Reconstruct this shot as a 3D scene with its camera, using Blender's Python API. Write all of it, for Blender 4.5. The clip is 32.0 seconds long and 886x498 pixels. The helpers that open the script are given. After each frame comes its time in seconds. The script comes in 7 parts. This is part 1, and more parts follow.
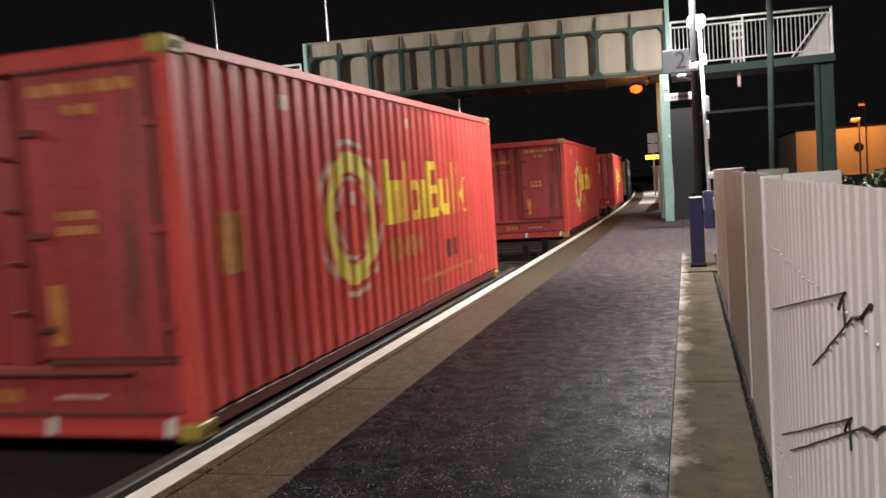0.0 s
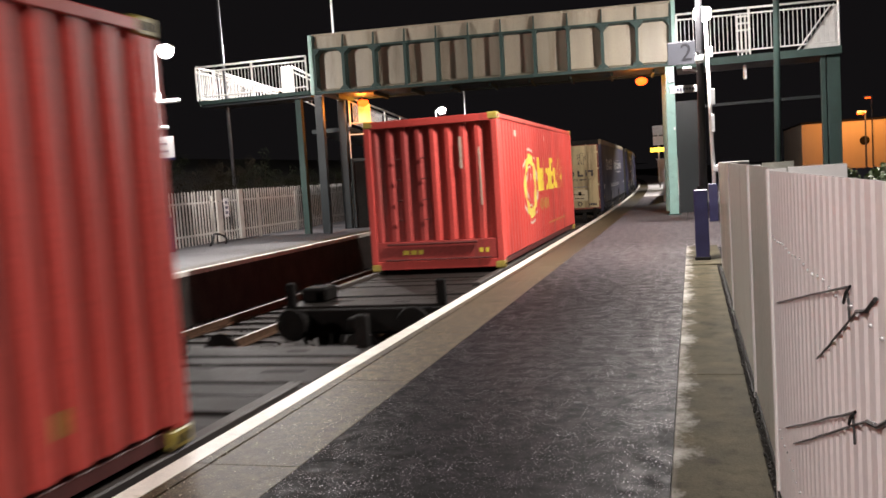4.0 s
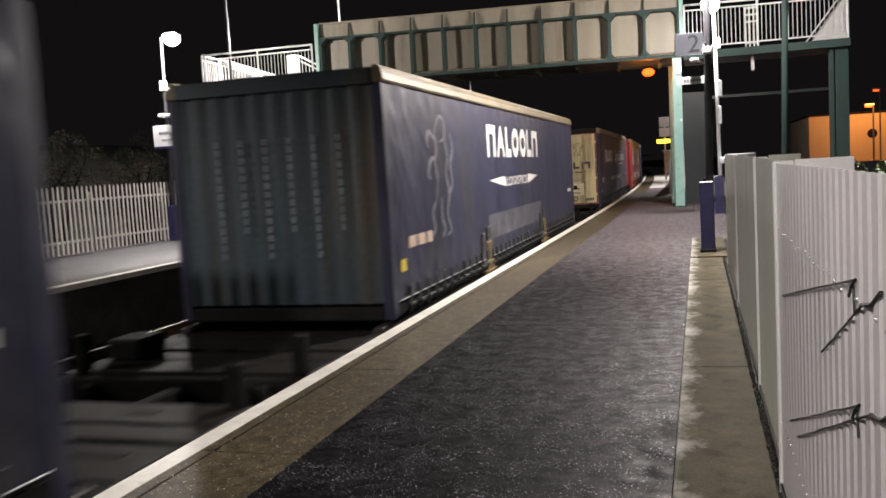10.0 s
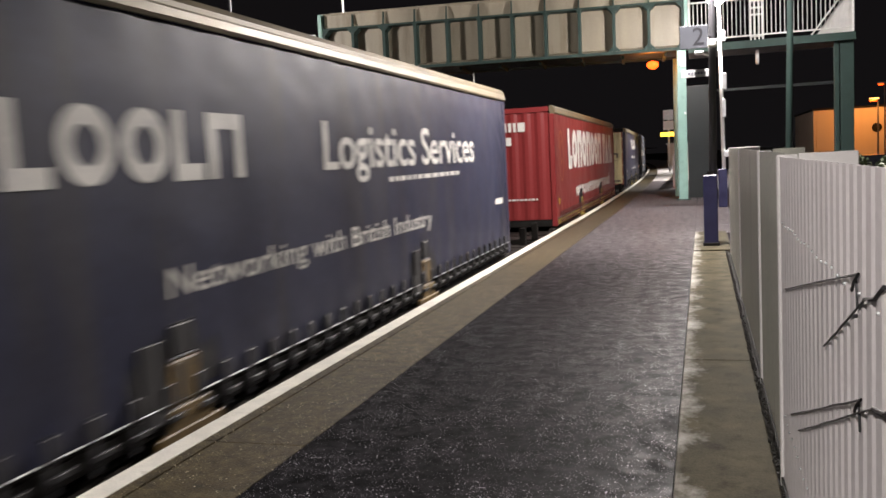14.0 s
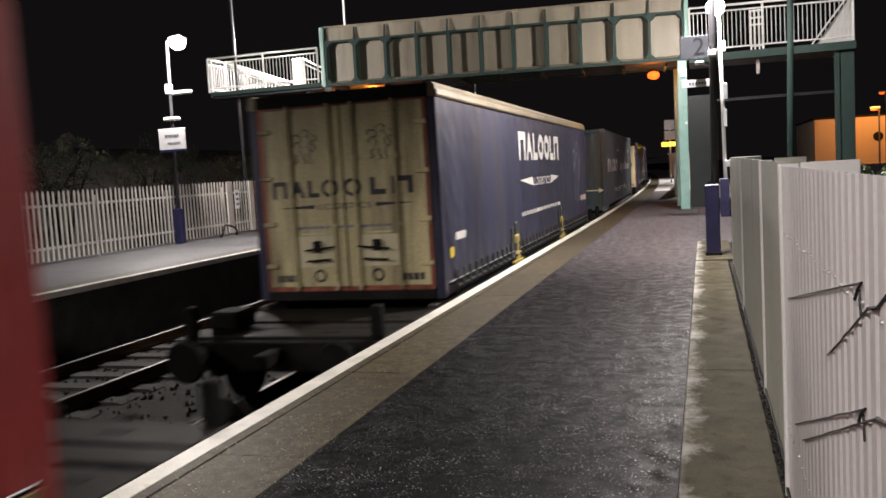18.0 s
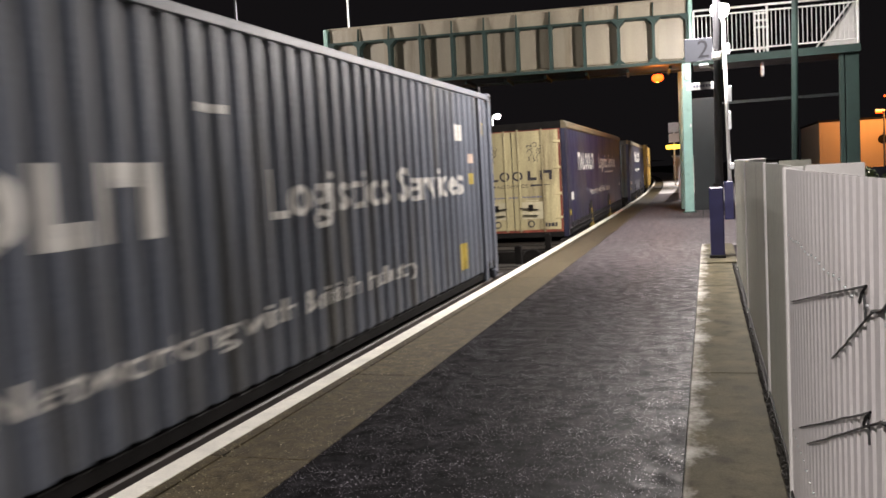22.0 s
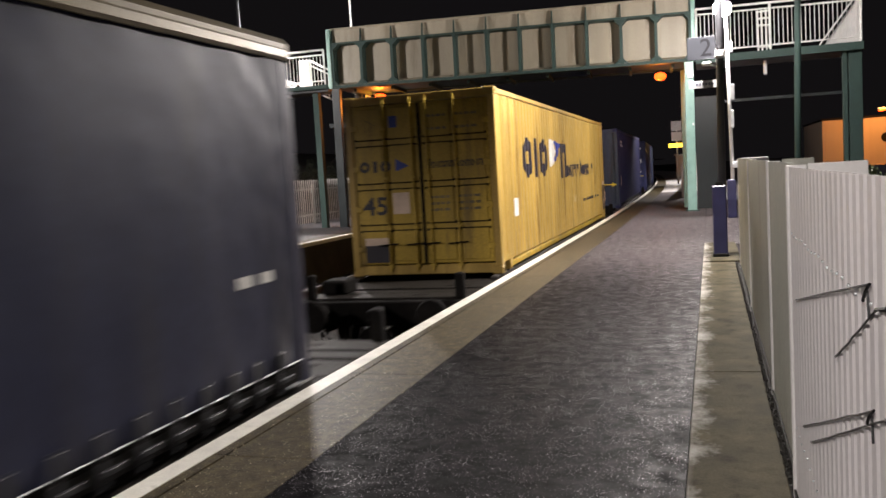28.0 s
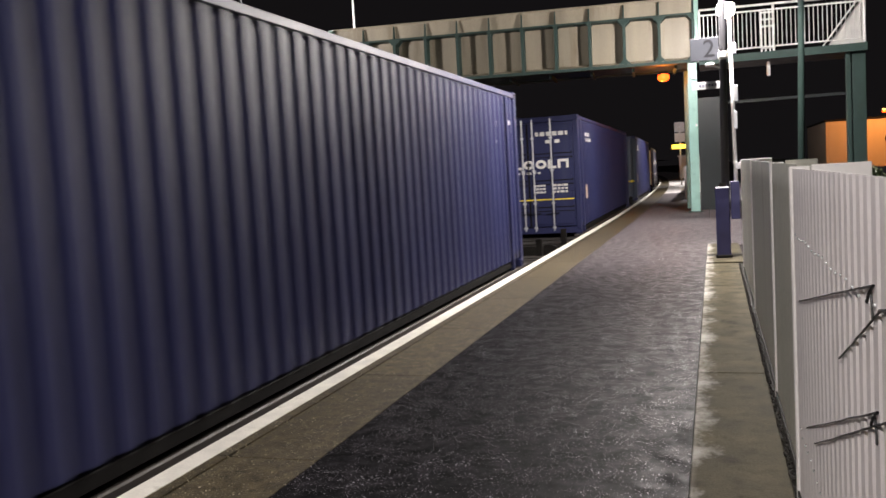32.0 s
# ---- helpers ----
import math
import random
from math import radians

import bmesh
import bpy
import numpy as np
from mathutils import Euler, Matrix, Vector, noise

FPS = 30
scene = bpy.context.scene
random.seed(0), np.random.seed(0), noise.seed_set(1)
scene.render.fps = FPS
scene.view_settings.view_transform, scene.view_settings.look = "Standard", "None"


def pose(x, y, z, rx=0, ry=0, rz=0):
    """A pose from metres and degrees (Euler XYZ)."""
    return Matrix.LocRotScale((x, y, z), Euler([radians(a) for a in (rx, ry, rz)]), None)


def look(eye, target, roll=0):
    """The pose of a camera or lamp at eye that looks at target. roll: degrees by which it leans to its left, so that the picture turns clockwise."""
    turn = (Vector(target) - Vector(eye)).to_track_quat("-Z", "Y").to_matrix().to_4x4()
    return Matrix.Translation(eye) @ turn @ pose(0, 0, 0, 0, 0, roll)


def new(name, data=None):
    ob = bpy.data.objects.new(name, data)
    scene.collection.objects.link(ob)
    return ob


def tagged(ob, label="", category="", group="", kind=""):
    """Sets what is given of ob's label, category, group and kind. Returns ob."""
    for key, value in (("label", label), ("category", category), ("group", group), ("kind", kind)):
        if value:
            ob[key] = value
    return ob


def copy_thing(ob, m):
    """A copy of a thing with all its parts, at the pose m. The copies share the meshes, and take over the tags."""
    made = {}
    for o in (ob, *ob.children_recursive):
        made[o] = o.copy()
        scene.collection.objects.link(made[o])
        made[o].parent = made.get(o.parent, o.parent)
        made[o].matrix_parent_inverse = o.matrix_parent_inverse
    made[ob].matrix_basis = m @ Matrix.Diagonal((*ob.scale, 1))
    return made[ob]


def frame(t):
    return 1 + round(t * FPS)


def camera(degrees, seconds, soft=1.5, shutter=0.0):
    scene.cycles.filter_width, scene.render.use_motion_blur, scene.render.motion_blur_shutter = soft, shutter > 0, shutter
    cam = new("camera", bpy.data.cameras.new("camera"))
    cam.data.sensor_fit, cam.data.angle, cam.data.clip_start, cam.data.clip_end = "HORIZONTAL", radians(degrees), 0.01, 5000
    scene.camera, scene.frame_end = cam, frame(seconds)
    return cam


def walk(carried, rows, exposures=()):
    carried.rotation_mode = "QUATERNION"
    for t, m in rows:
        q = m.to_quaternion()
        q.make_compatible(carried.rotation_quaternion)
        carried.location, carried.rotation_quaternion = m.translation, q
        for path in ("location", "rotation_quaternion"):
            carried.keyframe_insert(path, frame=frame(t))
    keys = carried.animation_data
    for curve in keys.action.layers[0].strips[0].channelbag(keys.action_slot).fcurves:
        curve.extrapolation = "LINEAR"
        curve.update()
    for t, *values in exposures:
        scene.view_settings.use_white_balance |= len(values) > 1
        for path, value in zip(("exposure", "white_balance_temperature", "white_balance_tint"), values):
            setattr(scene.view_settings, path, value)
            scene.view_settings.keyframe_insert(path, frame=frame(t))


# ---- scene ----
# ---------------------------------------------------------------- camera
cam = camera(54.04, 32.0, soft=1.6, shutter=0.6)
PATH = [
    (0.0, pose(0, 0, 1.52, 85.961, 3.895, 15.652)),
    (0.5, pose(0, 0, 1.52, 86.106, 3.945, 15.683)),
    (1.0, pose(0, 0, 1.52, 85.993, 4.001, 15.675)),
    (1.5, pose(0, 0, 1.52, 85.964, 3.895, 15.704)),
    (2.0, pose(0, 0, 1.52, 85.802, 3.904, 15.783)),
    (2.5, pose(0, 0, 1.52, 85.587, 3.888, 15.824)),
    (3.0, pose(0, 0, 1.52, 85.486, 3.807, 15.909)),
    (3.5, pose(0, 0, 1.52, 85.457, 3.713, 15.893)),
    (5.5, pose(0, 0, 1.52, 85.509, 3.842, 16.177)),
    (6.0, pose(0, 0, 1.52, 85.529, 3.789, 16.187)),
    (6.5, pose(0, 0, 1.52, 85.548, 3.773, 16.181)),
    (7.0, pose(0, 0, 1.52, 85.425, 3.631, 16.189)),
    (7.5, pose(0, 0, 1.52, 85.311, 3.611, 16.143)),
    (8.0, pose(0, 0, 1.52, 85.206, 3.526, 16.160)),
    (8.5, pose(0, 0, 1.52, 85.128, 3.535, 16.182)),
    (9.0, pose(0, 0, 1.52, 84.932, 3.418, 16.239)),
    (9.5, pose(0, 0, 1.52, 84.834, 3.413, 16.302)),
    (10.0, pose(0, 0, 1.52, 84.830, 3.311, 16.305)),
    (10.5, pose(0, 0, 1.52, 84.814, 3.344, 16.380)),
    (11.0, pose(0, 0, 1.52, 84.722, 3.315, 16.434)),
    (11.5, pose(0, 0, 1.52, 84.589, 3.143, 16.444)),
    (12.0, pose(0, 0, 1.52, 84.533, 3.167, 16.389)),
    (12.5, pose(0, 0, 1.52, 84.463, 3.147, 16.372)),
    (13.0, pose(0, 0, 1.52, 84.404, 3.138, 16.398)),
    (13.5, pose(0, 0, 1.52, 84.297, 3.078, 16.501)),
    (14.0, pose(0, 0, 1.52, 84.317, 3.012, 16.514)),
    (14.5, pose(0, 0, 1.52, 84.362, 3.132, 16.476)),
    (16.5, pose(0, 0, 1.52, 84.669, 3.210, 16.514)),
    (17.0, pose(0, 0, 1.52, 84.937, 3.286, 16.423)),
    (17.5, pose(0, 0, 1.52, 85.056, 3.327, 16.480)),
    (18.0, pose(0, 0, 1.52, 85.048, 3.324, 16.627)),
    (18.5, pose(0, 0, 1.52, 85.100, 3.244, 16.764)),
    (19.0, pose(0, 0, 1.52, 85.255, 3.318, 16.771)),
    (19.5, pose(0, 0, 1.52, 85.237, 3.319, 16.783)),
    (20.0, pose(0, 0, 1.52, 85.277, 3.339, 16.844)),
    (20.5, pose(0, 0, 1.52, 85.392, 3.276, 16.831)),
    (21.0, pose(0, 0, 1.52, 85.387, 3.266, 16.774)),
    (21.5, pose(0, 0, 1.52, 85.270, 3.225, 16.823)),
    (22.0, pose(0, 0, 1.52, 85.225, 3.270, 16.888)),
    (22.5, pose(0, 0, 1.52, 85.219, 3.231, 16.918)),
    (23.0, pose(0, 0, 1.52, 85.180, 3.193, 16.904)),
    (23.5, pose(0, 0, 1.52, 85.223, 3.247, 16.878)),
    (24.0, pose(0, 0, 1.52, 85.186, 3.146, 16.963)),
    (24.5, pose(0, 0, 1.52, 85.232, 3.168, 16.962)),
    (25.0, pose(0, 0, 1.52, 85.322, 3.242, 16.923)),
    (25.5, pose(0, 0, 1.52, 85.330, 3.192, 16.904)),
    (27.5, pose(0, 0, 1.52, 85.252, 3.381, 17.023)),
    (28.0, pose(0, 0, 1.52, 85.175, 3.406, 17.056)),
    (28.5, pose(0, 0, 1.52, 85.048, 3.294, 17.125)),
    (29.0, pose(0, 0, 1.52, 85.015, 3.337, 17.172)),
    (29.5, pose(0, 0, 1.52, 85.115, 3.303, 17.175)),
    (30.0, pose(0, 0, 1.52, 85.242, 3.356, 17.143)),
    (30.5, pose(0, 0, 1.52, 85.179, 3.269, 17.217)),
    (31.0, pose(0, 0, 1.52, 85.160, 3.210, 17.231)),
    (31.5, pose(0, 0, 1.52, 85.240, 3.358, 17.246)),
    (32.0, pose(0, 0, 1.52, 85.262, 3.404, 17.254)),
]
EXPOSURES = [(0.0, 0.31), (1.0, 0.51), (2.0, 0.21), (3.0, 0.56), (6.0, 0.56), (7.0, 0.36), (8.0, 0.56), (9.0, 0.56), (10.0, 0.46), (11.0, 0.66), (12.0, 0.56), (13.0, 0.28), (14.0, 0.56),
             (17.0, 0.46), (18.0, 0.36), (19.0, 0.56), (20.0, 0.56), (20.6, 0.26), (21.0, 0.31), (22.0, 0.66), (23.0, 0.48), (24.0, 0.41), (25.0, 0.57), (28.0, 0.48), (29.0, 0.31), (30.0, 0.42), (31.0, 0.51), (32.0, 0.68)]
walk(cam, PATH, EXPOSURES)

# ---------------------------------------------------------------- world, lamps, exposure
scene.view_settings.exposure = 0.2
world = bpy.data.worlds.new("night")
scene.world = world
world.use_nodes = True
world.node_tree.nodes["Background"].inputs[0].default_value = (0.5, 0.44, 0.48, 1)
world.node_tree.nodes["Background"].inputs[1].default_value = 0.008

COOL = (1.0, 0.92, 0.89)
SODIUM = (1.0, 0.27, 0.025)
YARD = (1.0, 0.36, 0.07)


def lamp(name, kind, place, power, colour, size=0.12, aim=None, cone=150):
    data = bpy.data.lights.new(name, kind)
    data.energy, data.color = power, colour
    data.shadow_soft_size = size
    if kind == "SPOT":
        data.spot_size, data.spot_blend = radians(cone), 0.25
    ob = new(name, data)
    ob.matrix_world = look(place, aim) if aim else Matrix.Translation(place)
    return ob


# platform lanterns in view, plus unseen fill lamps added behind, opposite and far ahead
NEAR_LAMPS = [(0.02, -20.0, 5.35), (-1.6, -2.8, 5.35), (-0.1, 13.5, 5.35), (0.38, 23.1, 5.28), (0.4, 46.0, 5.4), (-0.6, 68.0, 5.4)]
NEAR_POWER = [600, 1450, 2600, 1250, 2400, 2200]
OPP_LAMPS = [(-13.65, 20.7, 5.62), (-13.8, 3.0, 5.45), (-13.1, 46.5, 5.45), (-14.0, 60.0, 5.6)]
OPP_POWER = [900, 1700, 500, 400]
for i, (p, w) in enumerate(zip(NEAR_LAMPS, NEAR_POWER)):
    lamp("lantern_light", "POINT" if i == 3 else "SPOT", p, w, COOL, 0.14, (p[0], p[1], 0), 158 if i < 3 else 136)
for p, w in zip(OPP_LAMPS, OPP_POWER):
    lamp("lantern_light", "SPOT" if p[1] < 10 else "POINT", p, w, COOL, 0.14, (p[0], p[1], 0), 160)
lamp("opposite_downlight", "SPOT", (-13.65, 20.7, 5.50), 900, COOL, 0.14, (-13.65, 20.7, 0), 140)
lamp("bridge_light", "POINT", (-1.45, 28.6, 4.10), 60, SODIUM, 0.1)
lamp("bridge_light", "POINT", (-10.9, 28.6, 4.16), 95, SODIUM, 0.1)
lamp("yard_light", "SPOT", (12.6, 70.0, 5.2), 1100, YARD, 0.2, (12.6, 71.5, 0), 165)
lamp("yard_light", "SPOT", (9.2, 52.0, 4.4), 650, YARD, 0.2, (9.2, 56, 0), 165)
# unseen lamps added over the bridge deck and its stairs, to whiten railings
lamp("deck_light", "POINT", (2.0, 29.6, 7.3), 200, COOL, 0.1)
lamp("deck_light", "POINT", (-14.2, 28.3, 7.4), 2200, COOL, 0.1)


# ---------------------------------------------------------------- materials
def material(name, colour, rough=0.6, metal=0.0, vary=0.25, scale=6.0, fine=60.0, bump=0.1, second=None, spots=0.0, streak=False, coat=0.0, dist=0.01, island=0.0):
    """A surface with two scales of variation, optional stains of a second colour, and relief."""
    m = bpy.data.materials.new(name)
    m.use_nodes = True
    t = m.node_tree
    n, link = t.nodes, t.links.new
    b = n["Principled BSDF"]
    b.inputs["Metallic"].default_value = metal
    b.inputs["Coat Weight"].default_value = coat
    co = n.new("ShaderNodeTexCoord")
    src = co.outputs["Object"]
    if streak:
        mp = n.new("ShaderNodeMapping")
        mp.inputs["Scale"].default_value = (1, 1, 0.12)
        link(src, mp.inputs[0])
        src = mp.outputs[0]
    big = n.new("ShaderNodeTexNoise")
    big.inputs["Scale"].default_value, big.inputs["Detail"].default_value = scale, 6
    sml = n.new("ShaderNodeTexNoise")
    sml.inputs["Scale"].default_value, sml.inputs["Detail"].default_value = fine, 3
    link(src, big.inputs["Vector"])
    link(co.outputs["Object"], sml.inputs["Vector"])
    ramp = n.new("ShaderNodeMapRange")
    ramp.inputs["From Min"].default_value, ramp.inputs["From Max"].default_value = 0.3, 0.7
    ramp.inputs["To Min"].default_value, ramp.inputs["To Max"].default_value = 1 - vary, 1 + vary * 0.6
    link(big.outputs["Fac"], ramp.inputs["Value"])
    r2 = n.new("ShaderNodeMapRange")
    r2.inputs["From Min"].default_value, r2.inputs["From Max"].default_value = 0.3, 0.7
    r2.inputs["To Min"].default_value, r2.inputs["To Max"].default_value = 1 - vary * 0.5, 1 + vary * 0.3
    link(sml.outputs["Fac"], r2.inputs["Value"])
    mul = n.new("ShaderNodeMath")
    mul.operation = "MULTIPLY"
    link(ramp.outputs[0], mul.inputs[0])
    link(r2.outputs[0], mul.inputs[1])
    last = mul.outputs[0]
    if island:
        oi = n.new("ShaderNodeObjectInfo")
        r3 = n.new("ShaderNodeMapRange")
        r3.inputs["To Min"].default_value, r3.inputs["To Max"].default_value = 1 - island, 1 + island
        link(oi.outputs["Random"], r3.inputs["Value"])
        m3 = n.new("ShaderNodeMath")
        m3.operation = "MULTIPLY"
        link(last, m3.inputs[0])
        link(r3.outputs[0], m3.inputs[1])
        last = m3.outputs[0]
    base = n.new("ShaderNodeRGB")
    base.outputs[0].default_value = (*colour, 1)
    col = base.outputs[0]
    if second:
        st = n.new("ShaderNodeTexNoise")
        st.inputs["Scale"].default_value, st.inputs["Detail"].default_value, st.inputs["Roughness"].default_value = scale * 1.7, 8, 0.65
        link(src, st.inputs["Vector"])
        sr = n.new("ShaderNodeMapRange")
        sr.inputs["From Min"].default_value, sr.inputs["From Max"].default_value = 0.62 - spots * 0.3, 0.78 - spots * 0.3
        sr.inputs["To Max"].default_value = 0.85
        link(st.outputs["Fac"], sr.inputs["Value"])
        mx = n.new("ShaderNodeMix")
        mx.data_type = "RGBA"
        link(sr.outputs[0], mx.inputs["Factor"])
        link(col, mx.inputs["A"])
        mx.inputs["B"].default_value = (*second, 1)
        col = mx.outputs["Result"]
    hs = n.new("ShaderNodeVectorMath")
    hs.operation = "SCALE"
    link(col, hs.inputs[0])
    link(last, hs.inputs["Scale"])
    link(hs.outputs[0], b.inputs["Base Color"])
    rr = n.new("ShaderNodeMapRange")
    rr.inputs["To Min"].default_value, rr.inputs["To Max"].default_value = max(0.04, rough - 0.15), min(1, rough + 0.15)
    link(big.outputs["Fac"], rr.inputs["Value"])
    link(rr.outputs[0], b.inputs["Roughness"])
    if bump:
        bp = n.new("ShaderNodeBump")
        bp.inputs["Strength"].default_value, bp.inputs["Distance"].default_value = bump, dist
        link(sml.outputs["Fac"], bp.inputs["Height"])
        link(bp.outputs[0], b.inputs["Normal"])
    return m


def glow(name, colour, strength):
    m = bpy.data.materials.new(name)
    m.use_nodes = True
    b = m.node_tree.nodes["Principled BSDF"]
    b.inputs["Base Color"].default_value = (*colour, 1)
    b.inputs["Emission Color"].default_value = (*colour, 1)
    b.inputs["Emission Strength"].default_value = strength
    return m


def specks(m, layers, relief=0.3):
    """Scatters pale specks, stone or painted glints, thicker in some places than in others, over a surface."""
    t = m.node_tree
    n, link = t.nodes, t.links.new
    b = n["Principled BSDF"]
    co = n["Texture Coordinate"]
    col = b.inputs["Base Color"].links[0].from_socket
    normal = b.inputs["Normal"].links[0].from_socket
    dens = n.new("ShaderNodeTexNoise")
    dens.inputs["Scale"].default_value, dens.inputs["Detail"].default_value, dens.inputs["Roughness"].default_value = 3.6, 6, 0.68
    link(co.outputs["Object"], dens.inputs["Vector"])
    for scale, cut, swing, tone in layers:
        v = n.new("ShaderNodeTexVoronoi")
        v.inputs["Scale"].default_value = scale
        link(co.outputs["Object"], v.inputs["Vector"])
        sep = n.new("ShaderNodeSeparateColor")
        link(v.outputs["Color"], sep.inputs[0])
        edge = n.new("ShaderNodeMapRange")
        edge.inputs["From Min"].default_value, edge.inputs["From Max"].default_value = 0.32, 0.68
        edge.inputs["To Min"].default_value, edge.inputs["To Max"].default_value = cut + swing, cut - swing
        link(dens.outputs["Fac"], edge.inputs["Value"])
        rim = n.new("ShaderNodeMath")
        rim.operation = "ADD"
        rim.inputs[1].default_value = 0.06
        link(edge.outputs[0], rim.inputs[0])
        pick = n.new("ShaderNodeMapRange")
        link(sep.outputs[0], pick.inputs["Value"])
        link(edge.outputs[0], pick.inputs["From Min"])
        link(rim.outputs[0], pick.inputs["From Max"])
        near = n.new("ShaderNodeMath")
        near.operation = "LESS_THAN"
        near.inputs[1].default_value = 0.40
        link(v.outputs["Distance"], near.inputs[0])
        some = n.new("ShaderNodeMath")
        some.operation = "MULTIPLY"
        link(pick.outputs[0], some.inputs[0])
        link(sep.outputs[1], some.inputs[1])
        both = n.new("ShaderNodeMath")
        both.operation = "MULTIPLY"
        link(some.outputs[0], both.inputs[0])
        link(near.outputs[0], both.inputs[1])
        mx = n.new("ShaderNodeMix")
        mx.data_type = "RGBA"
        link(both.outputs[0], mx.inputs["Factor"])
        link(col, mx.inputs["A"])
        mx.inputs["B"].default_value = (*tone, 1)
        col = mx.outputs["Result"]
        bp = n.new("ShaderNodeBump")
        bp.inputs["Strength"].default_value, bp.inputs["Distance"].default_value = relief, 0.25 / scale
        link(v.outputs["Distance"], bp.inputs["Height"])
        link(normal, bp.inputs["Normal"])
        normal = bp.outputs[0]
    link(col, b.inputs["Base Color"])
    link(normal, b.inputs["Normal"])
    return m


def wet_tarmac():
    """Dark wet asphalt: paler trodden lane, damp sheen, painted lamp sheen, glints as specks."""
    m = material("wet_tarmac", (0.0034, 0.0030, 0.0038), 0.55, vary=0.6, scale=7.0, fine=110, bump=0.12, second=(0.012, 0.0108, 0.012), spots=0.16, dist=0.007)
    t = m.node_tree
    n, link = t.nodes, t.links.new
    b = n["Principled BSDF"]
    co = n["Texture Coordinate"]
    b.inputs["Specular IOR Level"].default_value = 0.03

    def field(scale, detail, rough, stretch=(1.0, 1.0, 1.0)):
        mp = n.new("ShaderNodeMapping")
        mp.inputs["Scale"].default_value = stretch
        link(co.outputs["Object"], mp.inputs[0])
        x = n.new("ShaderNodeTexNoise")
        x.inputs["Scale"].default_value, x.inputs["Detail"].default_value, x.inputs["Roughness"].default_value = scale, detail, rough
        link(mp.outputs[0], x.inputs["Vector"])
        return x.outputs["Fac"]

    def span(value, a, c, lo, hi, smooth=False):
        x = n.new("ShaderNodeMapRange")
        if smooth:
            x.interpolation_type = "SMOOTHSTEP"
        x.inputs["From Min"].default_value, x.inputs["From Max"].default_value = a, c
        x.inputs["To Min"].default_value, x.inputs["To Max"].default_value = lo, hi
        link(value, x.inputs["Value"])
        return x.outputs[0]

    def times(a, c, how="MULTIPLY"):
        x = n.new("ShaderNodeMath")
        x.operation = how
        link(a, x.inputs[0])
        link(c, x.inputs[1])
        return x.outputs[0]

    damp = field(7.0, 9, 0.75)
    link(span(damp, 0.38, 0.64, 0.70, 0.36), b.inputs["Roughness"])
    sep = n.new("ShaderNodeSeparateXYZ")
    link(co.outputs["Object"], sep.inputs[0])
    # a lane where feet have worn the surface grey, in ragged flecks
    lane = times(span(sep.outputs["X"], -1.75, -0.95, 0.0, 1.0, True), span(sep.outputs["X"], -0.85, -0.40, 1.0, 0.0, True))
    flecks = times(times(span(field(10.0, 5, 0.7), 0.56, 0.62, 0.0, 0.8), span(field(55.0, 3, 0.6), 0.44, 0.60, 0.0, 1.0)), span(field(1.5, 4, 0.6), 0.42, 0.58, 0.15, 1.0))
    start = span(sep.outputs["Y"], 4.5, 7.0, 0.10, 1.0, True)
    # lamp sheen on the wet surface, painted as paler asphalt towards the bridge
    lamp_sheen = times(span(sep.outputs["Y"], 9.5, 20.0, 0.0, 0.85, True), span(field(9.0, 8, 0.72, (1.0, 0.6, 1.0)), 0.36, 0.64, 0.20, 1.0))
    wear_and_sheen = times(times(times(lane, flecks), start), lamp_sheen, "MAXIMUM")
    # mixes the worn lane and the painted sheen into the base colour
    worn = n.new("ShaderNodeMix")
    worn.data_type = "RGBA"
    link(wear_and_sheen, worn.inputs["Factor"])
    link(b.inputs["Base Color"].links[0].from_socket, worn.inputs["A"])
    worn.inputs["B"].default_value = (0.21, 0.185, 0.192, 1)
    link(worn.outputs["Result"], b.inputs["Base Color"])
    # pale stone specks that double as wet glints, painted into the colour
    return specks(m, ((105, 0.78, 0.26, (0.036, 0.033, 0.036)), (160, 0.85, 0.18, (0.44, 0.415, 0.45)), (105, 0.935, 0.08, (0.90, 0.87, 0.92))), 0.05)


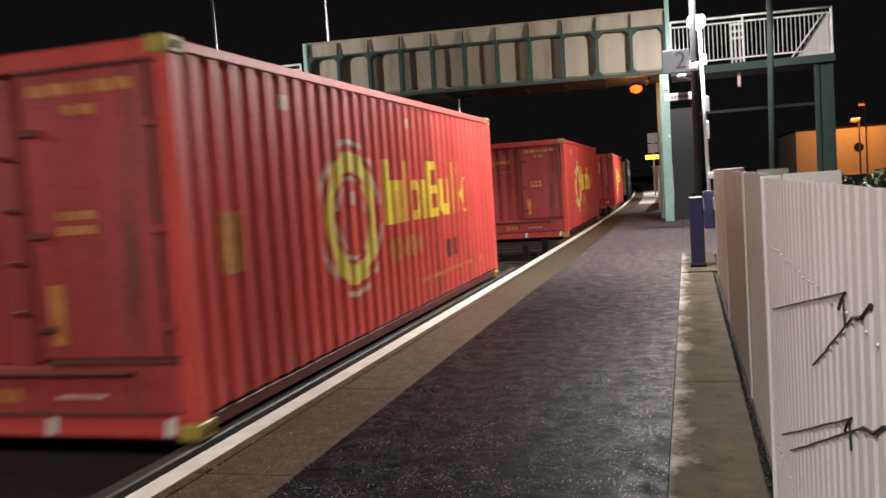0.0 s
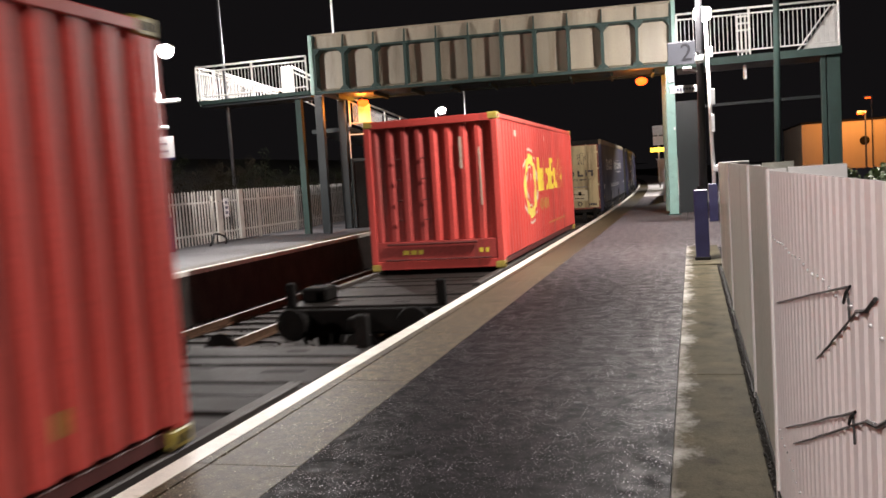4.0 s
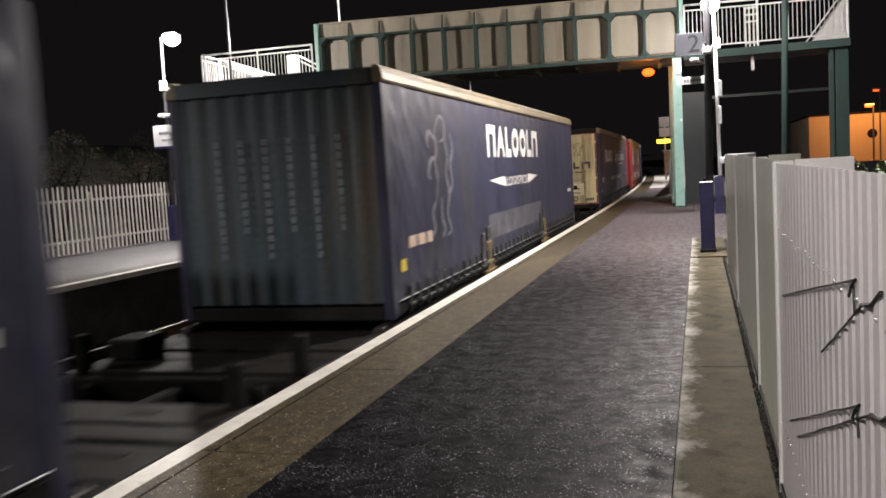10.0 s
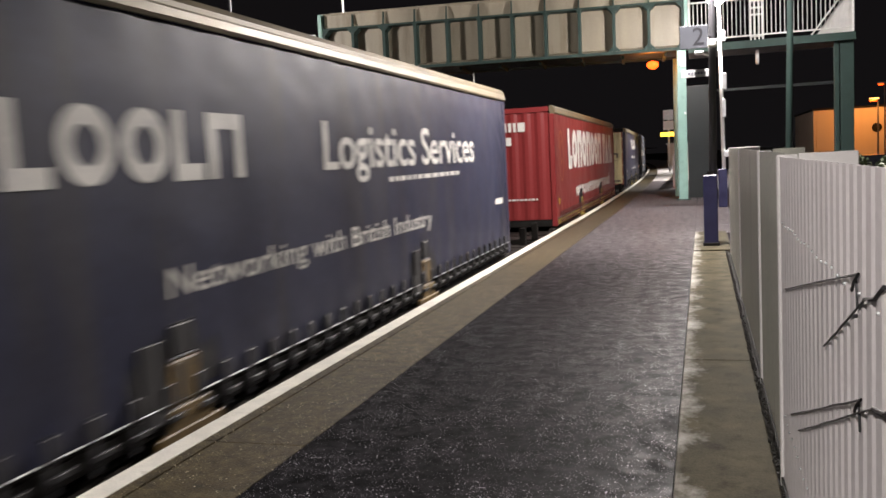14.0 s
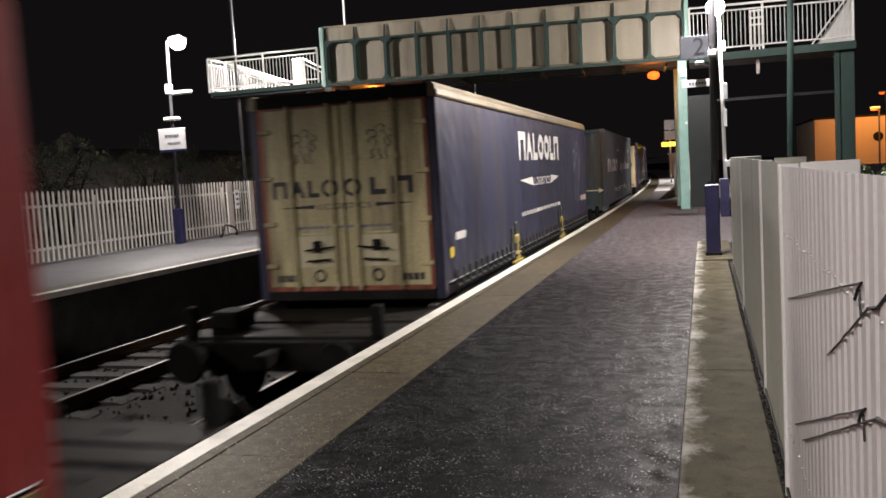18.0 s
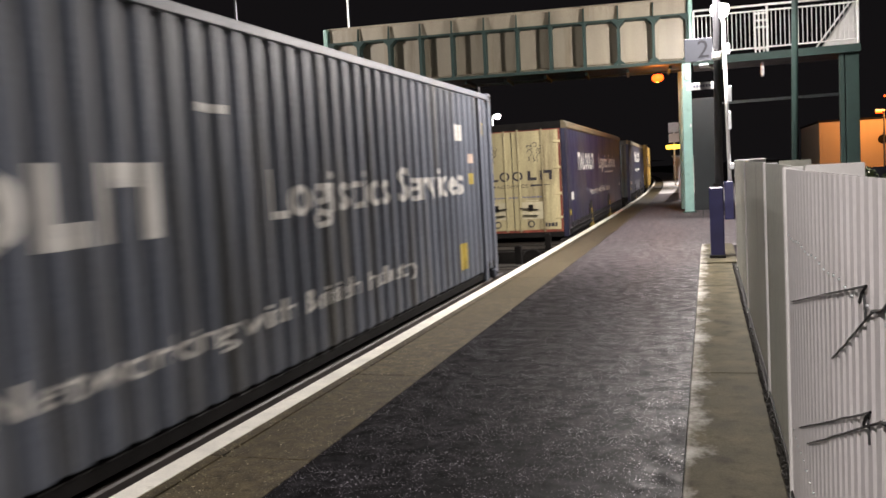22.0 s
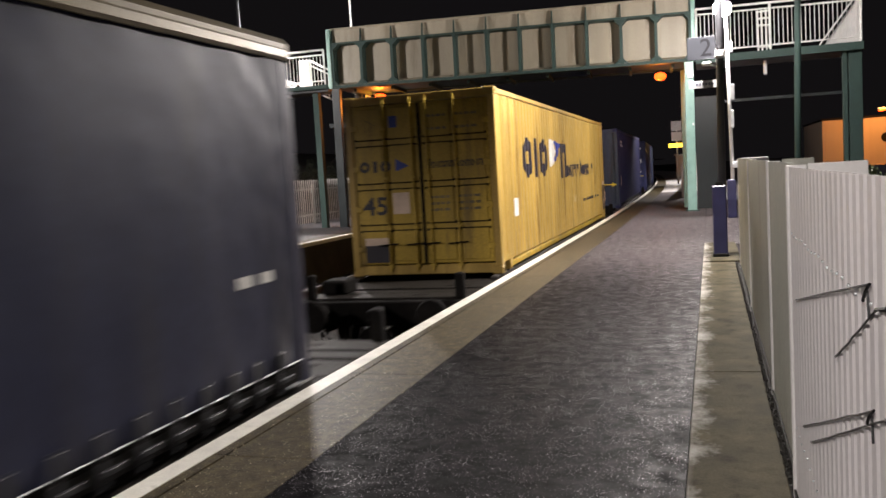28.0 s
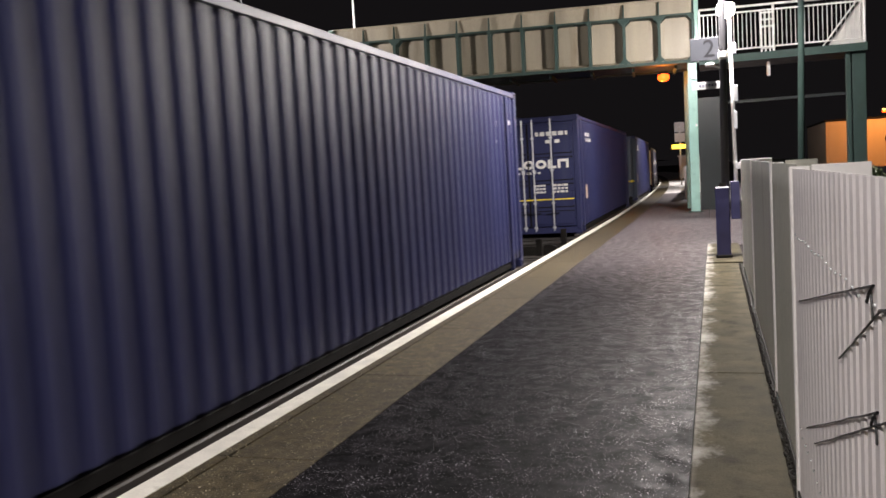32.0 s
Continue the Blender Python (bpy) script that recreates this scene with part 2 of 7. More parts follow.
def limed(m):
    """Chalky bloom that creeps in from the outer edge of the strip in ragged tongues."""
    t = m.node_tree
    n, link = t.nodes, t.links.new
    b = n["Principled BSDF"]
    co = n["Texture Coordinate"]
    sep = n.new("ShaderNodeSeparateXYZ")
    link(co.outputs["Object"], sep.inputs[0])
    mp = n.new("ShaderNodeMapping")
    mp.inputs["Scale"].default_value = (1.0, 0.75, 1.0)
    link(co.outputs["Object"], mp.inputs[0])
    big = n.new("ShaderNodeTexNoise")
    big.inputs["Scale"].default_value, big.inputs["Detail"].default_value, big.inputs["Roughness"].default_value = 2.7, 9, 0.74
    link(mp.outputs[0], big.inputs["Vector"])
    reach = n.new("ShaderNodeMapRange")
    reach.inputs["From Min"].default_value, reach.inputs["From Max"].default_value = 0.40, 0.72
    reach.inputs["To Min"].default_value, reach.inputs["To Max"].default_value = 0.012, 0.24
    link(big.outputs["Fac"], reach.inputs["Value"])
    off = n.new("ShaderNodeMath")
    off.operation = "ADD"
    off.inputs[1].default_value = 0.155
    link(sep.outputs["X"], off.inputs[0])
    gap = n.new("ShaderNodeMath")
    gap.operation = "SUBTRACT"
    link(reach.outputs[0], gap.inputs[0])
    link(off.outputs[0], gap.inputs[1])
    soft = n.new("ShaderNodeMapRange")
    soft.inputs["From Min"].default_value, soft.inputs["From Max"].default_value, soft.inputs["To Max"].default_value = -0.02, 0.16, 0.85
    link(gap.outputs[0], soft.inputs["Value"])
    mx = n.new("ShaderNodeMix")
    mx.data_type = "RGBA"
    link(soft.outputs[0], mx.inputs["Factor"])
    link(b.inputs["Base Color"].links[0].from_socket, mx.inputs["A"])
    mx.inputs["B"].default_value = (0.50, 0.48, 0.44, 1)
    link(mx.outputs["Result"], b.inputs["Base Color"])
    b.inputs["Specular IOR Level"].default_value = 0.04
    return m


M = dict(
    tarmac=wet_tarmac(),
    coping=specks(material("coping_concrete", (0.086, 0.069, 0.039), 0.40, vary=0.65, scale=9, fine=70, bump=0.3, second=(0.026, 0.022, 0.014), spots=0.42, island=0.14), ((110, 0.80, 0.22, (0.27, 0.235, 0.16)), (75, 0.90, 0.10, (0.62, 0.55, 0.42)), (80, 0.86, 0.14, (0.010, 0.008, 0.006))), 0.12),
    white_line=material("white_line_paint", (0.78, 0.75, 0.67), 0.45, vary=0.18, scale=5, fine=90, bump=0.2, second=(0.45, 0.42, 0.34), spots=0.1),
    strip=limed(specks(material("strip_concrete", (0.088, 0.078, 0.052), 0.8, vary=0.4, scale=3.2, fine=90, bump=0.35, second=(0.045, 0.039, 0.024), spots=0.36), ((120, 0.90, 0.1, (0.10, 0.09, 0.062)),), 0.1)),
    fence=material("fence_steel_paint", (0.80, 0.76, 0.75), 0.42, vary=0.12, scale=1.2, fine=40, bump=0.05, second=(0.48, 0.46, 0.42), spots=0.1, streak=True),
    fence_dim=material("weathered_fence_paint", (0.37, 0.37, 0.31), 0.5, vary=0.25, scale=1.4, fine=40, bump=0.05, second=(0.28, 0.26, 0.20), spots=0.2, streak=True),
    fence_trim=material("fence_trim_paint", (0.68, 0.66, 0.64), 0.45, vary=0.1, scale=2, fine=40, bump=0.05),
    dirt=material("edge_dirt", (0.022, 0.020, 0.015), 0.95, vary=0.5, scale=9, fine=90, bump=0.8),
    black_wire=material("black_wire", (0.012, 0.012, 0.013), 0.5, vary=0.2, bump=0.1),
    galvan=material("galvanised_steel", (0.55, 0.56, 0.57), 0.4, 0.6, vary=0.15, scale=8, bump=0.05),
    mint=material("mint_green_paint", (0.30, 0.50, 0.44), 0.4, vary=0.15, scale=3, fine=50, bump=0.05, second=(0.22, 0.36, 0.31), spots=0.1),
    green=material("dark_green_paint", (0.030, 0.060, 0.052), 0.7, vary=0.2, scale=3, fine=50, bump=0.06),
    # green darkened by hand for recesses and undersides in shade
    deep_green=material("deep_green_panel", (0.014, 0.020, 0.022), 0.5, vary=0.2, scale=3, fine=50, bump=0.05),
    cream=material("cream_girder_paint", (0.40, 0.35, 0.265), 0.5, vary=0.2, scale=1.5, fine=40, bump=0.05, second=(0.27, 0.22, 0.15), spots=0.28, streak=True),
    white=material("white_paint", (0.80, 0.79, 0.76), 0.42, vary=0.08, scale=4, fine=60, bump=0.04),
    navy=material("navy_blue_paint", (0.022, 0.022, 0.085), 0.4, vary=0.2, scale=4, fine=60, bump=0.05),
    post_grey=material("grey_post_paint", (0.055, 0.055, 0.06), 0.4, vary=0.15, scale=4, fine=60, bump=0.04),
    sign_grey=material("grey_sign_plate", (0.085, 0.09, 0.105), 0.4, vary=0.1, scale=4, bump=0.02),
    sign_dark=material("sign_numeral", (0.02, 0.02, 0.025), 0.5, vary=0.1, bump=0),
    sign_white=material("white_sign_plate", (0.85, 0.85, 0.85), 0.4, vary=0.05, bump=0.02),
    sign_ink=material("sign_ink", (0.15, 0.16, 0.22), 0.5, vary=0.1, bump=0),
    ballast=material("ballast_stone", (0.028, 0.024, 0.020), 0.9, vary=0.5, scale=3, fine=60, bump=1.0, dist=0.03),
    rail=material("rail_steel", (0.20, 0.18, 0.16), 0.5, 0.8, vary=0.15, scale=6, bump=0.05),
    rail_rust=material("rail_rust", (0.10, 0.055, 0.03), 0.8, 0.3, vary=0.3, scale=8, bump=0.3),
    sleeper=material("concrete_sleeper", (0.032, 0.028, 0.024), 0.9, vary=0.3, scale=4, bump=0.4),
    wall_brick=material("platform_wall", (0.045, 0.040, 0.035), 0.85, vary=0.5, scale=2, fine=30, bump=0.6),
    lit_floor=material("far_platform_slabs", (0.60, 0.58, 0.56), 0.5, vary=0.25, scale=1, fine=60, bump=0.2),
    opp_top=material("opposite_tarmac", (0.066, 0.064, 0.070), 0.5, vary=0.3, scale=1, fine=100, bump=0.5),
    ground=material("rough_ground", (0.018, 0.016, 0.012), 0.95, vary=0.5, scale=0.8, fine=20, bump=0.6),
    twig=material("bare_twig", (0.016, 0.013, 0.010), 0.85, vary=0.3, bump=0.2),
    leaf=material("evergreen_leaf", (0.012, 0.015, 0.007), 0.9, vary=0.5, scale=3, bump=0.1, second=(0.017, 0.025, 0.010), spots=0.1),
    # leaf green brightened for the lamplight on the shrubs by the fence
    hedge_leaf=material("hedge_leaf", (0.075, 0.105, 0.035), 0.5, vary=0.5, scale=3, bump=0.1, second=(0.12, 0.13, 0.05), spots=0.2),
    leaf_dry=material("dull_leaf", (0.018, 0.0145, 0.009), 0.9, vary=0.5, scale=3, bump=0.1),
    render_wall=material("building_cladding", (0.50, 0.42, 0.33), 0.6, vary=0.12, scale=0.6, fine=20, bump=0.05, streak=True),
    car=material("dark_car_paint", (0.02, 0.02, 0.025), 0.2, vary=0.1, bump=0, coat=0.6),
    car_glass=material("car_glass", (0.01, 0.012, 0.014), 0.06, vary=0.1, bump=0),
    rubber=material("black_rubber", (0.015, 0.015, 0.015), 0.8, vary=0.2, bump=0.2),
    lens=glow("lantern_lens", (1.0, 0.96, 0.88), 60.0),
    sodium_lens=glow("sodium_lens", (1.0, 0.07, 0.006), 4.0),
    yellow_lens=glow("lit_yellow_display", (1.0, 0.62, 0.05), 2.5),
    red_lens=glow("red_tail_lens", (1.0, 0.05, 0.02), 2.0),
    # rolling stock
    red=material("red_container_paint", (0.57, 0.074, 0.060), 0.42, vary=0.3, scale=1.1, fine=30, bump=0.06, second=(0.25, 0.050, 0.040), spots=0.22, streak=True),
    red_grimy=material("grimy_red_paint", (0.37, 0.052, 0.044), 0.5, vary=0.4, scale=1.2, fine=30, bump=0.08, second=(0.13, 0.046, 0.034), spots=0.3, streak=True),
    navy_frame=material("dull_navy_frame_paint", (0.020, 0.020, 0.045), 0.45, vary=0.3, scale=3, fine=50, bump=0.05),
    rust_red=material("rusty_red_paint", (0.26, 0.062, 0.035), 0.55, vary=0.5, scale=5, fine=50, bump=0.08, second=(0.10, 0.05, 0.03), spots=0.35, streak=True),
    red_dark=material("dark_red_seal", (0.11, 0.022, 0.018), 0.6, vary=0.3, bump=0.1),
    red_curtain=material("red_curtain_vinyl", (0.215, 0.030, 0.030), 0.38, vary=0.15, scale=0.7, fine=25, bump=0.05, second=(0.16, 0.02, 0.02), spots=0.1, streak=True),
    blue_curtain=material("navy_curtain_vinyl", (0.026, 0.029, 0.056), 0.45, vary=0.3, scale=0.9, fine=14, bump=0.05, second=(0.044, 0.041, 0.042), spots=0.42, streak=True),
    violet_curtain=material("violet_blue_curtain_vinyl", (0.030, 0.029, 0.076), 0.34, vary=0.45, scale=0.7, fine=25, bump=0.05, second=(0.062, 0.056, 0.060), spots=0.5, streak=True),
    blue_steel=material("blue_container_paint", (0.104, 0.116, 0.142), 0.48, vary=0.35, scale=1.1, fine=30, bump=0.06, second=(0.112, 0.106, 0.090), spots=0.36, streak=True),
    grimy_end=material("grimy_blue_end_paint", (0.034, 0.058, 0.072), 0.5, vary=0.5, scale=0.9, fine=20, bump=0.08, second=(0.052, 0.037, 0.018), spots=0.45, streak=True),
    crest_mark=material("pale_grey_marking", (0.17, 0.17, 0.20), 0.45, vary=0.3, scale=4, bump=0.02),
    dull_mark=material("dulled_marking", (0.15, 0.17, 0.18), 0.5, vary=0.4, scale=5, bump=0.02),
    indigo_end=material("grimy_indigo_end_paint", (0.026, 0.042, 0.085), 0.5, vary=0.45, scale=0.9, fine=20, bump=0.08, second=(0.028, 0.036, 0.042), spots=0.45, streak=True),
    indigo_steel=material("indigo_container_paint", (0.018, 0.021, 0.070), 0.50, vary=0.2, scale=1.1, fine=30, bump=0.06, second=(0.03, 0.035, 0.08), spots=0.15, streak=True),
    yellow=material("yellow_container_paint", (0.43, 0.285, 0.072), 0.38, vary=0.35, scale=2.6, fine=30, bump=0.06, second=(0.20, 0.115, 0.03), spots=0.27, streak=True),
    yellow_door=material("grimy_yellow_paint", (0.48, 0.32, 0.040), 0.45, vary=0.45, scale=1.3, fine=30, bump=0.08, second=(0.17, 0.11, 0.03), spots=0.34, streak=True),
    pale_paint=material("dulled_white_paint", (0.50, 0.485, 0.45), 0.5, vary=0.15, scale=3, fine=60, bump=0.04),
    cream_door=material("cream_door_paint", (0.50, 0.435, 0.24), 0.5, vary=0.4, scale=1.4, fine=30, bump=0.06, second=(0.15, 0.115, 0.06), spots=0.42, streak=True),
    cream_plate=material("pale_door_plate", (0.52, 0.47, 0.31), 0.45, vary=0.25, scale=4, bump=0.04, second=(0.4, 0.34, 0.22), spots=0.2, streak=True),
    roof_rail=material("aluminium_cant_rail", (0.185, 0.150, 0.090), 0.48, 0.3, vary=0.4, scale=1.5, bump=0.08, second=(0.22, 0.19, 0.13), spots=0.2),
    dark_frame=material("grimy_dark_frame", (0.014, 0.013, 0.012), 0.75, vary=0.4, scale=3, fine=40, bump=0.2),
    sill=material("rusty_sill_paint", (0.030, 0.023, 0.018), 0.65, vary=0.5, scale=2, fine=40, bump=0.2, second=(0.02, 0.016, 0.012), spots=0.3),
    bogie=material("bogie_grime", (0.009, 0.008, 0.007), 0.8, vary=0.5, scale=4, fine=40, bump=0.4),
    plate=material("worn_deck_plate", (0.017, 0.015, 0.013), 0.62, 0.1, vary=0.4, scale=3, bump=0.2),
    yellow_mark=material("yellow_marking", (0.75, 0.58, 0.06), 0.4, vary=0.15, scale=4, bump=0.02, second=(0.5, 0.33, 0.06), spots=0.1),
    ring_mark=material("weathered_yellow_marking", (0.72, 0.60, 0.12), 0.42, vary=0.2, scale=4, bump=0.02, second=(0.42, 0.22, 0.10), spots=0.15),
    faded_mark=material("faded_yellow_marking", (0.46, 0.20, 0.05), 0.45, vary=0.25, scale=6, bump=0.02, second=(0.40, 0.07, 0.04), spots=0.3),
    pale_mark=material("pale_marking", (0.60, 0.46, 0.36), 0.45, vary=0.2, scale=4, bump=0.02),
    white_mark=material("white_marking", (0.66, 0.645, 0.60), 0.45, vary=0.2, scale=3, bump=0.02, second=(0.4, 0.4, 0.42), spots=0.15),
    black_mark=material("black_marking", (0.025, 0.022, 0.03), 0.45, vary=0.2, scale=4, bump=0.02),
    ghost_mark=material("cleaned_vinyl", (0.085, 0.085, 0.10), 0.45, vary=0.3, scale=3, bump=0.02, second=(0.05, 0.05, 0.065), spots=0.3),
    grey_mark=material("faint_grey_marking", (0.16, 0.16, 0.21), 0.45, vary=0.2, scale=4, bump=0.02),
    blue_mark=material("blue_marking", (0.03, 0.05, 0.25), 0.45, vary=0.2, bump=0.02),
    rusty_pocket=material("rusty_yellow_paint", (0.17, 0.11, 0.035), 0.6, vary=0.5, scale=5, bump=0.08, second=(0.05, 0.035, 0.02), spots=0.4),
    pocket=material("dull_yellow_paint", (0.42, 0.32, 0.06), 0.5, vary=0.35, scale=6, bump=0.05, second=(0.12, 0.09, 0.04), spots=0.3),
    strap=material("black_strap", (0.02, 0.02, 0.022), 0.55, vary=0.2, bump=0.1),
)


for _name in ("leaf", "leaf_dry", "twig", "plate", "bogie", "dark_frame"):
    M[_name].node_tree.nodes["Principled BSDF"].inputs["Specular IOR Level"].default_value = 0.08
for _name in ("red", "red_grimy", "indigo_steel", "blue_steel"):
    M[_name].node_tree.nodes["Principled BSDF"].inputs["Specular IOR Level"].default_value = 0.3
for _name in ("blue_curtain", "violet_curtain", "red_curtain"):
    M[_name].node_tree.nodes["Principled BSDF"].inputs["Specular IOR Level"].default_value = 0.25
M["coping"].node_tree.nodes["Principled BSDF"].inputs["Specular IOR Level"].default_value = 0.16
_wet = M["coping"].node_tree.nodes["Principled BSDF"].inputs["Roughness"].links[0].from_node
_wet.inputs["To Min"].default_value, _wet.inputs["To Max"].default_value = 0.42, 0.55


# ---------------------------------------------------------------- building helpers
def thing(name, m=None, label="", category="", group="", kind=""):
    ob = tagged(new(name), label, category, group, kind)
    ob.empty_display_size = 0.1
    if m is not None:
        ob.matrix_basis = m
    return ob


def part(name, bm, mat, parent=None, label="", smooth=False):
    me = bpy.data.meshes.new(name)
    bm.normal_update()
    bm.to_mesh(me)
    bm.free()
    me.materials.append(M[mat])
    if smooth:
        me.polygons.foreach_set("use_smooth", [True] * len(me.polygons))
    ob = new(name, me)
    if parent:
        ob.parent = parent
    if name.split("_")[-1] in ("marks", "tags", "print", "writing", "bars", "cluster", "foliage"):
        ob["kind"] = "stuff"
    if label:
        ob["label"] = label
    return ob


def twin(ob, parent, m, label=""):
    """Another object on the same mesh."""
    o = new(ob.name.split(".")[0], ob.data)
    o.parent = parent
    o.matrix_basis = m
    if label:
        o["label"] = label
    return o


def box(bm, x0, x1, y0, y1, z0, z1, bevel=0.0):
    v = [bm.verts.new((x, y, z)) for x in (x0, x1) for y in (y0, y1) for z in (z0, z1)]
    f = [bm.faces.new([v[i] for i in q]) for q in ((0, 1, 3, 2), (4, 6, 7, 5), (0, 4, 5, 1), (2, 3, 7, 6), (0, 2, 6, 4), (1, 5, 7, 3))]
    if bevel:
        bmesh.ops.bevel(bm, geom=list({e for q in f for e in q.edges}), offset=bevel, segments=1, affect="EDGES", profile=0.5)
    return bm


def B(*a, **k):
    return box(bmesh.new(), *a, **k)


def tube(bm, p0, p1, r0, r1=None, n=10):
    p0, p1 = Vector(p0), Vector(p1)
    r1 = r0 if r1 is None else r1
    q = (p1 - p0).to_track_quat("Z", "Y").to_matrix()
    ring = [[bm.verts.new(p + q @ Vector((r * math.cos(a * math.tau / n), r * math.sin(a * math.tau / n), 0))) for a in range(n)] for p, r in ((p0, r0), (p1, r1))]
    for a in range(n):
        bm.faces.new((ring[0][a], ring[0][(a + 1) % n], ring[1][(a + 1) % n], ring[1][a]))
    bm.faces.new(ring[0][::-1])
    bm.faces.new(ring[1])
    return bm


def T(*a, **k):
    return tube(bmesh.new(), *a, **k)


def prism(bm, pts, axis, a, b):
    """A polygon pushed along an axis (0, 1, 2) from a to b; pts fill the other two axes in order."""
    def at(p, d):
        c = list(p)
        c.insert(axis, d)
        return bm.verts.new(c)
    lo, hi = [at(p, a) for p in pts], [at(p, b) for p in pts]
    n = len(pts)
    bm.faces.new(lo)
    bm.faces.new(hi[::-1])
    for i in range(n):
        bm.faces.new((lo[i], hi[i], hi[(i + 1) % n], lo[(i + 1) % n]))
    bmesh.ops.recalc_face_normals(bm, faces=bm.faces)
    return bm


def sweep(bm, rows, closed=False):
    """Quads between rows of points of equal length."""
    vs = [[bm.verts.new(p) for p in r] for r in rows]
    n = len(vs[0])
    for a, b in zip(vs, vs[1:]):
        for i in range(n if closed else n - 1):
            bm.faces.new((a[i], b[i], b[(i + 1) % n], a[(i + 1) % n]))
    if closed:
        bm.faces.new(vs[0])
        bm.faces.new(vs[-1][::-1])
    bmesh.ops.recalc_face_normals(bm, faces=bm.faces)
    return bm


# ---------------------------------------------------------------- the line of the platform edge and the track
def near_x(off, y):
    return off - 4.75e-4 * max(0.0, y - 19.6) ** 2


Y0, Y1 = -26.0, 172.0
STEPS = [Y0 + 2.0 * i for i in range(int((Y1 - Y0) / 2) + 1)]
FAR = [Y0 + 4.0 * i for i in range(78)]


def strip(name, mat, off0, off1, z0, z1, ys, label="", kind="structure", category=""):
    """A long bar that follows the line of the track."""
    bm = bmesh.new()
    sweep(bm, [[(near_x(off0, y), y, z0), (near_x(off0, y), y, z1), (near_x(off1, y), y, z1), (near_x(off1, y), y, z0)] for y in ys], closed=True)
    ob = part(name, bm, mat, None)
    return tagged(ob, label, category, kind=kind)


# ---------------------------------------------------------------- lettering and plain painted shapes
def text_mesh(body, height, width=None, bold=0.0):
    """Letters in the built-in font as flat faces: left foot at 0, 0, capital height and width as given."""
    cu = bpy.data.curves.new("letters", "FONT")
    cu.body, cu.fill_mode, cu.offset, cu.resolution_u = body, "FRONT", bold, 4
    ob = new("letters", cu)
    dg = bpy.context.evaluated_depsgraph_get()
    me = bpy.data.meshes.new_from_object(ob.evaluated_get(dg))
    bpy.data.objects.remove(ob)
    bm = bmesh.new()
    bm.from_mesh(me)
    bpy.data.meshes.remove(me)
    xs = [v.co.x for v in bm.verts]
    x0, w = min(xs), max(xs) - min(xs)
    sz = height / 0.70
    sx = width / w if width else sz
    for v in bm.verts:
        v.co = Vector(((v.co.x - x0) * sx, v.co.y * sz, 0))
    return bm


def place_marks(bm, fn):
    for v in bm.verts:
        v.co = Vector(fn(v.co.x, v.co.y))
    return bm


def letters(t, body, height, width, u0, v0, lay, mat, bold=0.0, label=""):
    """Lettering with each letter a part of its own."""
    bm = text_mesh(body, height, width, bold)
    left, groups = set(bm.faces), []
    while left:
        stack, isle = [left.pop()], []
        while stack:
            f = stack.pop()
            isle.append(f)
            for e in f.edges:
                for k in e.link_faces:
                    if k in left:
                        left.remove(k)
                        stack.append(k)
        xs = [v.co.x for f in isle for v in f.verts]
        groups.append([min(xs), max(xs), isle])
    groups.sort(key=lambda q: q[0])
    joined = []
    for q in groups:
        if joined and min(q[1], joined[-1][1]) - max(q[0], joined[-1][0]) > 0.6 * min(q[1] - q[0], joined[-1][1] - joined[-1][0]):
            joined[-1] = [min(q[0], joined[-1][0]), max(q[1], joined[-1][1]), joined[-1][2] + q[2]]
        else:
            joined.append(q)
    for _, _, isle in joined:
        one, made = bmesh.new(), {}
        for f in isle:
            for v in f.verts:
                if v not in made:
                    made[v] = one.verts.new((v.co.x + u0, v.co.y + v0, 0))
            one.faces.new([made[v] for v in f.verts])
        part("letter", lay(one), mat, t, label)
    bm.free()


def pieces(name, bm, lay, mat, parent, label=""):
    """Every separate painted shape of a flat layout as a part of its own."""
    bmesh.ops.remove_doubles(bm, verts=bm.verts, dist=1e-5)
    left = set(bm.faces)
    while left:
        stack, isle = [left.pop()], []
        while stack:
            f = stack.pop()
            isle.append(f)
            for e in f.edges:
                for k in e.link_faces:
                    if k in left:
                        left.remove(k)
                        stack.append(k)
        isle.sort(key=lambda q: q.index)
        one, made = bmesh.new(), {}
        for f in isle:
            for v in f.verts:
                if v not in made:
                    made[v] = one.verts.new(v.co)
            one.faces.new([made[v] for v in f.verts])
        part(name, lay(one), mat, parent, label)
    bm.free()


def flat(bm, pts):
    bm.faces.new([bm.verts.new((u, v, 0)) for u, v in pts])


def rect(bm, u0, u1, v0, v1):
    flat(bm, [(u0, v0), (u1, v0), (u1, v1), (u0, v1)])


def annulus(bm, cu, cv, ru, rv, thick, a0=0.0, a1=360.0, n=40):
    k = max(3, int(n * (a1 - a0) / 360))
    pts = [radians(a0 + (a1 - a0) * i / k) for i in range(k + 1)]
    for a, b in zip(pts, pts[1:]):
        flat(bm, [(cu + ru * math.cos(a), cv + rv * math.sin(a)), (cu + ru * math.cos(b), cv + rv * math.sin(b)),
                  (cu + (ru - thick) * math.cos(b), cv + (rv - thick) * math.sin(b)), (cu + (ru - thick) * math.cos(a), cv + (rv - thick) * math.sin(a))])


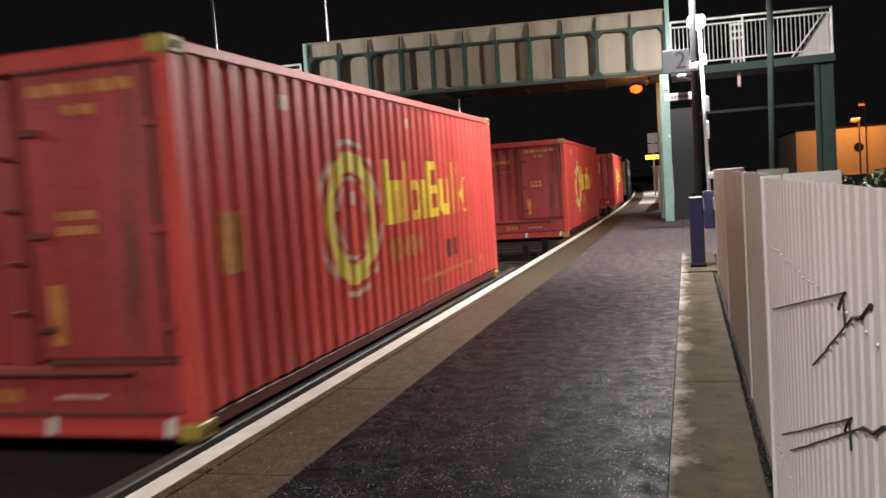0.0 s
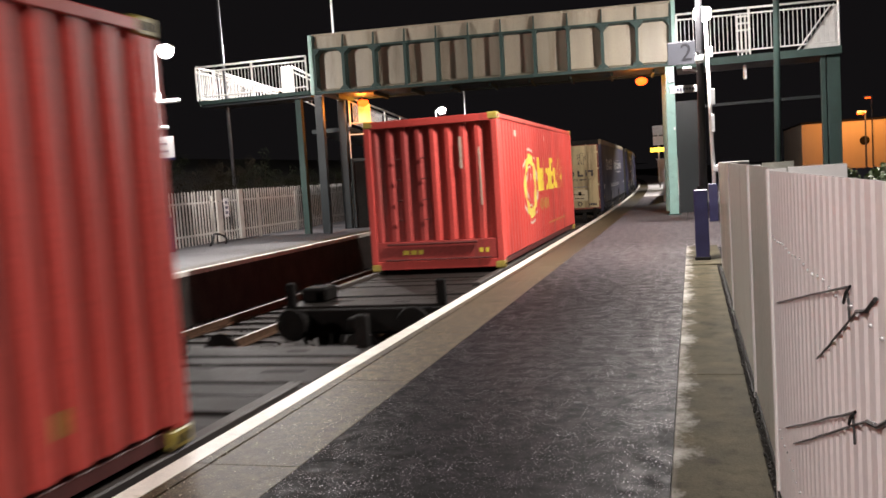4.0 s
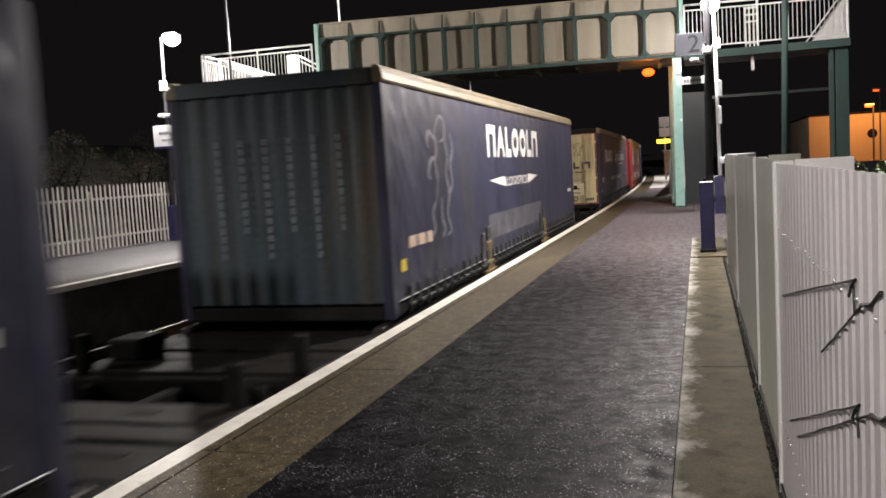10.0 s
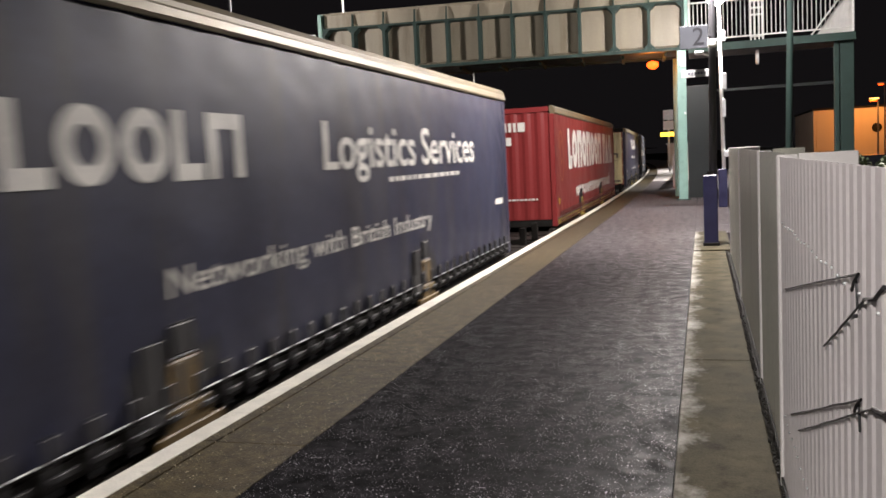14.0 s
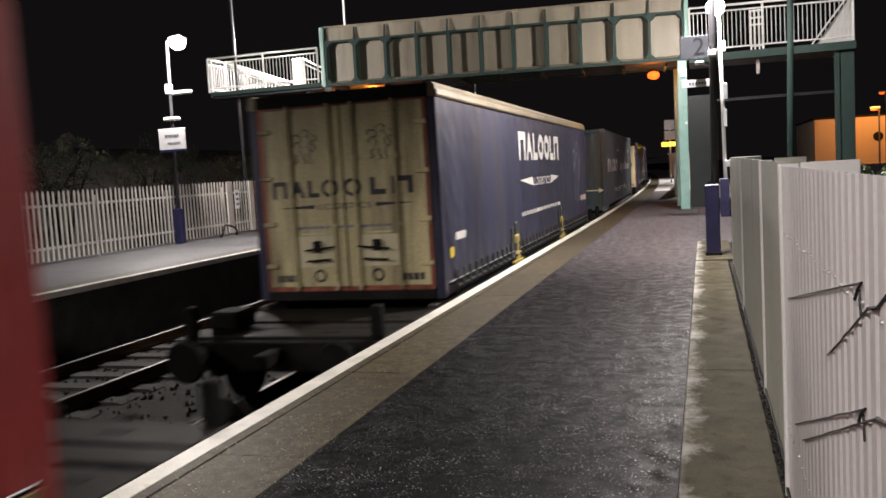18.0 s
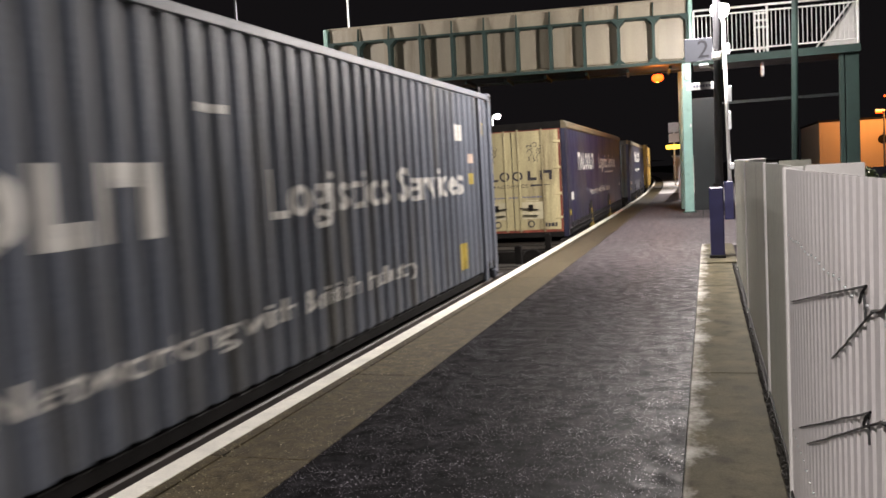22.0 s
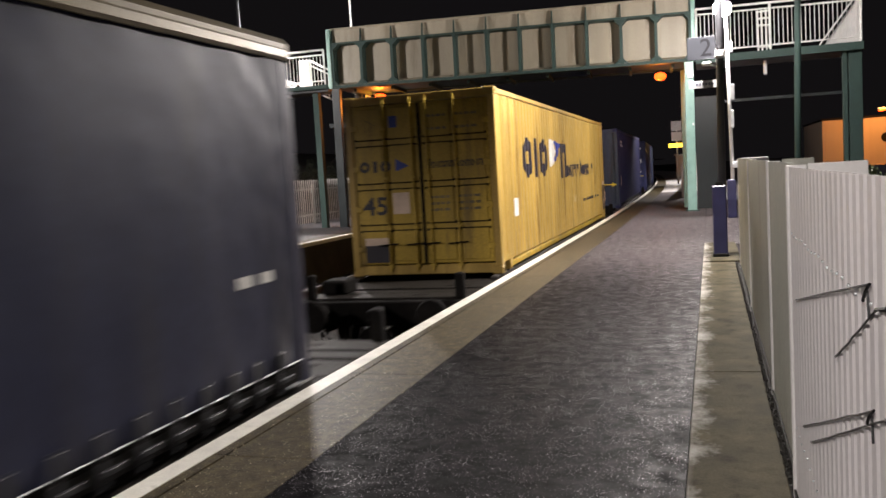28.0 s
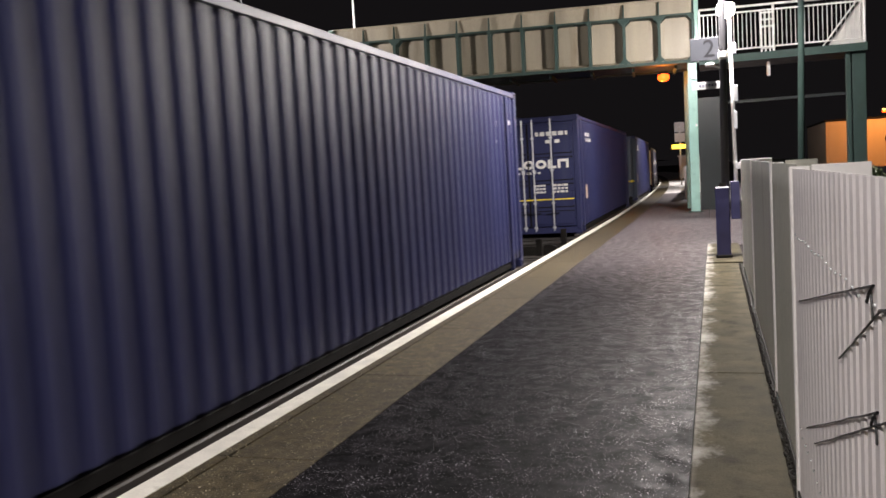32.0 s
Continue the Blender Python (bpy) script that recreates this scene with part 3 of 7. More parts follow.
def glyphs(bm, kinds, u0, u1, v0, v1, gap=0.16, stroke=0.26, each=None):
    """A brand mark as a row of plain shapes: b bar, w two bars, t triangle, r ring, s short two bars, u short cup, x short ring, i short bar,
    d bar with two open frames, k bar with two blocks.
    each: takes the mesh of one shape at a time, to make parts of them."""
    n = len(kinds)
    wide = {"b": 0.6, "i": 0.5, "l": 0.75}
    total = sum(wide.get(k, 1.0) for k in kinds) + gap * (n - 1)
    unit = (u1 - u0) / total
    u = u0
    for k in kinds:
        if each:
            bm = bmesh.new()
        w = unit * wide.get(k, 1.0)
        top = v0 + (v1 - v0) * (0.68 if k in "sxiu" else 1.0)
        st = unit * stroke
        if k in "bi":
            rect(bm, u + w * 0.2, u + w * 0.8, v0, top)
        elif k == "l":
            flat(bm, [(u, v0), (u + w, v0), (u + w, v0 + st), (u + st, v0 + st), (u + st, top), (u, top)])
        elif k in "ws":
            flat(bm, [(u, v0), (u + st, v0), (u + st, top - st), (u + w - st, top - st), (u + w - st, v0), (u + w, v0), (u + w, top), (u, top)])
        elif k == "t":
            m = v0 + (top - v0) * 0.30
            flat(bm, [(u, v0), (u + st, v0), (u + st * 1.35, m), (u + w - st * 1.35, m), (u + w - st, v0), (u + w, v0), (u + w * 0.58, top), (u + w * 0.42, top)])
        elif k == "u":
            flat(bm, [(u, top), (u, v0 + st * 0.5), (u + st * 0.5, v0), (u + w, v0), (u + w, top), (u + w - st, top), (u + w - st, v0 + st), (u + st, v0 + st), (u + st, top)])
        elif k == "k":
            rect(bm, u, u + st, v0, top)
            h = top - v0
            flat(bm, [(u + st * 1.02, v0 + h * 0.36), (u + w * 0.72, v0 + h * 0.70), (u + w, v0 + h * 0.70), (u + w * 0.62, v0 + h * 0.36)])
            flat(bm, [(u + st * 1.02, v0 + h * 0.355), (u + w * 0.62, v0 + h * 0.355), (u + w, v0), (u + w * 0.72, v0)])
        elif k == "d":
            h = top - v0
            rect(bm, u, u + st, v0, top)
            for a, b, c in ((0.0, 0.16, 1.0), (0.42, 0.57, 0.92), (0.85, 1.0, 0.86)):
                rect(bm, u + st, u + w * c - st * 0.5, v0 + h * a, v0 + h * b)
            for a, b, c in ((0.08, 0.50, 1.0), (0.52, 0.93, 0.92)):
                rect(bm, u + w * c - st * 0.5, u + w * c + st * 0.35, v0 + h * a, v0 + h * b)
        elif k in "rx":
            annulus(bm, u + w / 2, (v0 + top) / 2, w / 2, (top - v0) / 2, st, n=24)
        if each:
            bmesh.ops.remove_doubles(bm, verts=bm.verts, dist=1e-5)
            each(bm)
        u += w + unit * gap
    return bm


def bars(bm, u0, u1, v0, v1, n, seed=1):
    """A line of unreadable writing as plain bars."""
    rnd = random.Random(seed)
    w = [0.5 + rnd.random() for _ in range(n)]
    s = (u1 - u0) / (sum(w) + 0.35 * (n - 1))
    u = u0
    for k in w:
        rect(bm, u, u + k * s, v0, v1)
        u += (k + 0.35) * s
    return bm


# ---------------------------------------------------------------- ground, tracks, platforms
def ground():
    bm = bmesh.new()
    n = 24
    xs = [-600, -200, -80, -40, -25, -18, -15.4, -14.8, -9.95, -3.2, 0.9, 4, 10, 40, 120, 600]
    ys = [-500, -100, -30, 0, 20, 40, 60, 80, 110, 150, 200, 300, 900]
    rows = []
    for y in ys:
        r = []
        for x in xs:
            z = -1.45
            if x < -14.5:
                z = -0.35 + min(5.0, 0.33 * max(0, -15.4 - x)) + 0.5 * noise.noise((x * 0.1, y * 0.1, 0))
            if x > 0.8:
                z = -0.55
            r.append((near_x(x, y) if -40 < x < 20 else x, y, z))
        rows.append(r)
    sweep(bm, rows)
    tagged(part("ground", bm, "ground"), "dark rough ground sloping up to a scrub bank", "ground", kind="structure")


ground()
trackbed = strip("trackbed", "ballast", -9.9, -3.0, -1.6, -1.10, FAR, "dark stone ballast bed under two tracks", category="track bed")
C1, C2 = -4.385, -8.23


def ballast_stones():
    rnd = random.Random(4)
    bm = bmesh.new()
    for i in range(5200):
        y = 2 + 34 * rnd.random() ** 1.3
        x = near_x(-9.85 + 6.75 * rnd.random(), y)
        s = 0.02 + 0.03 * rnd.random()
        a = rnd.random() * 6
        m = Matrix.Translation((x, y, -1.10 + s * 0.3)) @ Euler((a, a * 2, a * 3)).to_matrix().to_4x4()
        v = [bm.verts.new(m @ Vector(p)) for p in ((s, 0, -s * .5), (-s * .6, s * .8, -s * .4), (-s * .6, -s * .8, -s * .4), (s * .1, 0, s * .7))]
        for q in ((0, 1, 3), (1, 2, 3), (2, 0, 3), (0, 2, 1)):
            bm.faces.new([v[k] for k in q])
    tagged(part("ballast_stones", bm, "ballast"), "loose dark ballast stones between the rails", "ballast", kind="stuff")


ballast_stones()


def rails():
    prof = [(-0.07, 0), (-0.07, 0.015), (-0.012, 0.04), (-0.012, 0.115), (-0.035, 0.125), (-0.035, 0.155), (0.035, 0.155), (0.035, 0.125), (0.012, 0.115), (0.012, 0.04), (0.07, 0.015), (0.07, 0)]
    for c in (C1, C2):
        for s in (-0.7525, 0.7525):
            bm = bmesh.new()
            sweep(bm, [[(near_x(c + s, y) + u, y, -1.075 + v) for u, v in prof] for y in FAR], closed=True)
            r = part("rail", bm, "rail_rust")
            tagged(r, "worn steel running rail", "rail", "running rails", "structure")
            bm = bmesh.new()
            sweep(bm, [[(near_x(c + s, y) + u, y, -0.92 + v) for u, v in ((-0.033, 0), (-0.03, 0.005), (0.03, 0.005), (0.033, 0))] for y in FAR], closed=True)
            part("rail_head", bm, "rail", r, "polished running surface")
    bm = bmesh.new()
    prism(bm, [(-1.25, -1.2), (-1.25, -1.09), (-1.15, -1.065), (1.15, -1.065), (1.25, -1.09), (1.25, -1.2)], 1, -0.13, 0.13)
    first = part("sleeper", bm, "sleeper", trackbed)
    for c in (C1, C2):
        for i in range(90):
            y = -2 + i * 0.65
            m = pose(near_x(c, y), y, 0)
            if first.matrix_basis == Matrix.Identity(4):
                first.matrix_basis = m
            else:
                twin(first, trackbed, m)


rails()

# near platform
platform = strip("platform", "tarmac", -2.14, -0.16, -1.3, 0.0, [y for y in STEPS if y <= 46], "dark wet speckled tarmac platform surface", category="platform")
# paler colour stands in for the wet glare of lamps at the far end
strip("platform_far_surface", "lit_floor", -2.14, -0.16, -1.3, 0.0, [y for y in STEPS if y >= 46], "pale wet far platform surface", category="platform")
strip("platform_wall", "wall_brick", -2.86, -2.15, -1.5, -0.10, STEPS, "dark grimy platform face wall", category="wall")
edging = strip("platform_edging", "dirt", -2.90, -2.16, -0.12, -0.07, STEPS, "bed under the edge paving", category="platform edging")


def coping():
    """Edge paving in two-metre slabs with a painted nosing."""
    for i in range(-4, 84):
        y0, y1 = 0.25 + 2.0 * i, 2.25 + 2.0 * i
        if y1 > Y1:
            break
        ys = (y0 + 0.004, (y0 + y1) / 2, y1 - 0.004)
        bm = bmesh.new()
        sweep(bm, [[(near_x(-2.695, y), y, -0.07), (near_x(-2.695, y), y, 0.0), (near_x(-2.146, y), y, 0.0), (near_x(-2.146, y), y, -0.07)] for y in ys], closed=True)
        part("paving_slab", bm, "coping", edging)
        bm = bmesh.new()
        sweep(bm, [[(near_x(-2.935, y), y, -0.09), (near_x(-2.935, y), y, -0.006), (near_x(-2.925, y), y, 0.004), (near_x(-2.705, y), y, 0.004), (near_x(-2.705, y), y, -0.09)] for y in ys], closed=True)
        slab = part("nosing_slab", bm, "coping", edging)
        bm = bmesh.new()
        yy = (y0, (y0 + y1) / 2, y1)
        sweep(bm, [[(near_x(-2.939, y), y, -0.05), (near_x(-2.939, y), y, -0.004), (near_x(-2.927, y), y, 0.008), (near_x(-2.782, y), y, 0.008), (near_x(-2.782, y), y, 0.003)] for y in yy], closed=True)
        part("painted_edge", bm, "white_line", slab, "worn white edge line paint")


coping()


def concrete_strip():
    base = tagged(part("concrete_strip", B(-0.158, 0.40, -12, 16.4, -0.3, -0.012), "dirt"), "pale concrete strip along the fence foot", "kerb strip", kind="structure")
    ys = [-12, -8, -4.5, -1.0, 2.7, 6.42, 11.0, 16.4]
    for a, b in zip(ys, ys[1:]):
        part("concrete_slab", B(-0.155, 0.300, a + 0.006, b - 0.006, -0.2, 0.006, bevel=0.006), "strip", base)
    rnd = random.Random(9)
    # shade of the narrow gap under the fence, put in as dark lumps
    bm = bmesh.new()
    for i in range(1100):
        y = 2 + 14.5 * rnd.random()
        x = 0.304 + 0.02 * rnd.random()
        s = 0.004 + 0.009 * rnd.random()
        tube(bm, (x, y, 0.0), (x + rnd.uniform(-.015, .01), y + rnd.uniform(-.02, .02), s * 1.5), s, s * 0.3, 5)
    tagged(part("moss_and_grit", bm, "dirt"), "dark lumps that stand for the shaded gap under the fence", "moss", kind="stuff")


concrete_strip()
far_apron = tagged(part("platform_apron", B(-0.158, 4.0, 16.41, 60, -0.3, -0.004), "tarmac"), "wet tarmac beside the bridge foot", "platform", kind="structure")
plinth = tagged(part("lamp_plinth", B(-0.15, 0.38, 13.4, 16.38, 0.0065, 0.03, bevel=0.008), "strip"), "low pale concrete lamp plinth", "plinth", kind="structure")
# far end in the same colour, with the lamp glare put in
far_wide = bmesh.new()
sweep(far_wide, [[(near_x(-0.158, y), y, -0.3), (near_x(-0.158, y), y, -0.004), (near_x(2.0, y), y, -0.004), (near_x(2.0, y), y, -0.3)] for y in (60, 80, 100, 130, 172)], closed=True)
tagged(part("platform_far_end", far_wide, "lit_floor"), "pale wet far platform end", "platform", kind="structure")


# ---------------------------------------------------------------- white steel fence on the near platform
def fence_profile(y, pitch=0.105, depth=0.0045):
    u = (y / pitch) % 1.0
    if u < 0.46:
        return 0.0
    if u < 0.62:
        return depth * (u - 0.46) / 0.16
    if u < 0.84:
        return depth
    return depth * (1.0 - u) / 0.16


def wire(pts, r):
    """A bent rod through a few points."""
    rows = [[p + Vector((r * math.cos(k * 1.0472), 0, r * math.sin(k * 1.0472))) for k in range(6)] for p in pts]
    return sweep(bmesh.new(), rows, closed=True)


def steel_fence():
    ff = tagged(thing("steel_fence"), "white ribbed sheet steel fence beside the platform", "fence")
    bays = [(-2.1, 0.95), (0.95, 4.0), (4.06, 5.75), (5.81, 9.0), (9.06, 12.6)]
    for k, (a, b) in enumerate(bays):
        x = 0.322 + 0.0035 * (a + b) / 2 + (0.0 if b > 4.02 else -0.012)
        pts = []
        cuts = (0.0, 0.46, 0.62, 0.84)
        i = math.floor(a / 0.105)
        ys = [a]
        while True:
            for c in cuts:
                y = (i + c) * 0.105
                if a < y < b:
                    ys.append(y)
            i += 1
            if i * 0.105 > b:
                break
        ys.append(b)
        top = lambda y: (1.468 if b < 4.1 else 1.482 + 0.004 * max(0.0, y - 4.0)) - (0.018 if k < 2 and fence_profile(y) > 0.006 else 0.0)
        rows = []
        for y in ys:
            d = x + fence_profile(y)
            rows.append([(d, y, 0.03), (d, y, top(y)), (d + 0.004, y, top(y)), (d + 0.004, y, 0.03)])
        bm = bmesh.new()
        sweep(bm, rows, closed=True)
        # farther bays take a dimmer colour, for the grazing lamplight on them
        part("ribbed_sheet", bm, "fence" if b < 4.1 else "fence_dim", ff)
        part("fence_post", B(x - 0.012, x + 0.075, b + 0.003, b + 0.057, 0.0, 1.476 + (0.010 if b > 4.1 else 0.0) + 0.003 * max(0.0, b - 5.0), bevel=0.006), "fence_trim", ff)
        # rails behind the sheet
        for z in (0.35, 1.2):
            part("fence_rail", B(x + 0.03, x + 0.07, a, b, z, z + 0.05), "fence_trim", ff)
        part("kick_trim", B(x - 0.012, x - 0.003, a, b, 0.028, 0.05), "dirt", ff)
    # end return and the wider sheet behind the first post
    part("end_cap", B(0.375, 0.76, 12.70, 12.72, 0.1, 1.515, bevel=0.004), "fence_trim", ff, "plain white end return")
    part("backing_sheet", B(0.43, 0.62, 5.90, 5.915, 0.2, 1.497, bevel=0.003), "fence_dim", ff)
    part("backing_sheet", B(0.415, 0.66, 4.20, 4.215, 0.2, 1.478, bevel=0.003), "fence_trim", ff, "plain white return sheet")
    # bolt heads and dents along the rails
    head = None
    for i in range(-6, 38):
        y = (i + 0.2) * 0.105
        for z, s in ((1.19, 0.007), (0.355, 0.006)):
            if head is None:
                bm = bmesh.new()
                bmesh.ops.create_uvsphere(bm, u_segments=8, v_segments=5, radius=0.005)
                head = part("bolt", bm, "galvan", ff, "shiny bolt head", smooth=True)
                head.matrix_basis = pose(0.3165, y, z)
            elif y > 0.6:
                twin(head, ff, pose(0.3165 + 0.0002 * y, y, z + 0.006 * math.sin(i * 5)))
    # black wire ties pushed through the sheet
    rnd = random.Random(3)
    for a, b, hook in (((3.78, 0.93), (2.02, 1.235), 1), ((2.60, 0.95), (1.95, 1.19), 0), ((3.60, 0.455), (2.0, 0.965), 1), ((3.33, 0.475), (1.86, 0.985), 0)):
        p0, p1 = Vector((0.3158, *a)), Vector((0.3152, *b))
        d = p1 - p0
        pts = [p0 + d * (k / 8) + Vector((rnd.uniform(-.001, .001), rnd.uniform(-.002, .002), rnd.uniform(-.0015, .0015))) for k in range(9)]
        last = pts[-1]
        tie = part("wire_tie", wire(pts, 0.0028), "black_wire", ff, "bent black wire")
        if hook:
            part("wire_end", wire([last, last + Vector((-0.004, 0.03, -0.02)), last + Vector((-0.004, 0.06, -0.045))], 0.0036), "black_wire", tie)
            part("wire_end", wire([last + Vector((0, 0.03, -0.02)), last + Vector((0, 0.02, -0.05)), last + Vector((0, 0.015, -0.075))], 0.0028), "black_wire", tie)
        else:
            part("wire_end", wire([last, last + Vector((0.002, -0.10, 0.018)), last + Vector((0.002, -0.19, 0.055))], 0.005), "black_wire", tie)


steel_fence()


# ---------------------------------------------------------------- lamp posts and signs
def lantern(parent, place, lean=-1):
    x, y, z = place
    bm = bmesh.new()
    prism(bm, [(x - 0.16, z + 0.10), (x - 0.22, z + 0.05), (x - 0.22, z + 0.02), (x + 0.22, z + 0.02), (x + 0.22, z + 0.05), (x + 0.16, z + 0.10)], 1, y - 0.13, y + 0.13)
    hood = part("lantern_hood", bm, "galvan", parent, "grey lantern housing")
    bm = bmesh.new()
    # lens made oversize, so that its shape includes the lamp's bloom
    bmesh.ops.create_uvsphere(bm, u_segments=16, v_segments=10, radius=0.22, matrix=Matrix.Translation((x, y, z - 0.06)) @ Matrix.Diagonal((1.0, 0.9, 0.85, 1)))
    lens = part("lantern_lens", bm, "lens", parent, "bright white lens", smooth=True)
    lens.visible_shadow = False
    return hood


def near_lamp_post():
    t = thing("lamp_post", pose(0.11, 14.0, 0.03), "dark grey lamp post with a navy blue base box", "lamp post")
    part("base_box", B(-0.105, 0.105, -0.09, 0.09, 0, 1.09, bevel=0.015), "navy", t, "navy blue cable box")
    part("base_cap", B(-0.12, 0.12, -0.11, 0.11, 0, 0.05, bevel=0.01), "dark_frame", t)
    part("shaft", T((0.05, 0, 1.09), (0.10, 0, 5.4), 0.062, 0.045, 14), "post_grey", t, smooth=True)
    part("band", T((0.022, 0, 1.09), (0.023, 0, 1.14), 0.075, 0.07, 14), "dark_frame", t)
    lantern(t, (-0.05, -0.35, 5.36))
    part("arm", T((0.1, 0, 5.36), (-0.02, -0.26, 5.42), 0.025), "post_grey", t)
    # cameras on the shaft
    for z, dx in ((3.00, 0.10), (2.90, -0.09)):
        c = part("camera_unit", B(dx - 0.10, dx + 0.04, -0.24, -0.06, z, z + (0.10 if dx > 0 else 0.05), bevel=0.02), "white", t, "small white camera housing")
        part("camera_arm", T((dx, -0.06, z + 0.02), (0.05, 0, z - 0.02), 0.014), "white", c)
    # bracket signs
    s = thing("platform_number_sign", pose(-0.075, 13.9, 3.2), "grey square sign with a dark platform number", "sign")
    part("plate", B(-0.21, 0.2, -0.012, 0.012, -0.17, 0.17, bevel=0.004), "sign_grey", s)
    num = text_mesh("2", 0.26, None)
    place_marks(num, lambda u, v: (u - 0.02, -0.0135, v - 0.12))
    part("numeral", num, "sign_dark", s, "dark numeral")
    part("bracket", T((0.19, 0.0, 0.0), (0.23, 0.06, 0.0), 0.015), "post_grey", s)
    s = thing("direction_sign", pose(-0.075, 13.9, 2.66), "narrow white sign with faded dark lettering", "sign")
    part("plate", B(-0.2, 0.2, -0.01, 0.01, -0.055, 0.055, bevel=0.003), "sign_white", s)
    for i in range(6):
        part("writing_bar", B(-0.10 + i * 0.045, -0.068 + i * 0.045, -0.0125, -0.0095, -0.02, 0.02), "sign_ink", s)


def white_lamp_post():
    t = thing("lamp_post", pose(0.50, 23.6, 0.0), "white lamp post with cable boxes and a navy blue base", "lamp post")
    part("base_box", B(-0.11, 0.11, -0.1, 0.1, 0, 0.98, bevel=0.015), "navy", t, "navy blue cable box")
    part("shaft", T((0.035, 0, 0.98), (-0.02, 0, 5.3), 0.052, 0.042, 14), "white", t, smooth=True)
    lantern(t, (-0.10, -0.36, 5.3))
    part("arm", T((-0.02, 0, 5.28), (-0.08, -0.3, 5.36), 0.03), "white", t)
    for z, w, h in ((4.2, 0.10, 0.26), (3.0, 0.11, 0.40), (2.3, 0.08, 0.45), (1.28, 0.16, 0.16)):
        part("cable_box", B(0.03, 0.03 + w, -0.12, 0.02, z, z + h, bevel=0.01), "galvan", t, "grey switch box")
    part("speaker", B(-0.42, -0.14, -0.2, -0.02, 4.18, 4.34, bevel=0.03), "white", t, "white loudspeaker")


def opposite_lamp_post():
    t = thing("lamp_post", pose(-14.12, 21.2, 0.0), "galvanised lamp post with a dark base box", "lamp post")
    part("base_box", B(-0.12, 0.12, -0.1, 0.1, 0, 0.98, bevel=0.015), "navy", t, "dark cable box")
    part("shaft", T((0, 0, 0.98), (0.08, 0, 5.6), 0.05, 0.036, 12), "post_grey", t, smooth=True)
    lantern(t, (0.42, 0, 5.58))
    part("arm", T((0.06, 0, 5.54), (0.36, 0, 5.62), 0.03), "post_grey", t)
    part("camera_unit", B(0.1, 0.72, -0.1, 0.08, 4.12, 4.22, bevel=0.03), "white", t, "white camera housing")
    part("camera_bracket", B(-0.08, 0.12, -0.06, 0.06, 4.15, 4.42, bevel=0.02), "white", t)
    part("speaker", B(-0.18, 0.26, -0.12, 0.12, 3.42, 3.52, bevel=0.03), "white", t, "white loudspeaker")
    s = thing("station_sign", pose(-14.02, 21.05, 2.9), "white station name board with unreadable lettering", "sign")
    part("board", B(-0.42, 0.42, -0.02, 0.02, -0.28, 0.30, bevel=0.006), "sign_white", s)
    part("board_foot", B(-0.42, 0.42, -0.024, 0.02, -0.34, -0.285), "navy", s)
    for i in range(6):
        part("writing_bar", B(-0.22 + 0.075 * i, -0.165 + 0.075 * i, -0.0245, -0.0195, 0.07, 0.13), "sign_ink", s)
    for i in range(7):
        part("writing_bar", B(-0.15 + 0.06 * i, -0.105 + 0.06 * i, -0.0245, -0.0195, -0.12, -0.08), "sign_ink", s)


near_lamp_post()
white_lamp_post()
opposite_lamp_post()


def plain_pole(name, x, y, top, r, mat, label, foot=-0.5, lean=0.0):
    t = thing(name, pose(x, y, foot), label, "pole")
    part("shaft", T((0, 0, 0), (lean, 0, top - foot), r * 1.15, r * 0.85, 12), mat, t, smooth=True)
    part("base_plate", B(-r * 2.2, r * 2.2, -r * 2.2, r * 2.2, 0, 0.04), mat, t)
    return t


plain_pole("green_pole", 1.48, 17.0, 9.0, 0.055, "green", "tall green painted steel pole behind the fence", lean=0.18)
plain_pole("unlit_pole", -15.3, 27.2, 9.5, 0.055, "post_grey", "tall grey pole behind the far fence", lean=-0.1)
plain_pole("floodlight_mast", -13.6, 33.0, 9.6, 0.05, "white", "slim white mast behind the footbridge", lean=0.0)
plain_pole("signal_mast", -11.9, 47.0, 6.35, 0.05, "white", "short white mast beyond the bridge")


def far_lamp(x, y, top, label="distant platform lamp on a slim post"):
    t = thing("lamp_post", pose(x, y, 0), label, "lamp post", "distant platform lamps")
    part("shaft", T((0, 0, 0), (0, 0, top), 0.05, 0.04, 8), "galvan", t, smooth=True)
    lantern(t, (0.35, 0, top))
    part("arm", T((0, 0, top - 0.03), (0.3, 0, top + 0.04), 0.025), "galvan", t)


far_lamp(-13.45, 46.5, 5.4)
far_lamp(-14.35, 60.0, 5.55)


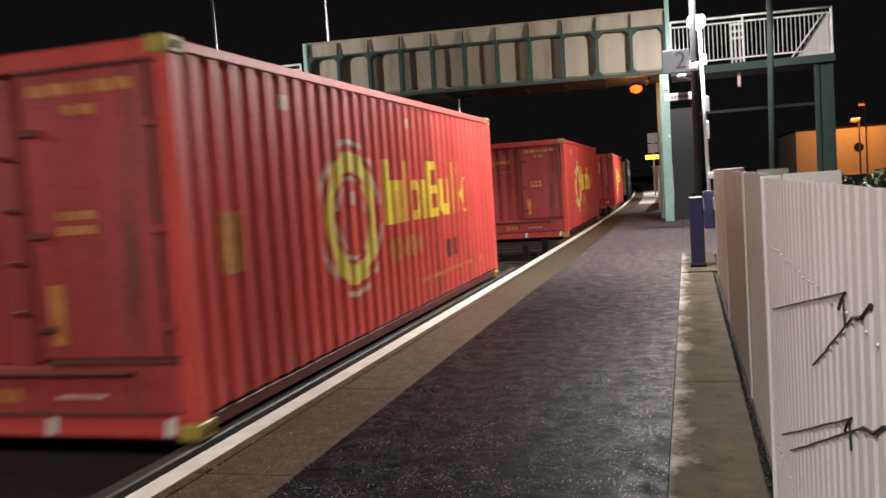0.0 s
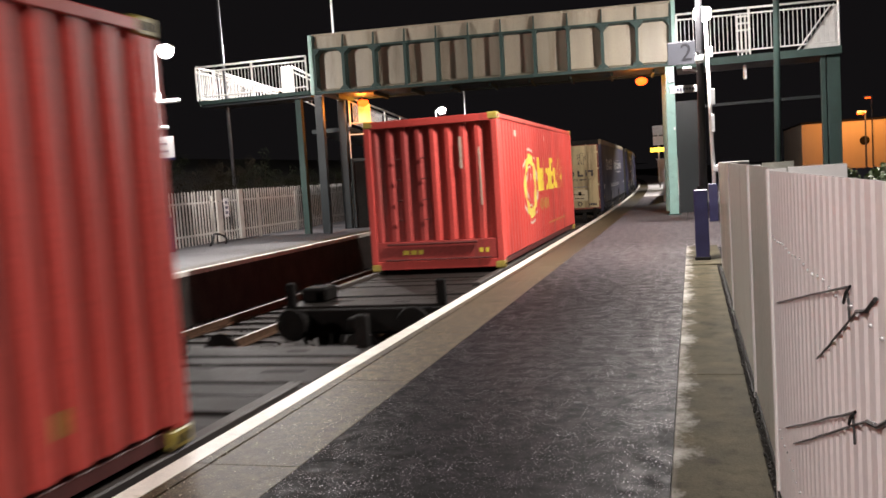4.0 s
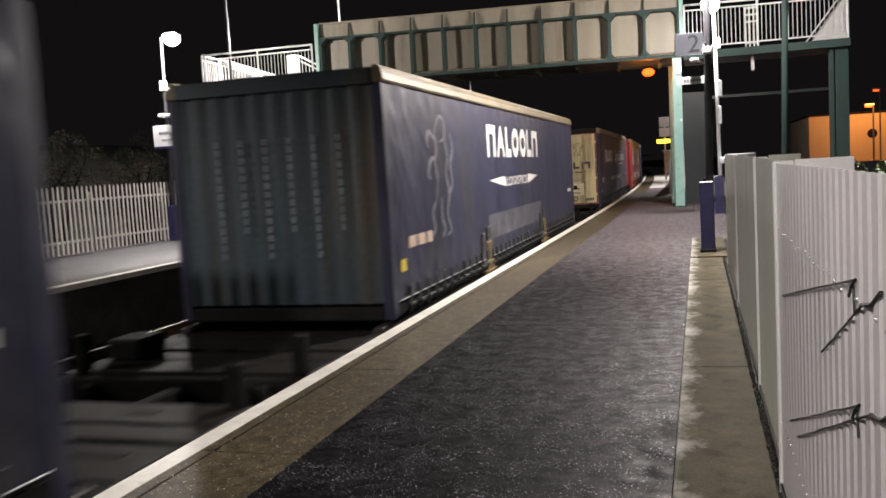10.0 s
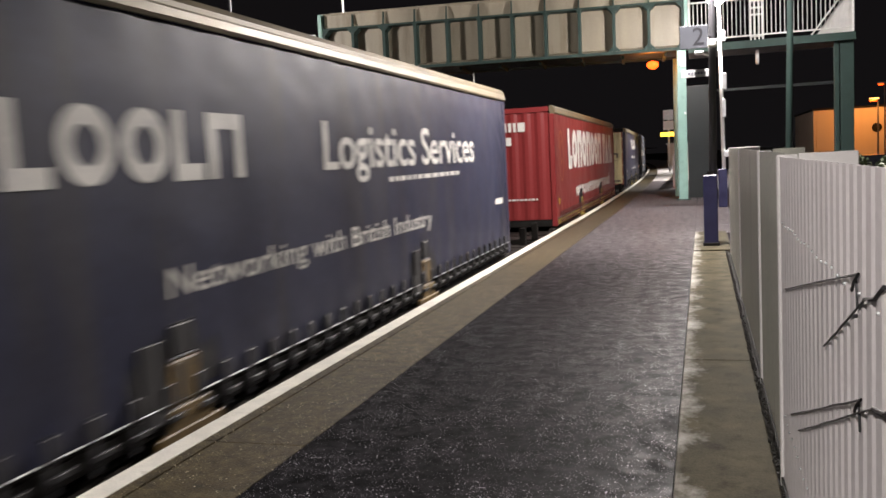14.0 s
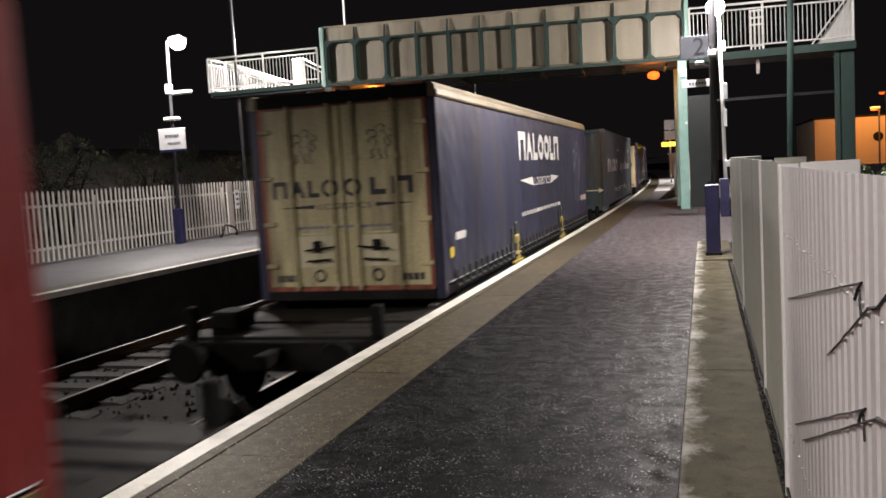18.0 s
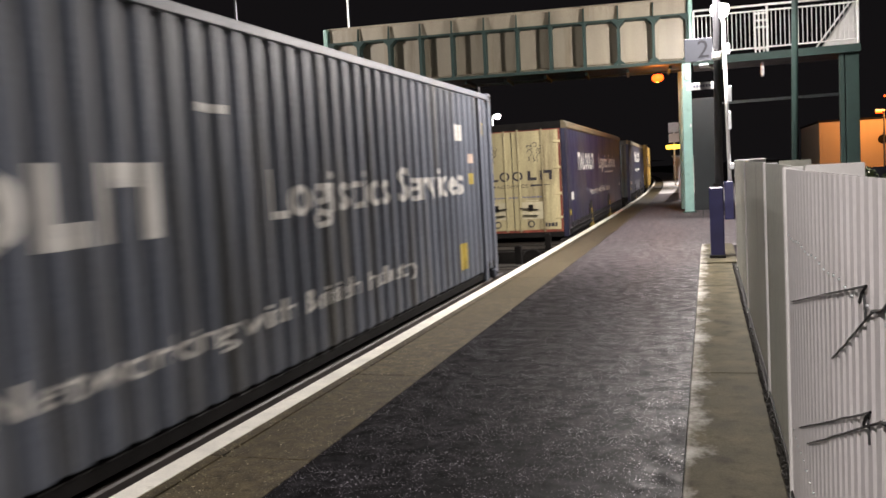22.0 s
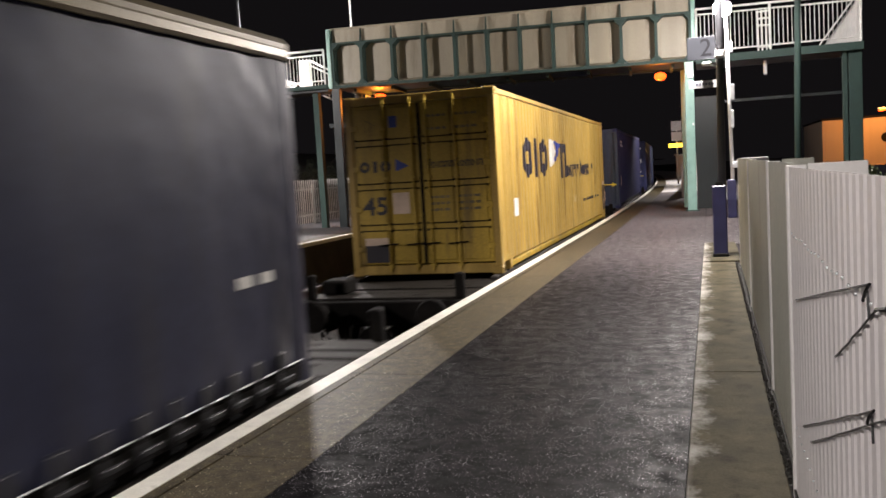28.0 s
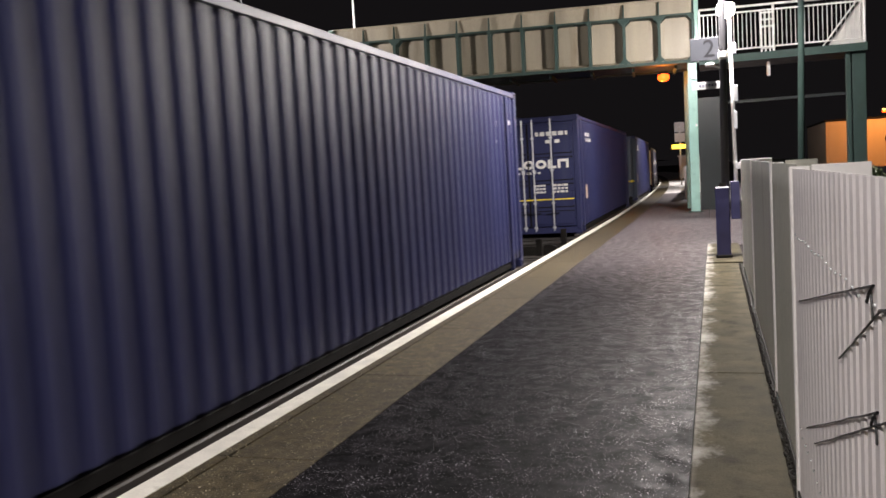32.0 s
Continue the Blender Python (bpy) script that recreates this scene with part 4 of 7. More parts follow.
# ---------------------------------------------------------------- footbridge
def footbridge():
    yF = lambda x: 27.55 + 0.075 * (x + 0.5)       # near face, very slightly askew
    xl, xr, zb, zt = -11.85, -0.45, 4.50, 6.42
    ang = math.degrees(math.atan(0.075))
    t = thing("footbridge", pose(xr, yF(xr), 0, 0, 0.42, ang), "cream and green steel footbridge over the tracks", "footbridge")
    L = (xr - xl) / math.cos(radians(ang))
    n = 11
    for face, (ya, yb, s) in enumerate(((0.42, 0.44, -1), (2.16, 2.18, 1))):
        step = L / n
        for i in range(n):
            part("web_panel", B(-L + i * step + 0.003, -L + (i + 1) * step - 0.003, ya, yb, zb + 0.1, 5.92), "cream", t, "cream girder web panel" if i == 0 and face == 0 else "")
            # parapet panel above the flange
            part("parapet_panel", B(-L + i * step + 0.003, -L + (i + 1) * step - 0.003, (0.19 if s < 0 else 2.39), (0.21 if s < 0 else 2.41), 5.98, zt), "cream", t)
        edge = -0.04 if s < 0 else 2.18
        part("top_flange", B(-L, 0, edge, edge + 0.46, 5.92, 5.975), "green", t)
        part("bottom_flange", B(-L, 0, edge, edge + 0.46, zb, zb + 0.09), "green", t)
        part("parapet_cap", B(-L - 0.03, 0.03, edge + 0.15, edge + 0.31, zt, zt + 0.05, bevel=0.01), "cream", t)
        for i in range(n + 1):
            x = -L + i * step
            xa = min(max(x - 0.045, -L), -0.09)
            st = part("stiffener", B(xa, xa + 0.09, edge + 0.03, edge + 0.458, zb + 0.09, 5.92), "green", t)
            # corner haunches
            for (cx, sx) in ((xa, -1), (xa + 0.09, 1)):
                if (i == 0 and sx < 0) or (i == n and sx > 0):
                    continue
                for z0, dz in ((zb + 0.09, 1), (5.92, -1)):
                    k = 0.16 if i in (0, 1, 2, n, n - 1, n - 2) else 0.05
                    part("haunch", prism(bmesh.new(), [(cx, z0), (cx + sx * k, z0), (cx, z0 + dz * k)], 1, edge + 0.04, edge + 0.455), "green", st)
            bm = bmesh.new()
            yo = edge + 0.03 if s < 0 else edge + 0.17
            prism(bm, [(edge + 0.02 if s < 0 else edge + 0.24, 5.976), (edge + 0.17, 5.976), (edge + 0.17, 6.38), (edge + 0.12, 6.38)], 0, xa + 0.02, xa + 0.06)
            part("parapet_bracket", bm, "green", t)
    for i in range(n):
        bm = bmesh.new()
        prism(bm, [(-0.03, zb + 0.092), (0.418, zb + 0.092), (0.418, zb + 0.20), (0.36, zb + 0.20)], 0, -L + i * L / n + 0.05, -L + (i + 1) * L / n - 0.05)
        part("flange_lip", bm, "cream", t)
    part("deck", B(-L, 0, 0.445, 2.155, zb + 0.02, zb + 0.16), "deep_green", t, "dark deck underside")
    for i in range(9):
        x = -L + 0.6 + i * (L - 1.2) / 8
        part("cross_beam", B(x, x + 0.08, 0.45, 2.15, zb - 0.10, zb + 0.019), "green", t)
    # mint column at the near end, with its cap and base
    col = part("column", B(-0.25, 0.02, -0.06, 0.16, 0.0, 4.49, bevel=0.012), "mint", t, "pale mint green column")
    part("column_base", B(-0.32, 0.09, -0.13, 0.23, 0.0, 0.03), "green", col)
    part("end_post", B(-0.02, 0.10, -0.08, 0.18, 4.5, 6.7, bevel=0.01), "mint", t, "mint green end post")
    part("column", B(-0.25, 0.02, 2.3, 2.5, 0.0, 4.49, bevel=0.012), "mint", t)
    part("junction_box", B(-0.16, 0.0, -0.14, -0.065, 4.0, 4.25, bevel=0.01), "galvan", col, "grey junction box")
    part("marker_light", B(-0.06, 0.0, -0.085, -0.062, 2.58, 2.66, bevel=0.01), "sign_white", col, "small white marker")
    # far columns take the shaded green in place of mint
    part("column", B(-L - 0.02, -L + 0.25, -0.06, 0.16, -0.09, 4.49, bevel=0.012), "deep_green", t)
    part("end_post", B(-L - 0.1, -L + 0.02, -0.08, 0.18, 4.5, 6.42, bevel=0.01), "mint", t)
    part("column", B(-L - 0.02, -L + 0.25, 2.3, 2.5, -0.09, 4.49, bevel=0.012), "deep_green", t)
    # sodium lamps under the deck
    for x in (-0.93, -L + 1.35):
        lp = part("bulkhead_lamp", B(x - 0.13, x + 0.13, 0.85, 1.15, zb - 0.26, zb - 0.12, bevel=0.03), "dark_frame", t, "sodium bulkhead lamp")
        bm = bmesh.new()
        # larger than a real lens, to take in the orange bloom
        bmesh.ops.create_uvsphere(bm, u_segments=14, v_segments=8, radius=0.19, matrix=Matrix.Translation((x, 0.95, zb - 0.29)) @ Matrix.Diagonal((1, 1, 0.7, 1)))
        o = part("lamp_lens", bm, "sodium_lens", lp, "glowing orange lens", smooth=True)
        o.visible_shadow = False


footbridge()


def railing(t, p0, p1, z0, z1, posts, spacing=0.12, y_off=0.0, ends=(1, 1)):
    """A white bar railing from p0 to p1 (x, y) with feet at z0 (pair) and rail tops at z1 (pair)."""
    p0, p1 = Vector((*p0, 0)), Vector((*p1, 0))
    d = p1 - p0
    L = d.length
    at = lambda u, z: tuple(p0 + d * u + Vector((0, 0, z)))
    lo = lambda u: z0[0] + (z0[1] - z0[0]) * u
    hi = lambda u: z1[0] + (z1[1] - z1[0]) * u
    part("handrail", T(at(0, hi(0)), at(1, hi(1)), 0.032, None, 8), "white", t, smooth=True)
    part("upper_rail", T(at(0, hi(0) - 0.16), at(1, hi(1) - 0.16), 0.022, None, 8), "white", t)
    part("lower_rail", T(at(0, lo(0) + 0.12), at(1, lo(1) + 0.12), 0.022, None, 8), "white", t)
    for u in posts:
        part("railing_post", T(at(u, lo(u)), at(u, hi(u)), 0.035, None, 8), "white", t)
    n = int(L / spacing)
    first = None
    for i in range(1, n):
        u = i / n
        if min(abs(u - k) for k in posts) < 0.02:
            continue
        b = T((0, 0, 0), (0, 0, hi(0) - 0.16 - lo(0) - 0.12), 0.010, None, 6)
        m = Matrix.Translation(at(u, lo(u) + 0.12))
        if first is None:
            first = part("baluster", b, "white", t)
            first.matrix_basis = m
        else:
            b.free()
            twin(first, t, m)


def landing_right():
    t = thing("bridge_landing", None, "green landing with white railings and stairs to the car park", "footbridge landing")
    y = 27.35
    part("edge_beam", B(-0.33, 4.24, y, y + 0.16, 4.38, 4.60), "green", t, "dark green edge beam")
    part("deck", B(-0.33, 4.24, y + 0.165, y + 2.3, 4.42, 4.56), "deep_green", t)
    railing(t, (-0.28, y + 0.06), (4.18, y + 0.06), (4.62, 4.62), (5.98, 5.92), (0.0, 0.13, 0.46, 1.0))
    # stair flight that drops away behind, seen through the bars
    bm = bmesh.new()
    prism(bm, [(3.25, 4.58), (4.36, 4.58), (4.36, 5.95), (4.24, 5.95)], 1, y + 1.2, y + 1.24)
    part("stair_side_panel", bm, "white", t, "white triangular stair panel")
    for k in (0, 0.11):
        part("stair_handrail", T((3.10 + k, y + 1.1, 4.58), (4.12 + k * 0.6, y + 1.1, 5.92), 0.022, None, 8), "dark_frame" if k else "white", t)
    gate = thing("notice_frame", pose(1.62, y + 0.18, 4.6), "white frame with cable ladder on the landing", "frame")
    for x in (-0.17, -0.06, 0.06, 0.17):
        part("upright", B(x - 0.022, x + 0.022, 0, 0.05, 0, 1.18), "white", gate)
    for z in (0.1, 0.72, 0.92, 1.12):
        part("rung", B(-0.2, 0.2, -0.01, 0.06, z, z + 0.045), "white", gate)
    for x, w in ((3.72, 0.12), (3.87, 0.36)):
        part("support_column", B(x, x + w, y + 0.3, y + 0.55, -0.55, 4.41, bevel=0.01), "green", t, "dark green support column")
    # lift or stair enclosure behind the mint column, its shade painted dark
    part("enclosure_panel", B(-0.42, 0.30, y + 1.3, y + 1.42, 0.0, 3.5), "deep_green", t, "green panel wall with its shadow in the colour")
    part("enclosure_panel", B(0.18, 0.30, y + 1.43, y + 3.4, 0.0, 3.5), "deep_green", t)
    part("tie_beam", B(0.32, 3.9, y + 1.6, y + 1.68, 3.28, 3.36), "deep_green", t)
    part("soffit_lamp", B(1.6, 1.7, y + 0.6, y + 0.75, 3.95, 4.37, bevel=0.02), "galvan", t, "unlit grey lamp bracket")


landing_right()


def landing_left():
    t = thing("bridge_landing", None, "green landing with white railings and stairs to the far platform", "footbridge landing")
    y = 26.5
    part("edge_beam", B(-16.0, -11.95, y, y + 0.14, 4.60, 4.72), "green", t, "dark green edge beam")
    part("deck", B(-16.0, -11.95, y + 0.145, y + 1.28, 4.52, 4.66), "deep_green", t)
    part("deck_surface", B(-15.98, -11.97, y + 0.15, y + 1.27, 4.664, 4.70), "lit_floor", t, "pale wet deck surface")
    railing(t, (-15.95, y + 0.06), (-12.0, y + 0.06), (4.74, 4.74), (5.86, 5.86), (0.0, 0.5, 1.0))
    railing(t, (-16.1, y + 0.1), (-16.1, y + 1.25), (4.74, 4.74), (5.86, 5.86), (0.0, 1.0))
    # newel panel and short ramped rail at the head of the bridge steps
    part("newel_panel", B(-13.55, -13.15, y + 1.34, y + 1.40, 4.6, 5.78, bevel=0.01), "white", t, "white newel panel")
    railing(t, (-13.1, y + 1.37), (-12.1, y + 1.37), (4.6, 4.1), (5.74, 5.20), (0.0, 1.0))
    s = thing("stair_flight", None, "white railed stair flight down to the far platform", "stairs")
    # outer flight with two sloping white rails, seen behind the landing
    for yy, floor in ((y + 1.40, 4.70), (y + 2.60, 4.83)):
        for drop in (0.0, 0.16):
            part("handrail", T((-16.85, yy, 6.12 - drop), (-13.7, yy, 4.94 - drop), 0.030 - 0.05 * drop, None, 8), "white", s, smooth=True)
        for i in range(26):
            x = -16.8 + 0.12 * i
            top = 6.12 - 1.18 * (x + 16.85) / 3.15 - 0.17
            if top > floor + 0.05:
                part("baluster", T((x, yy, floor), (x, yy, top), 0.011, None, 6), "white", s)
    for i in range(4):
        u = i / 12
        part("step", B(-16.8 + 3.1 * u, -16.5 + 3.1 * u, y + 1.45, y + 2.55, 5.0 - 1.2 * u - 0.05, 5.0 - 1.2 * u), "galvan", s)
    # half landing beside the far platform, guarded on two sides
    part("half_landing", B(-11.75, -10.66, 29.2, 31.35, 2.40, 2.50), "deep_green", s, "dark half landing")
    for x in (-11.70, -10.84):
        part("landing_post", T((x, 29.2, 2.5), (x, 29.2, 3.76), 0.026, None, 8), "white", s)
    for z in (3.34, 3.74):
        part("guard_rail", T((-11.70, 29.2, z), (-10.84, 29.2, z), 0.026, None, 8), "white", s)
    part("stair_side_panel", B(-10.70, -10.66, 29.42, 31.30, 2.52, 3.44, bevel=0.01), "white", s, "white landing side panel")
    part("guard_rail", T((-10.68, 29.25, 3.50), (-10.68, 31.35, 3.50), 0.03, None, 8), "white", s)
    part("head_panel", B(-11.40, -10.95, 29.44, 29.48, 3.80, 4.40), "white", s, "pale panel under the bridge lamp")
    # lower flight, down along the platform away from the viewer
    drop, y0 = 0.62, 31.35
    for xx in (-11.75, -10.68):
        bm = bmesh.new()
        sweep(bm, [[(xx, yy, 2.50 - drop * (yy - y0) - 0.28), (xx, yy, 2.50 - drop * (yy - y0) + 0.06), (xx + 0.04, yy, 2.50 - drop * (yy - y0) + 0.06), (xx + 0.04, yy, 2.50 - drop * (yy - y0) - 0.28)] for yy in (y0, y0 + 4.0)], closed=True)
        part("stringer", bm, "white" if xx > -11 else "deep_green", s, "white stair stringer")
        part("handrail", T((xx + 0.02, y0, 3.50), (xx + 0.02, y0 + 4.0, 3.50 - drop * 4.0), 0.026, None, 8), "white", s)
        for i in range(30):
            yy = y0 + 0.08 + 0.133 * i
            part("baluster", T((xx + 0.02, yy, 2.56 - drop * (yy - y0)), (xx + 0.02, yy, 3.49 - drop * (yy - y0)), 0.011, None, 6), "white", s)
    for i in range(14):
        part("step", B(-11.70, -10.69, y0 + 0.285 * i, y0 + 0.285 * i + 0.30, 2.46 - 0.1767 * (i + 1), 2.50 - 0.1767 * (i + 1)), "deep_green", s)
    part("under_stair_wall", B(-11.80, -11.76, 29.3, 34.6, -0.01, 2.39), "dark_frame", s, "dark boarding under the stairs")
    bm = bmesh.new()
    prism(bm, [(29.3, -0.01), (29.3, 2.39), (31.3, 2.39), (34.9, 0.0), (34.9, -0.01)], 0, -10.76, -10.72)
    part("under_stair_wall", bm, "dark_frame", s)
    part("under_stair_wall", B(-11.755, -10.765, 29.22, 29.26, -0.01, 2.39), "dark_frame", s)
    part("landing_column", T((-11.66, 29.14, 0.0), (-11.66, 29.14, 2.45), 0.05, None, 10), "deep_green", s)
    # long easy ramp behind the stairs
    r = thing("access_ramp", None, "white railed sloping ramp behind the far platform stairs", "ramp")
    za, zb, ya, yb = 4.68, 3.56, 29.1, 44.0
    fall = lambda yy, z: z + (zb - za) * (yy - ya) / (yb - ya)
    bm = bmesh.new()
    sweep(bm, [[(-13.1, yy, fall(yy, 3.48)), (-13.1, yy, fall(yy, 3.62)), (-11.62, yy, fall(yy, 3.62)), (-11.62, yy, fall(yy, 3.48))] for yy in (ya, yb)], closed=True)
    part("deck", bm, "deep_green", r)
    railing(r, (-11.6, ya), (-11.6, yb), (3.64, 3.64 + zb - za), (za, zb), (0.0, 0.125, 0.25, 0.375, 0.5, 0.625, 0.75, 0.875, 1.0))
    for yy in (36.0, 43.6):
        part("column", B(-12.5, -12.3, yy, yy + 0.2, -0.01, fall(yy + 0.2, 3.475)), "deep_green", r)
    for x in (-12.6,):
        part("support_column", B(x, x + 0.2, y + 0.3, y + 0.5, 0, 4.515), "green", t)


landing_left()


# ---------------------------------------------------------------- far platform
def far_platform():
    bm = bmesh.new()
    OX = -9.95
    strip("far_platform_wall", "wall_brick", OX - 0.6, OX - 0.06, -1.5, -0.08, FAR, "dark far platform face", category="wall")
    strip("far_platform", "opp_top", OX - 4.9, OX - 0.62, -1.2, 0.0, FAR, "wet grey far platform surface", category="platform")
    ed = strip("far_platform_edging", "coping", OX - 0.615, OX - 0.19, -0.08, 0.004, FAR, "pale far platform edge paving", category="platform edging")
    nose = strip("far_platform_line", "white_line", OX - 0.185, OX, -0.09, 0.006, FAR, "white painted far platform edge line", category="edge line")
    y = -6.0
    f = thing("palisade_fence", None, "white steel palisade fence along the far platform", "fence")
    pale = None
    k = 0
    X = -14.25
    while y < 46:
        bm = bmesh.new()
        x = near_x(X, y)
        m = Matrix.Translation((x, y, 0.06)) @ pose(0, 0, 0, 0, 0, 90)
        if pale is None:
            prism(bm, [(-0.034, 0.0), (0.034, 0.0), (0.034, 1.52), (0.02, 1.59), (0.008, 1.55), (0, 1.60), (-0.008, 1.55), (-0.02, 1.59), (-0.034, 1.52)], 1, -0.008, 0.008)
            pale = part("pale", bm, "pale_paint", f)
            pale.matrix_basis = m
        else:
            bm.free()
            o = twin(pale, f, m @ pose(0, 0, random.uniform(-.012, .012), 0, random.uniform(-.7, .7), 0))
        k += 1
        y += 0.168
    for z in (0.32, 1.28):
        bm = bmesh.new()
        sweep(bm, [[(near_x(X, yy) - 0.05, yy, z), (near_x(X, yy) - 0.05, yy, z + 0.06), (near_x(X, yy) - 0.012, yy, z + 0.06), (near_x(X, yy) - 0.012, yy, z)] for yy in range(-6, 47, 4)], closed=True)
        part("palisade_rail", bm, "pale_paint", f)
    for yy in range(-6, 46, 3):
        part("palisade_post", B(near_x(X, yy) - 0.12, near_x(X, yy) - 0.055, yy - 0.04, yy + 0.04, 0, 1.5), "pale_paint", f)
    # broader gate posts in the run of pales, with a small notice
    for yy in (24.2, 25.6):
        part("gate_post", B(X - 0.02, X + 0.02, yy - 0.14, yy + 0.14, 0.05, 1.66), "pale_paint", f, "broad white gate post")
    n = thing("fence_notice", pose(X + 0.03, 24.6, 1.1), "small white notice with dark print on the fence", "sign")
    part("plate", B(0, 0.01, -0.14, 0.14, -0.3, 0.3), "sign_white", n)
    for i in range(3):
        part("writing_bar", B(0.011, 0.014, -0.08, 0.08, -0.2 + 0.16 * i, -0.12 + 0.16 * i), "sign_ink", n)
    h = thing("cable_loop", pose(X + 0.35, 23.4, 0.0), "loose black cable loop on the far platform", "cable")
    bm = bmesh.new()
    pts = [Vector((0.06 * math.sin(a * 3), 0.45 * math.cos(a), 0.34 * math.sin(a))) for a in [math.pi * i / 14 for i in range(15)]]
    for a, b in zip(pts, pts[1:]):
        tube(bm, a, b, 0.035, 0.035, 6)
    part("hose", bm, "black_wire", h)


far_platform()


# ---------------------------------------------------------------- planting
def leaf_faces(bm, c, r, rnd, count, size, flatness=1.0):
    for _ in range(count):
        d = Vector((rnd.gauss(0, 1), rnd.gauss(0, 1), rnd.gauss(0, 1))).normalized() * (r * (0.45 + 0.6 * rnd.random()))
        p = Vector(c) + Vector((d.x, d.y, d.z * flatness))
        q = Euler((rnd.random() * 6, rnd.random() * 6, rnd.random() * 6)).to_matrix()
        s = size * (0.6 + 0.8 * rnd.random())
        v = [bm.verts.new(p + q @ Vector(k)) for k in ((0, -s, 0), (s * 0.5, 0, s * 0.12), (0, s, 0), (-s * 0.5, 0, s * 0.12))]
        bm.faces.new(v)


def shrub(place, w, h, seed, leafy=1.0, mat="leaf", label="dark evergreen shrub", name="shrub", dense=34, up=0.3, small=1.0):
    rnd = random.Random(seed)
    t = thing(name, pose(*place), label, "shrub", "shrubs")
    stems, tips = bmesh.new(), []
    for i in range(9):
        a = rnd.random() * 6.28
        r = w * 0.5 * math.sqrt(rnd.random())
        top = Vector((r * math.cos(a), r * math.sin(a), h * (0.6 + 0.4 * rnd.random())))
        mid = Vector((top.x * 0.4, top.y * 0.4, top.z * 0.5))
        tube(stems, (top.x * 0.1, top.y * 0.1, -0.1), mid, 0.035, 0.022, 5)
        tube(stems, mid, top, 0.022, 0.008, 5)
        tips += [top, mid.lerp(top, 0.6)]
        for j in range(5):
            b = mid.lerp(top, rnd.random())
            e = b + Vector((rnd.uniform(-.5, .5) * w * .5, rnd.uniform(-.5, .5) * w * .5, rnd.uniform(0.0, up) * h))
            tube(stems, b, e, 0.012, 0.004, 4)
            tips.append(e)
    part("branchwork", stems, "twig", t)
    leaves = bmesh.new()
    for p in tips:
        if rnd.random() < leafy:
            leaf_faces(leaves, p, 0.13 * (w + h) / 2 * 0.7, rnd, dense, (0.016 + 0.010 * w) * small, 0.8)
    part("foliage", leaves, mat, t)


for i, (x, y, w, h) in enumerate(((1.9, 10.4, 1.3, 1.92), (2.6, 11.0, 1.5, 1.96), (3.5, 12.0, 1.8, 1.90), (4.8, 13.5, 1.9, 1.85), (2.4, 12.4, 1.5, 1.96), (3.0, 11.4, 1.5, 1.92))):
    shrub((x, y, -0.55), w, h, 20 + i, 1.0, "hedge_leaf", "low green shrub behind the white fence", dense=110, up=0.05)
rr = random.Random(77)
for i in range(26):
    y = 5 + 42 * (i + rr.random()) / 26
    x = -15.6 - 2.4 * rr.random()
    shrub((x, y, -0.3 + 0.33 * max(0, -15.4 - x)), 2.2 + rr.random(), 1.5 + 1.2 * rr.random(), 100 + i, 0.9, "leaf_dry" if i % 3 else "leaf", "dark straggly bush on the bank behind the fence", dense=75, small=0.55)


# ---------------------------------------------------------------- right-hand distance: lit building, car, street lamps
def building():
    t = thing("warehouse", pose(8.6, 74, -0.55), "plain pale building lit orange by street lamps", "building")
    for i in range(6):
        x = i * 2.5
        part("cladding_panel", B(x + 0.01, x + 2.49, 0, 0.2, 0, 4.55), "render_wall", t)
    part("return_wall", B(-0.2, 0.0, 0, 14, 0, 4.55), "render_wall", t)
    part("roof", B(-0.3, 15.2, -0.1, 14, 4.56, 4.7), "dark_frame", t)
    part("vent", T((4.3, -0.05, 3.0), (4.3, 0.0, 3.0), 0.36, None, 14), "dark_frame", t, "round dark vent")
    for (x, y, z) in ((12.55, 69.0, 5.5), (9.3, 53.0, 3.75)):
        s = thing("street_lamp", pose(x, y, -0.55), "sodium street lamp on a slim post", "street lamp", "street lamps")
        part("shaft", T((0, 0, 0), (0, 0, z + 0.5), 0.06, 0.04, 8), "post_grey", s)
        part("head", B(-0.45, 0.05, -0.12, 0.12, z + 0.5, z + 0.62, bevel=0.03), "galvan", s)
        o = part("lens", B(-0.42, -0.08, -0.1, 0.1, z + 0.42, z + 0.495, bevel=0.02), "sodium_lens", s, "glowing orange lens")
        o.visible_shadow = False


building()


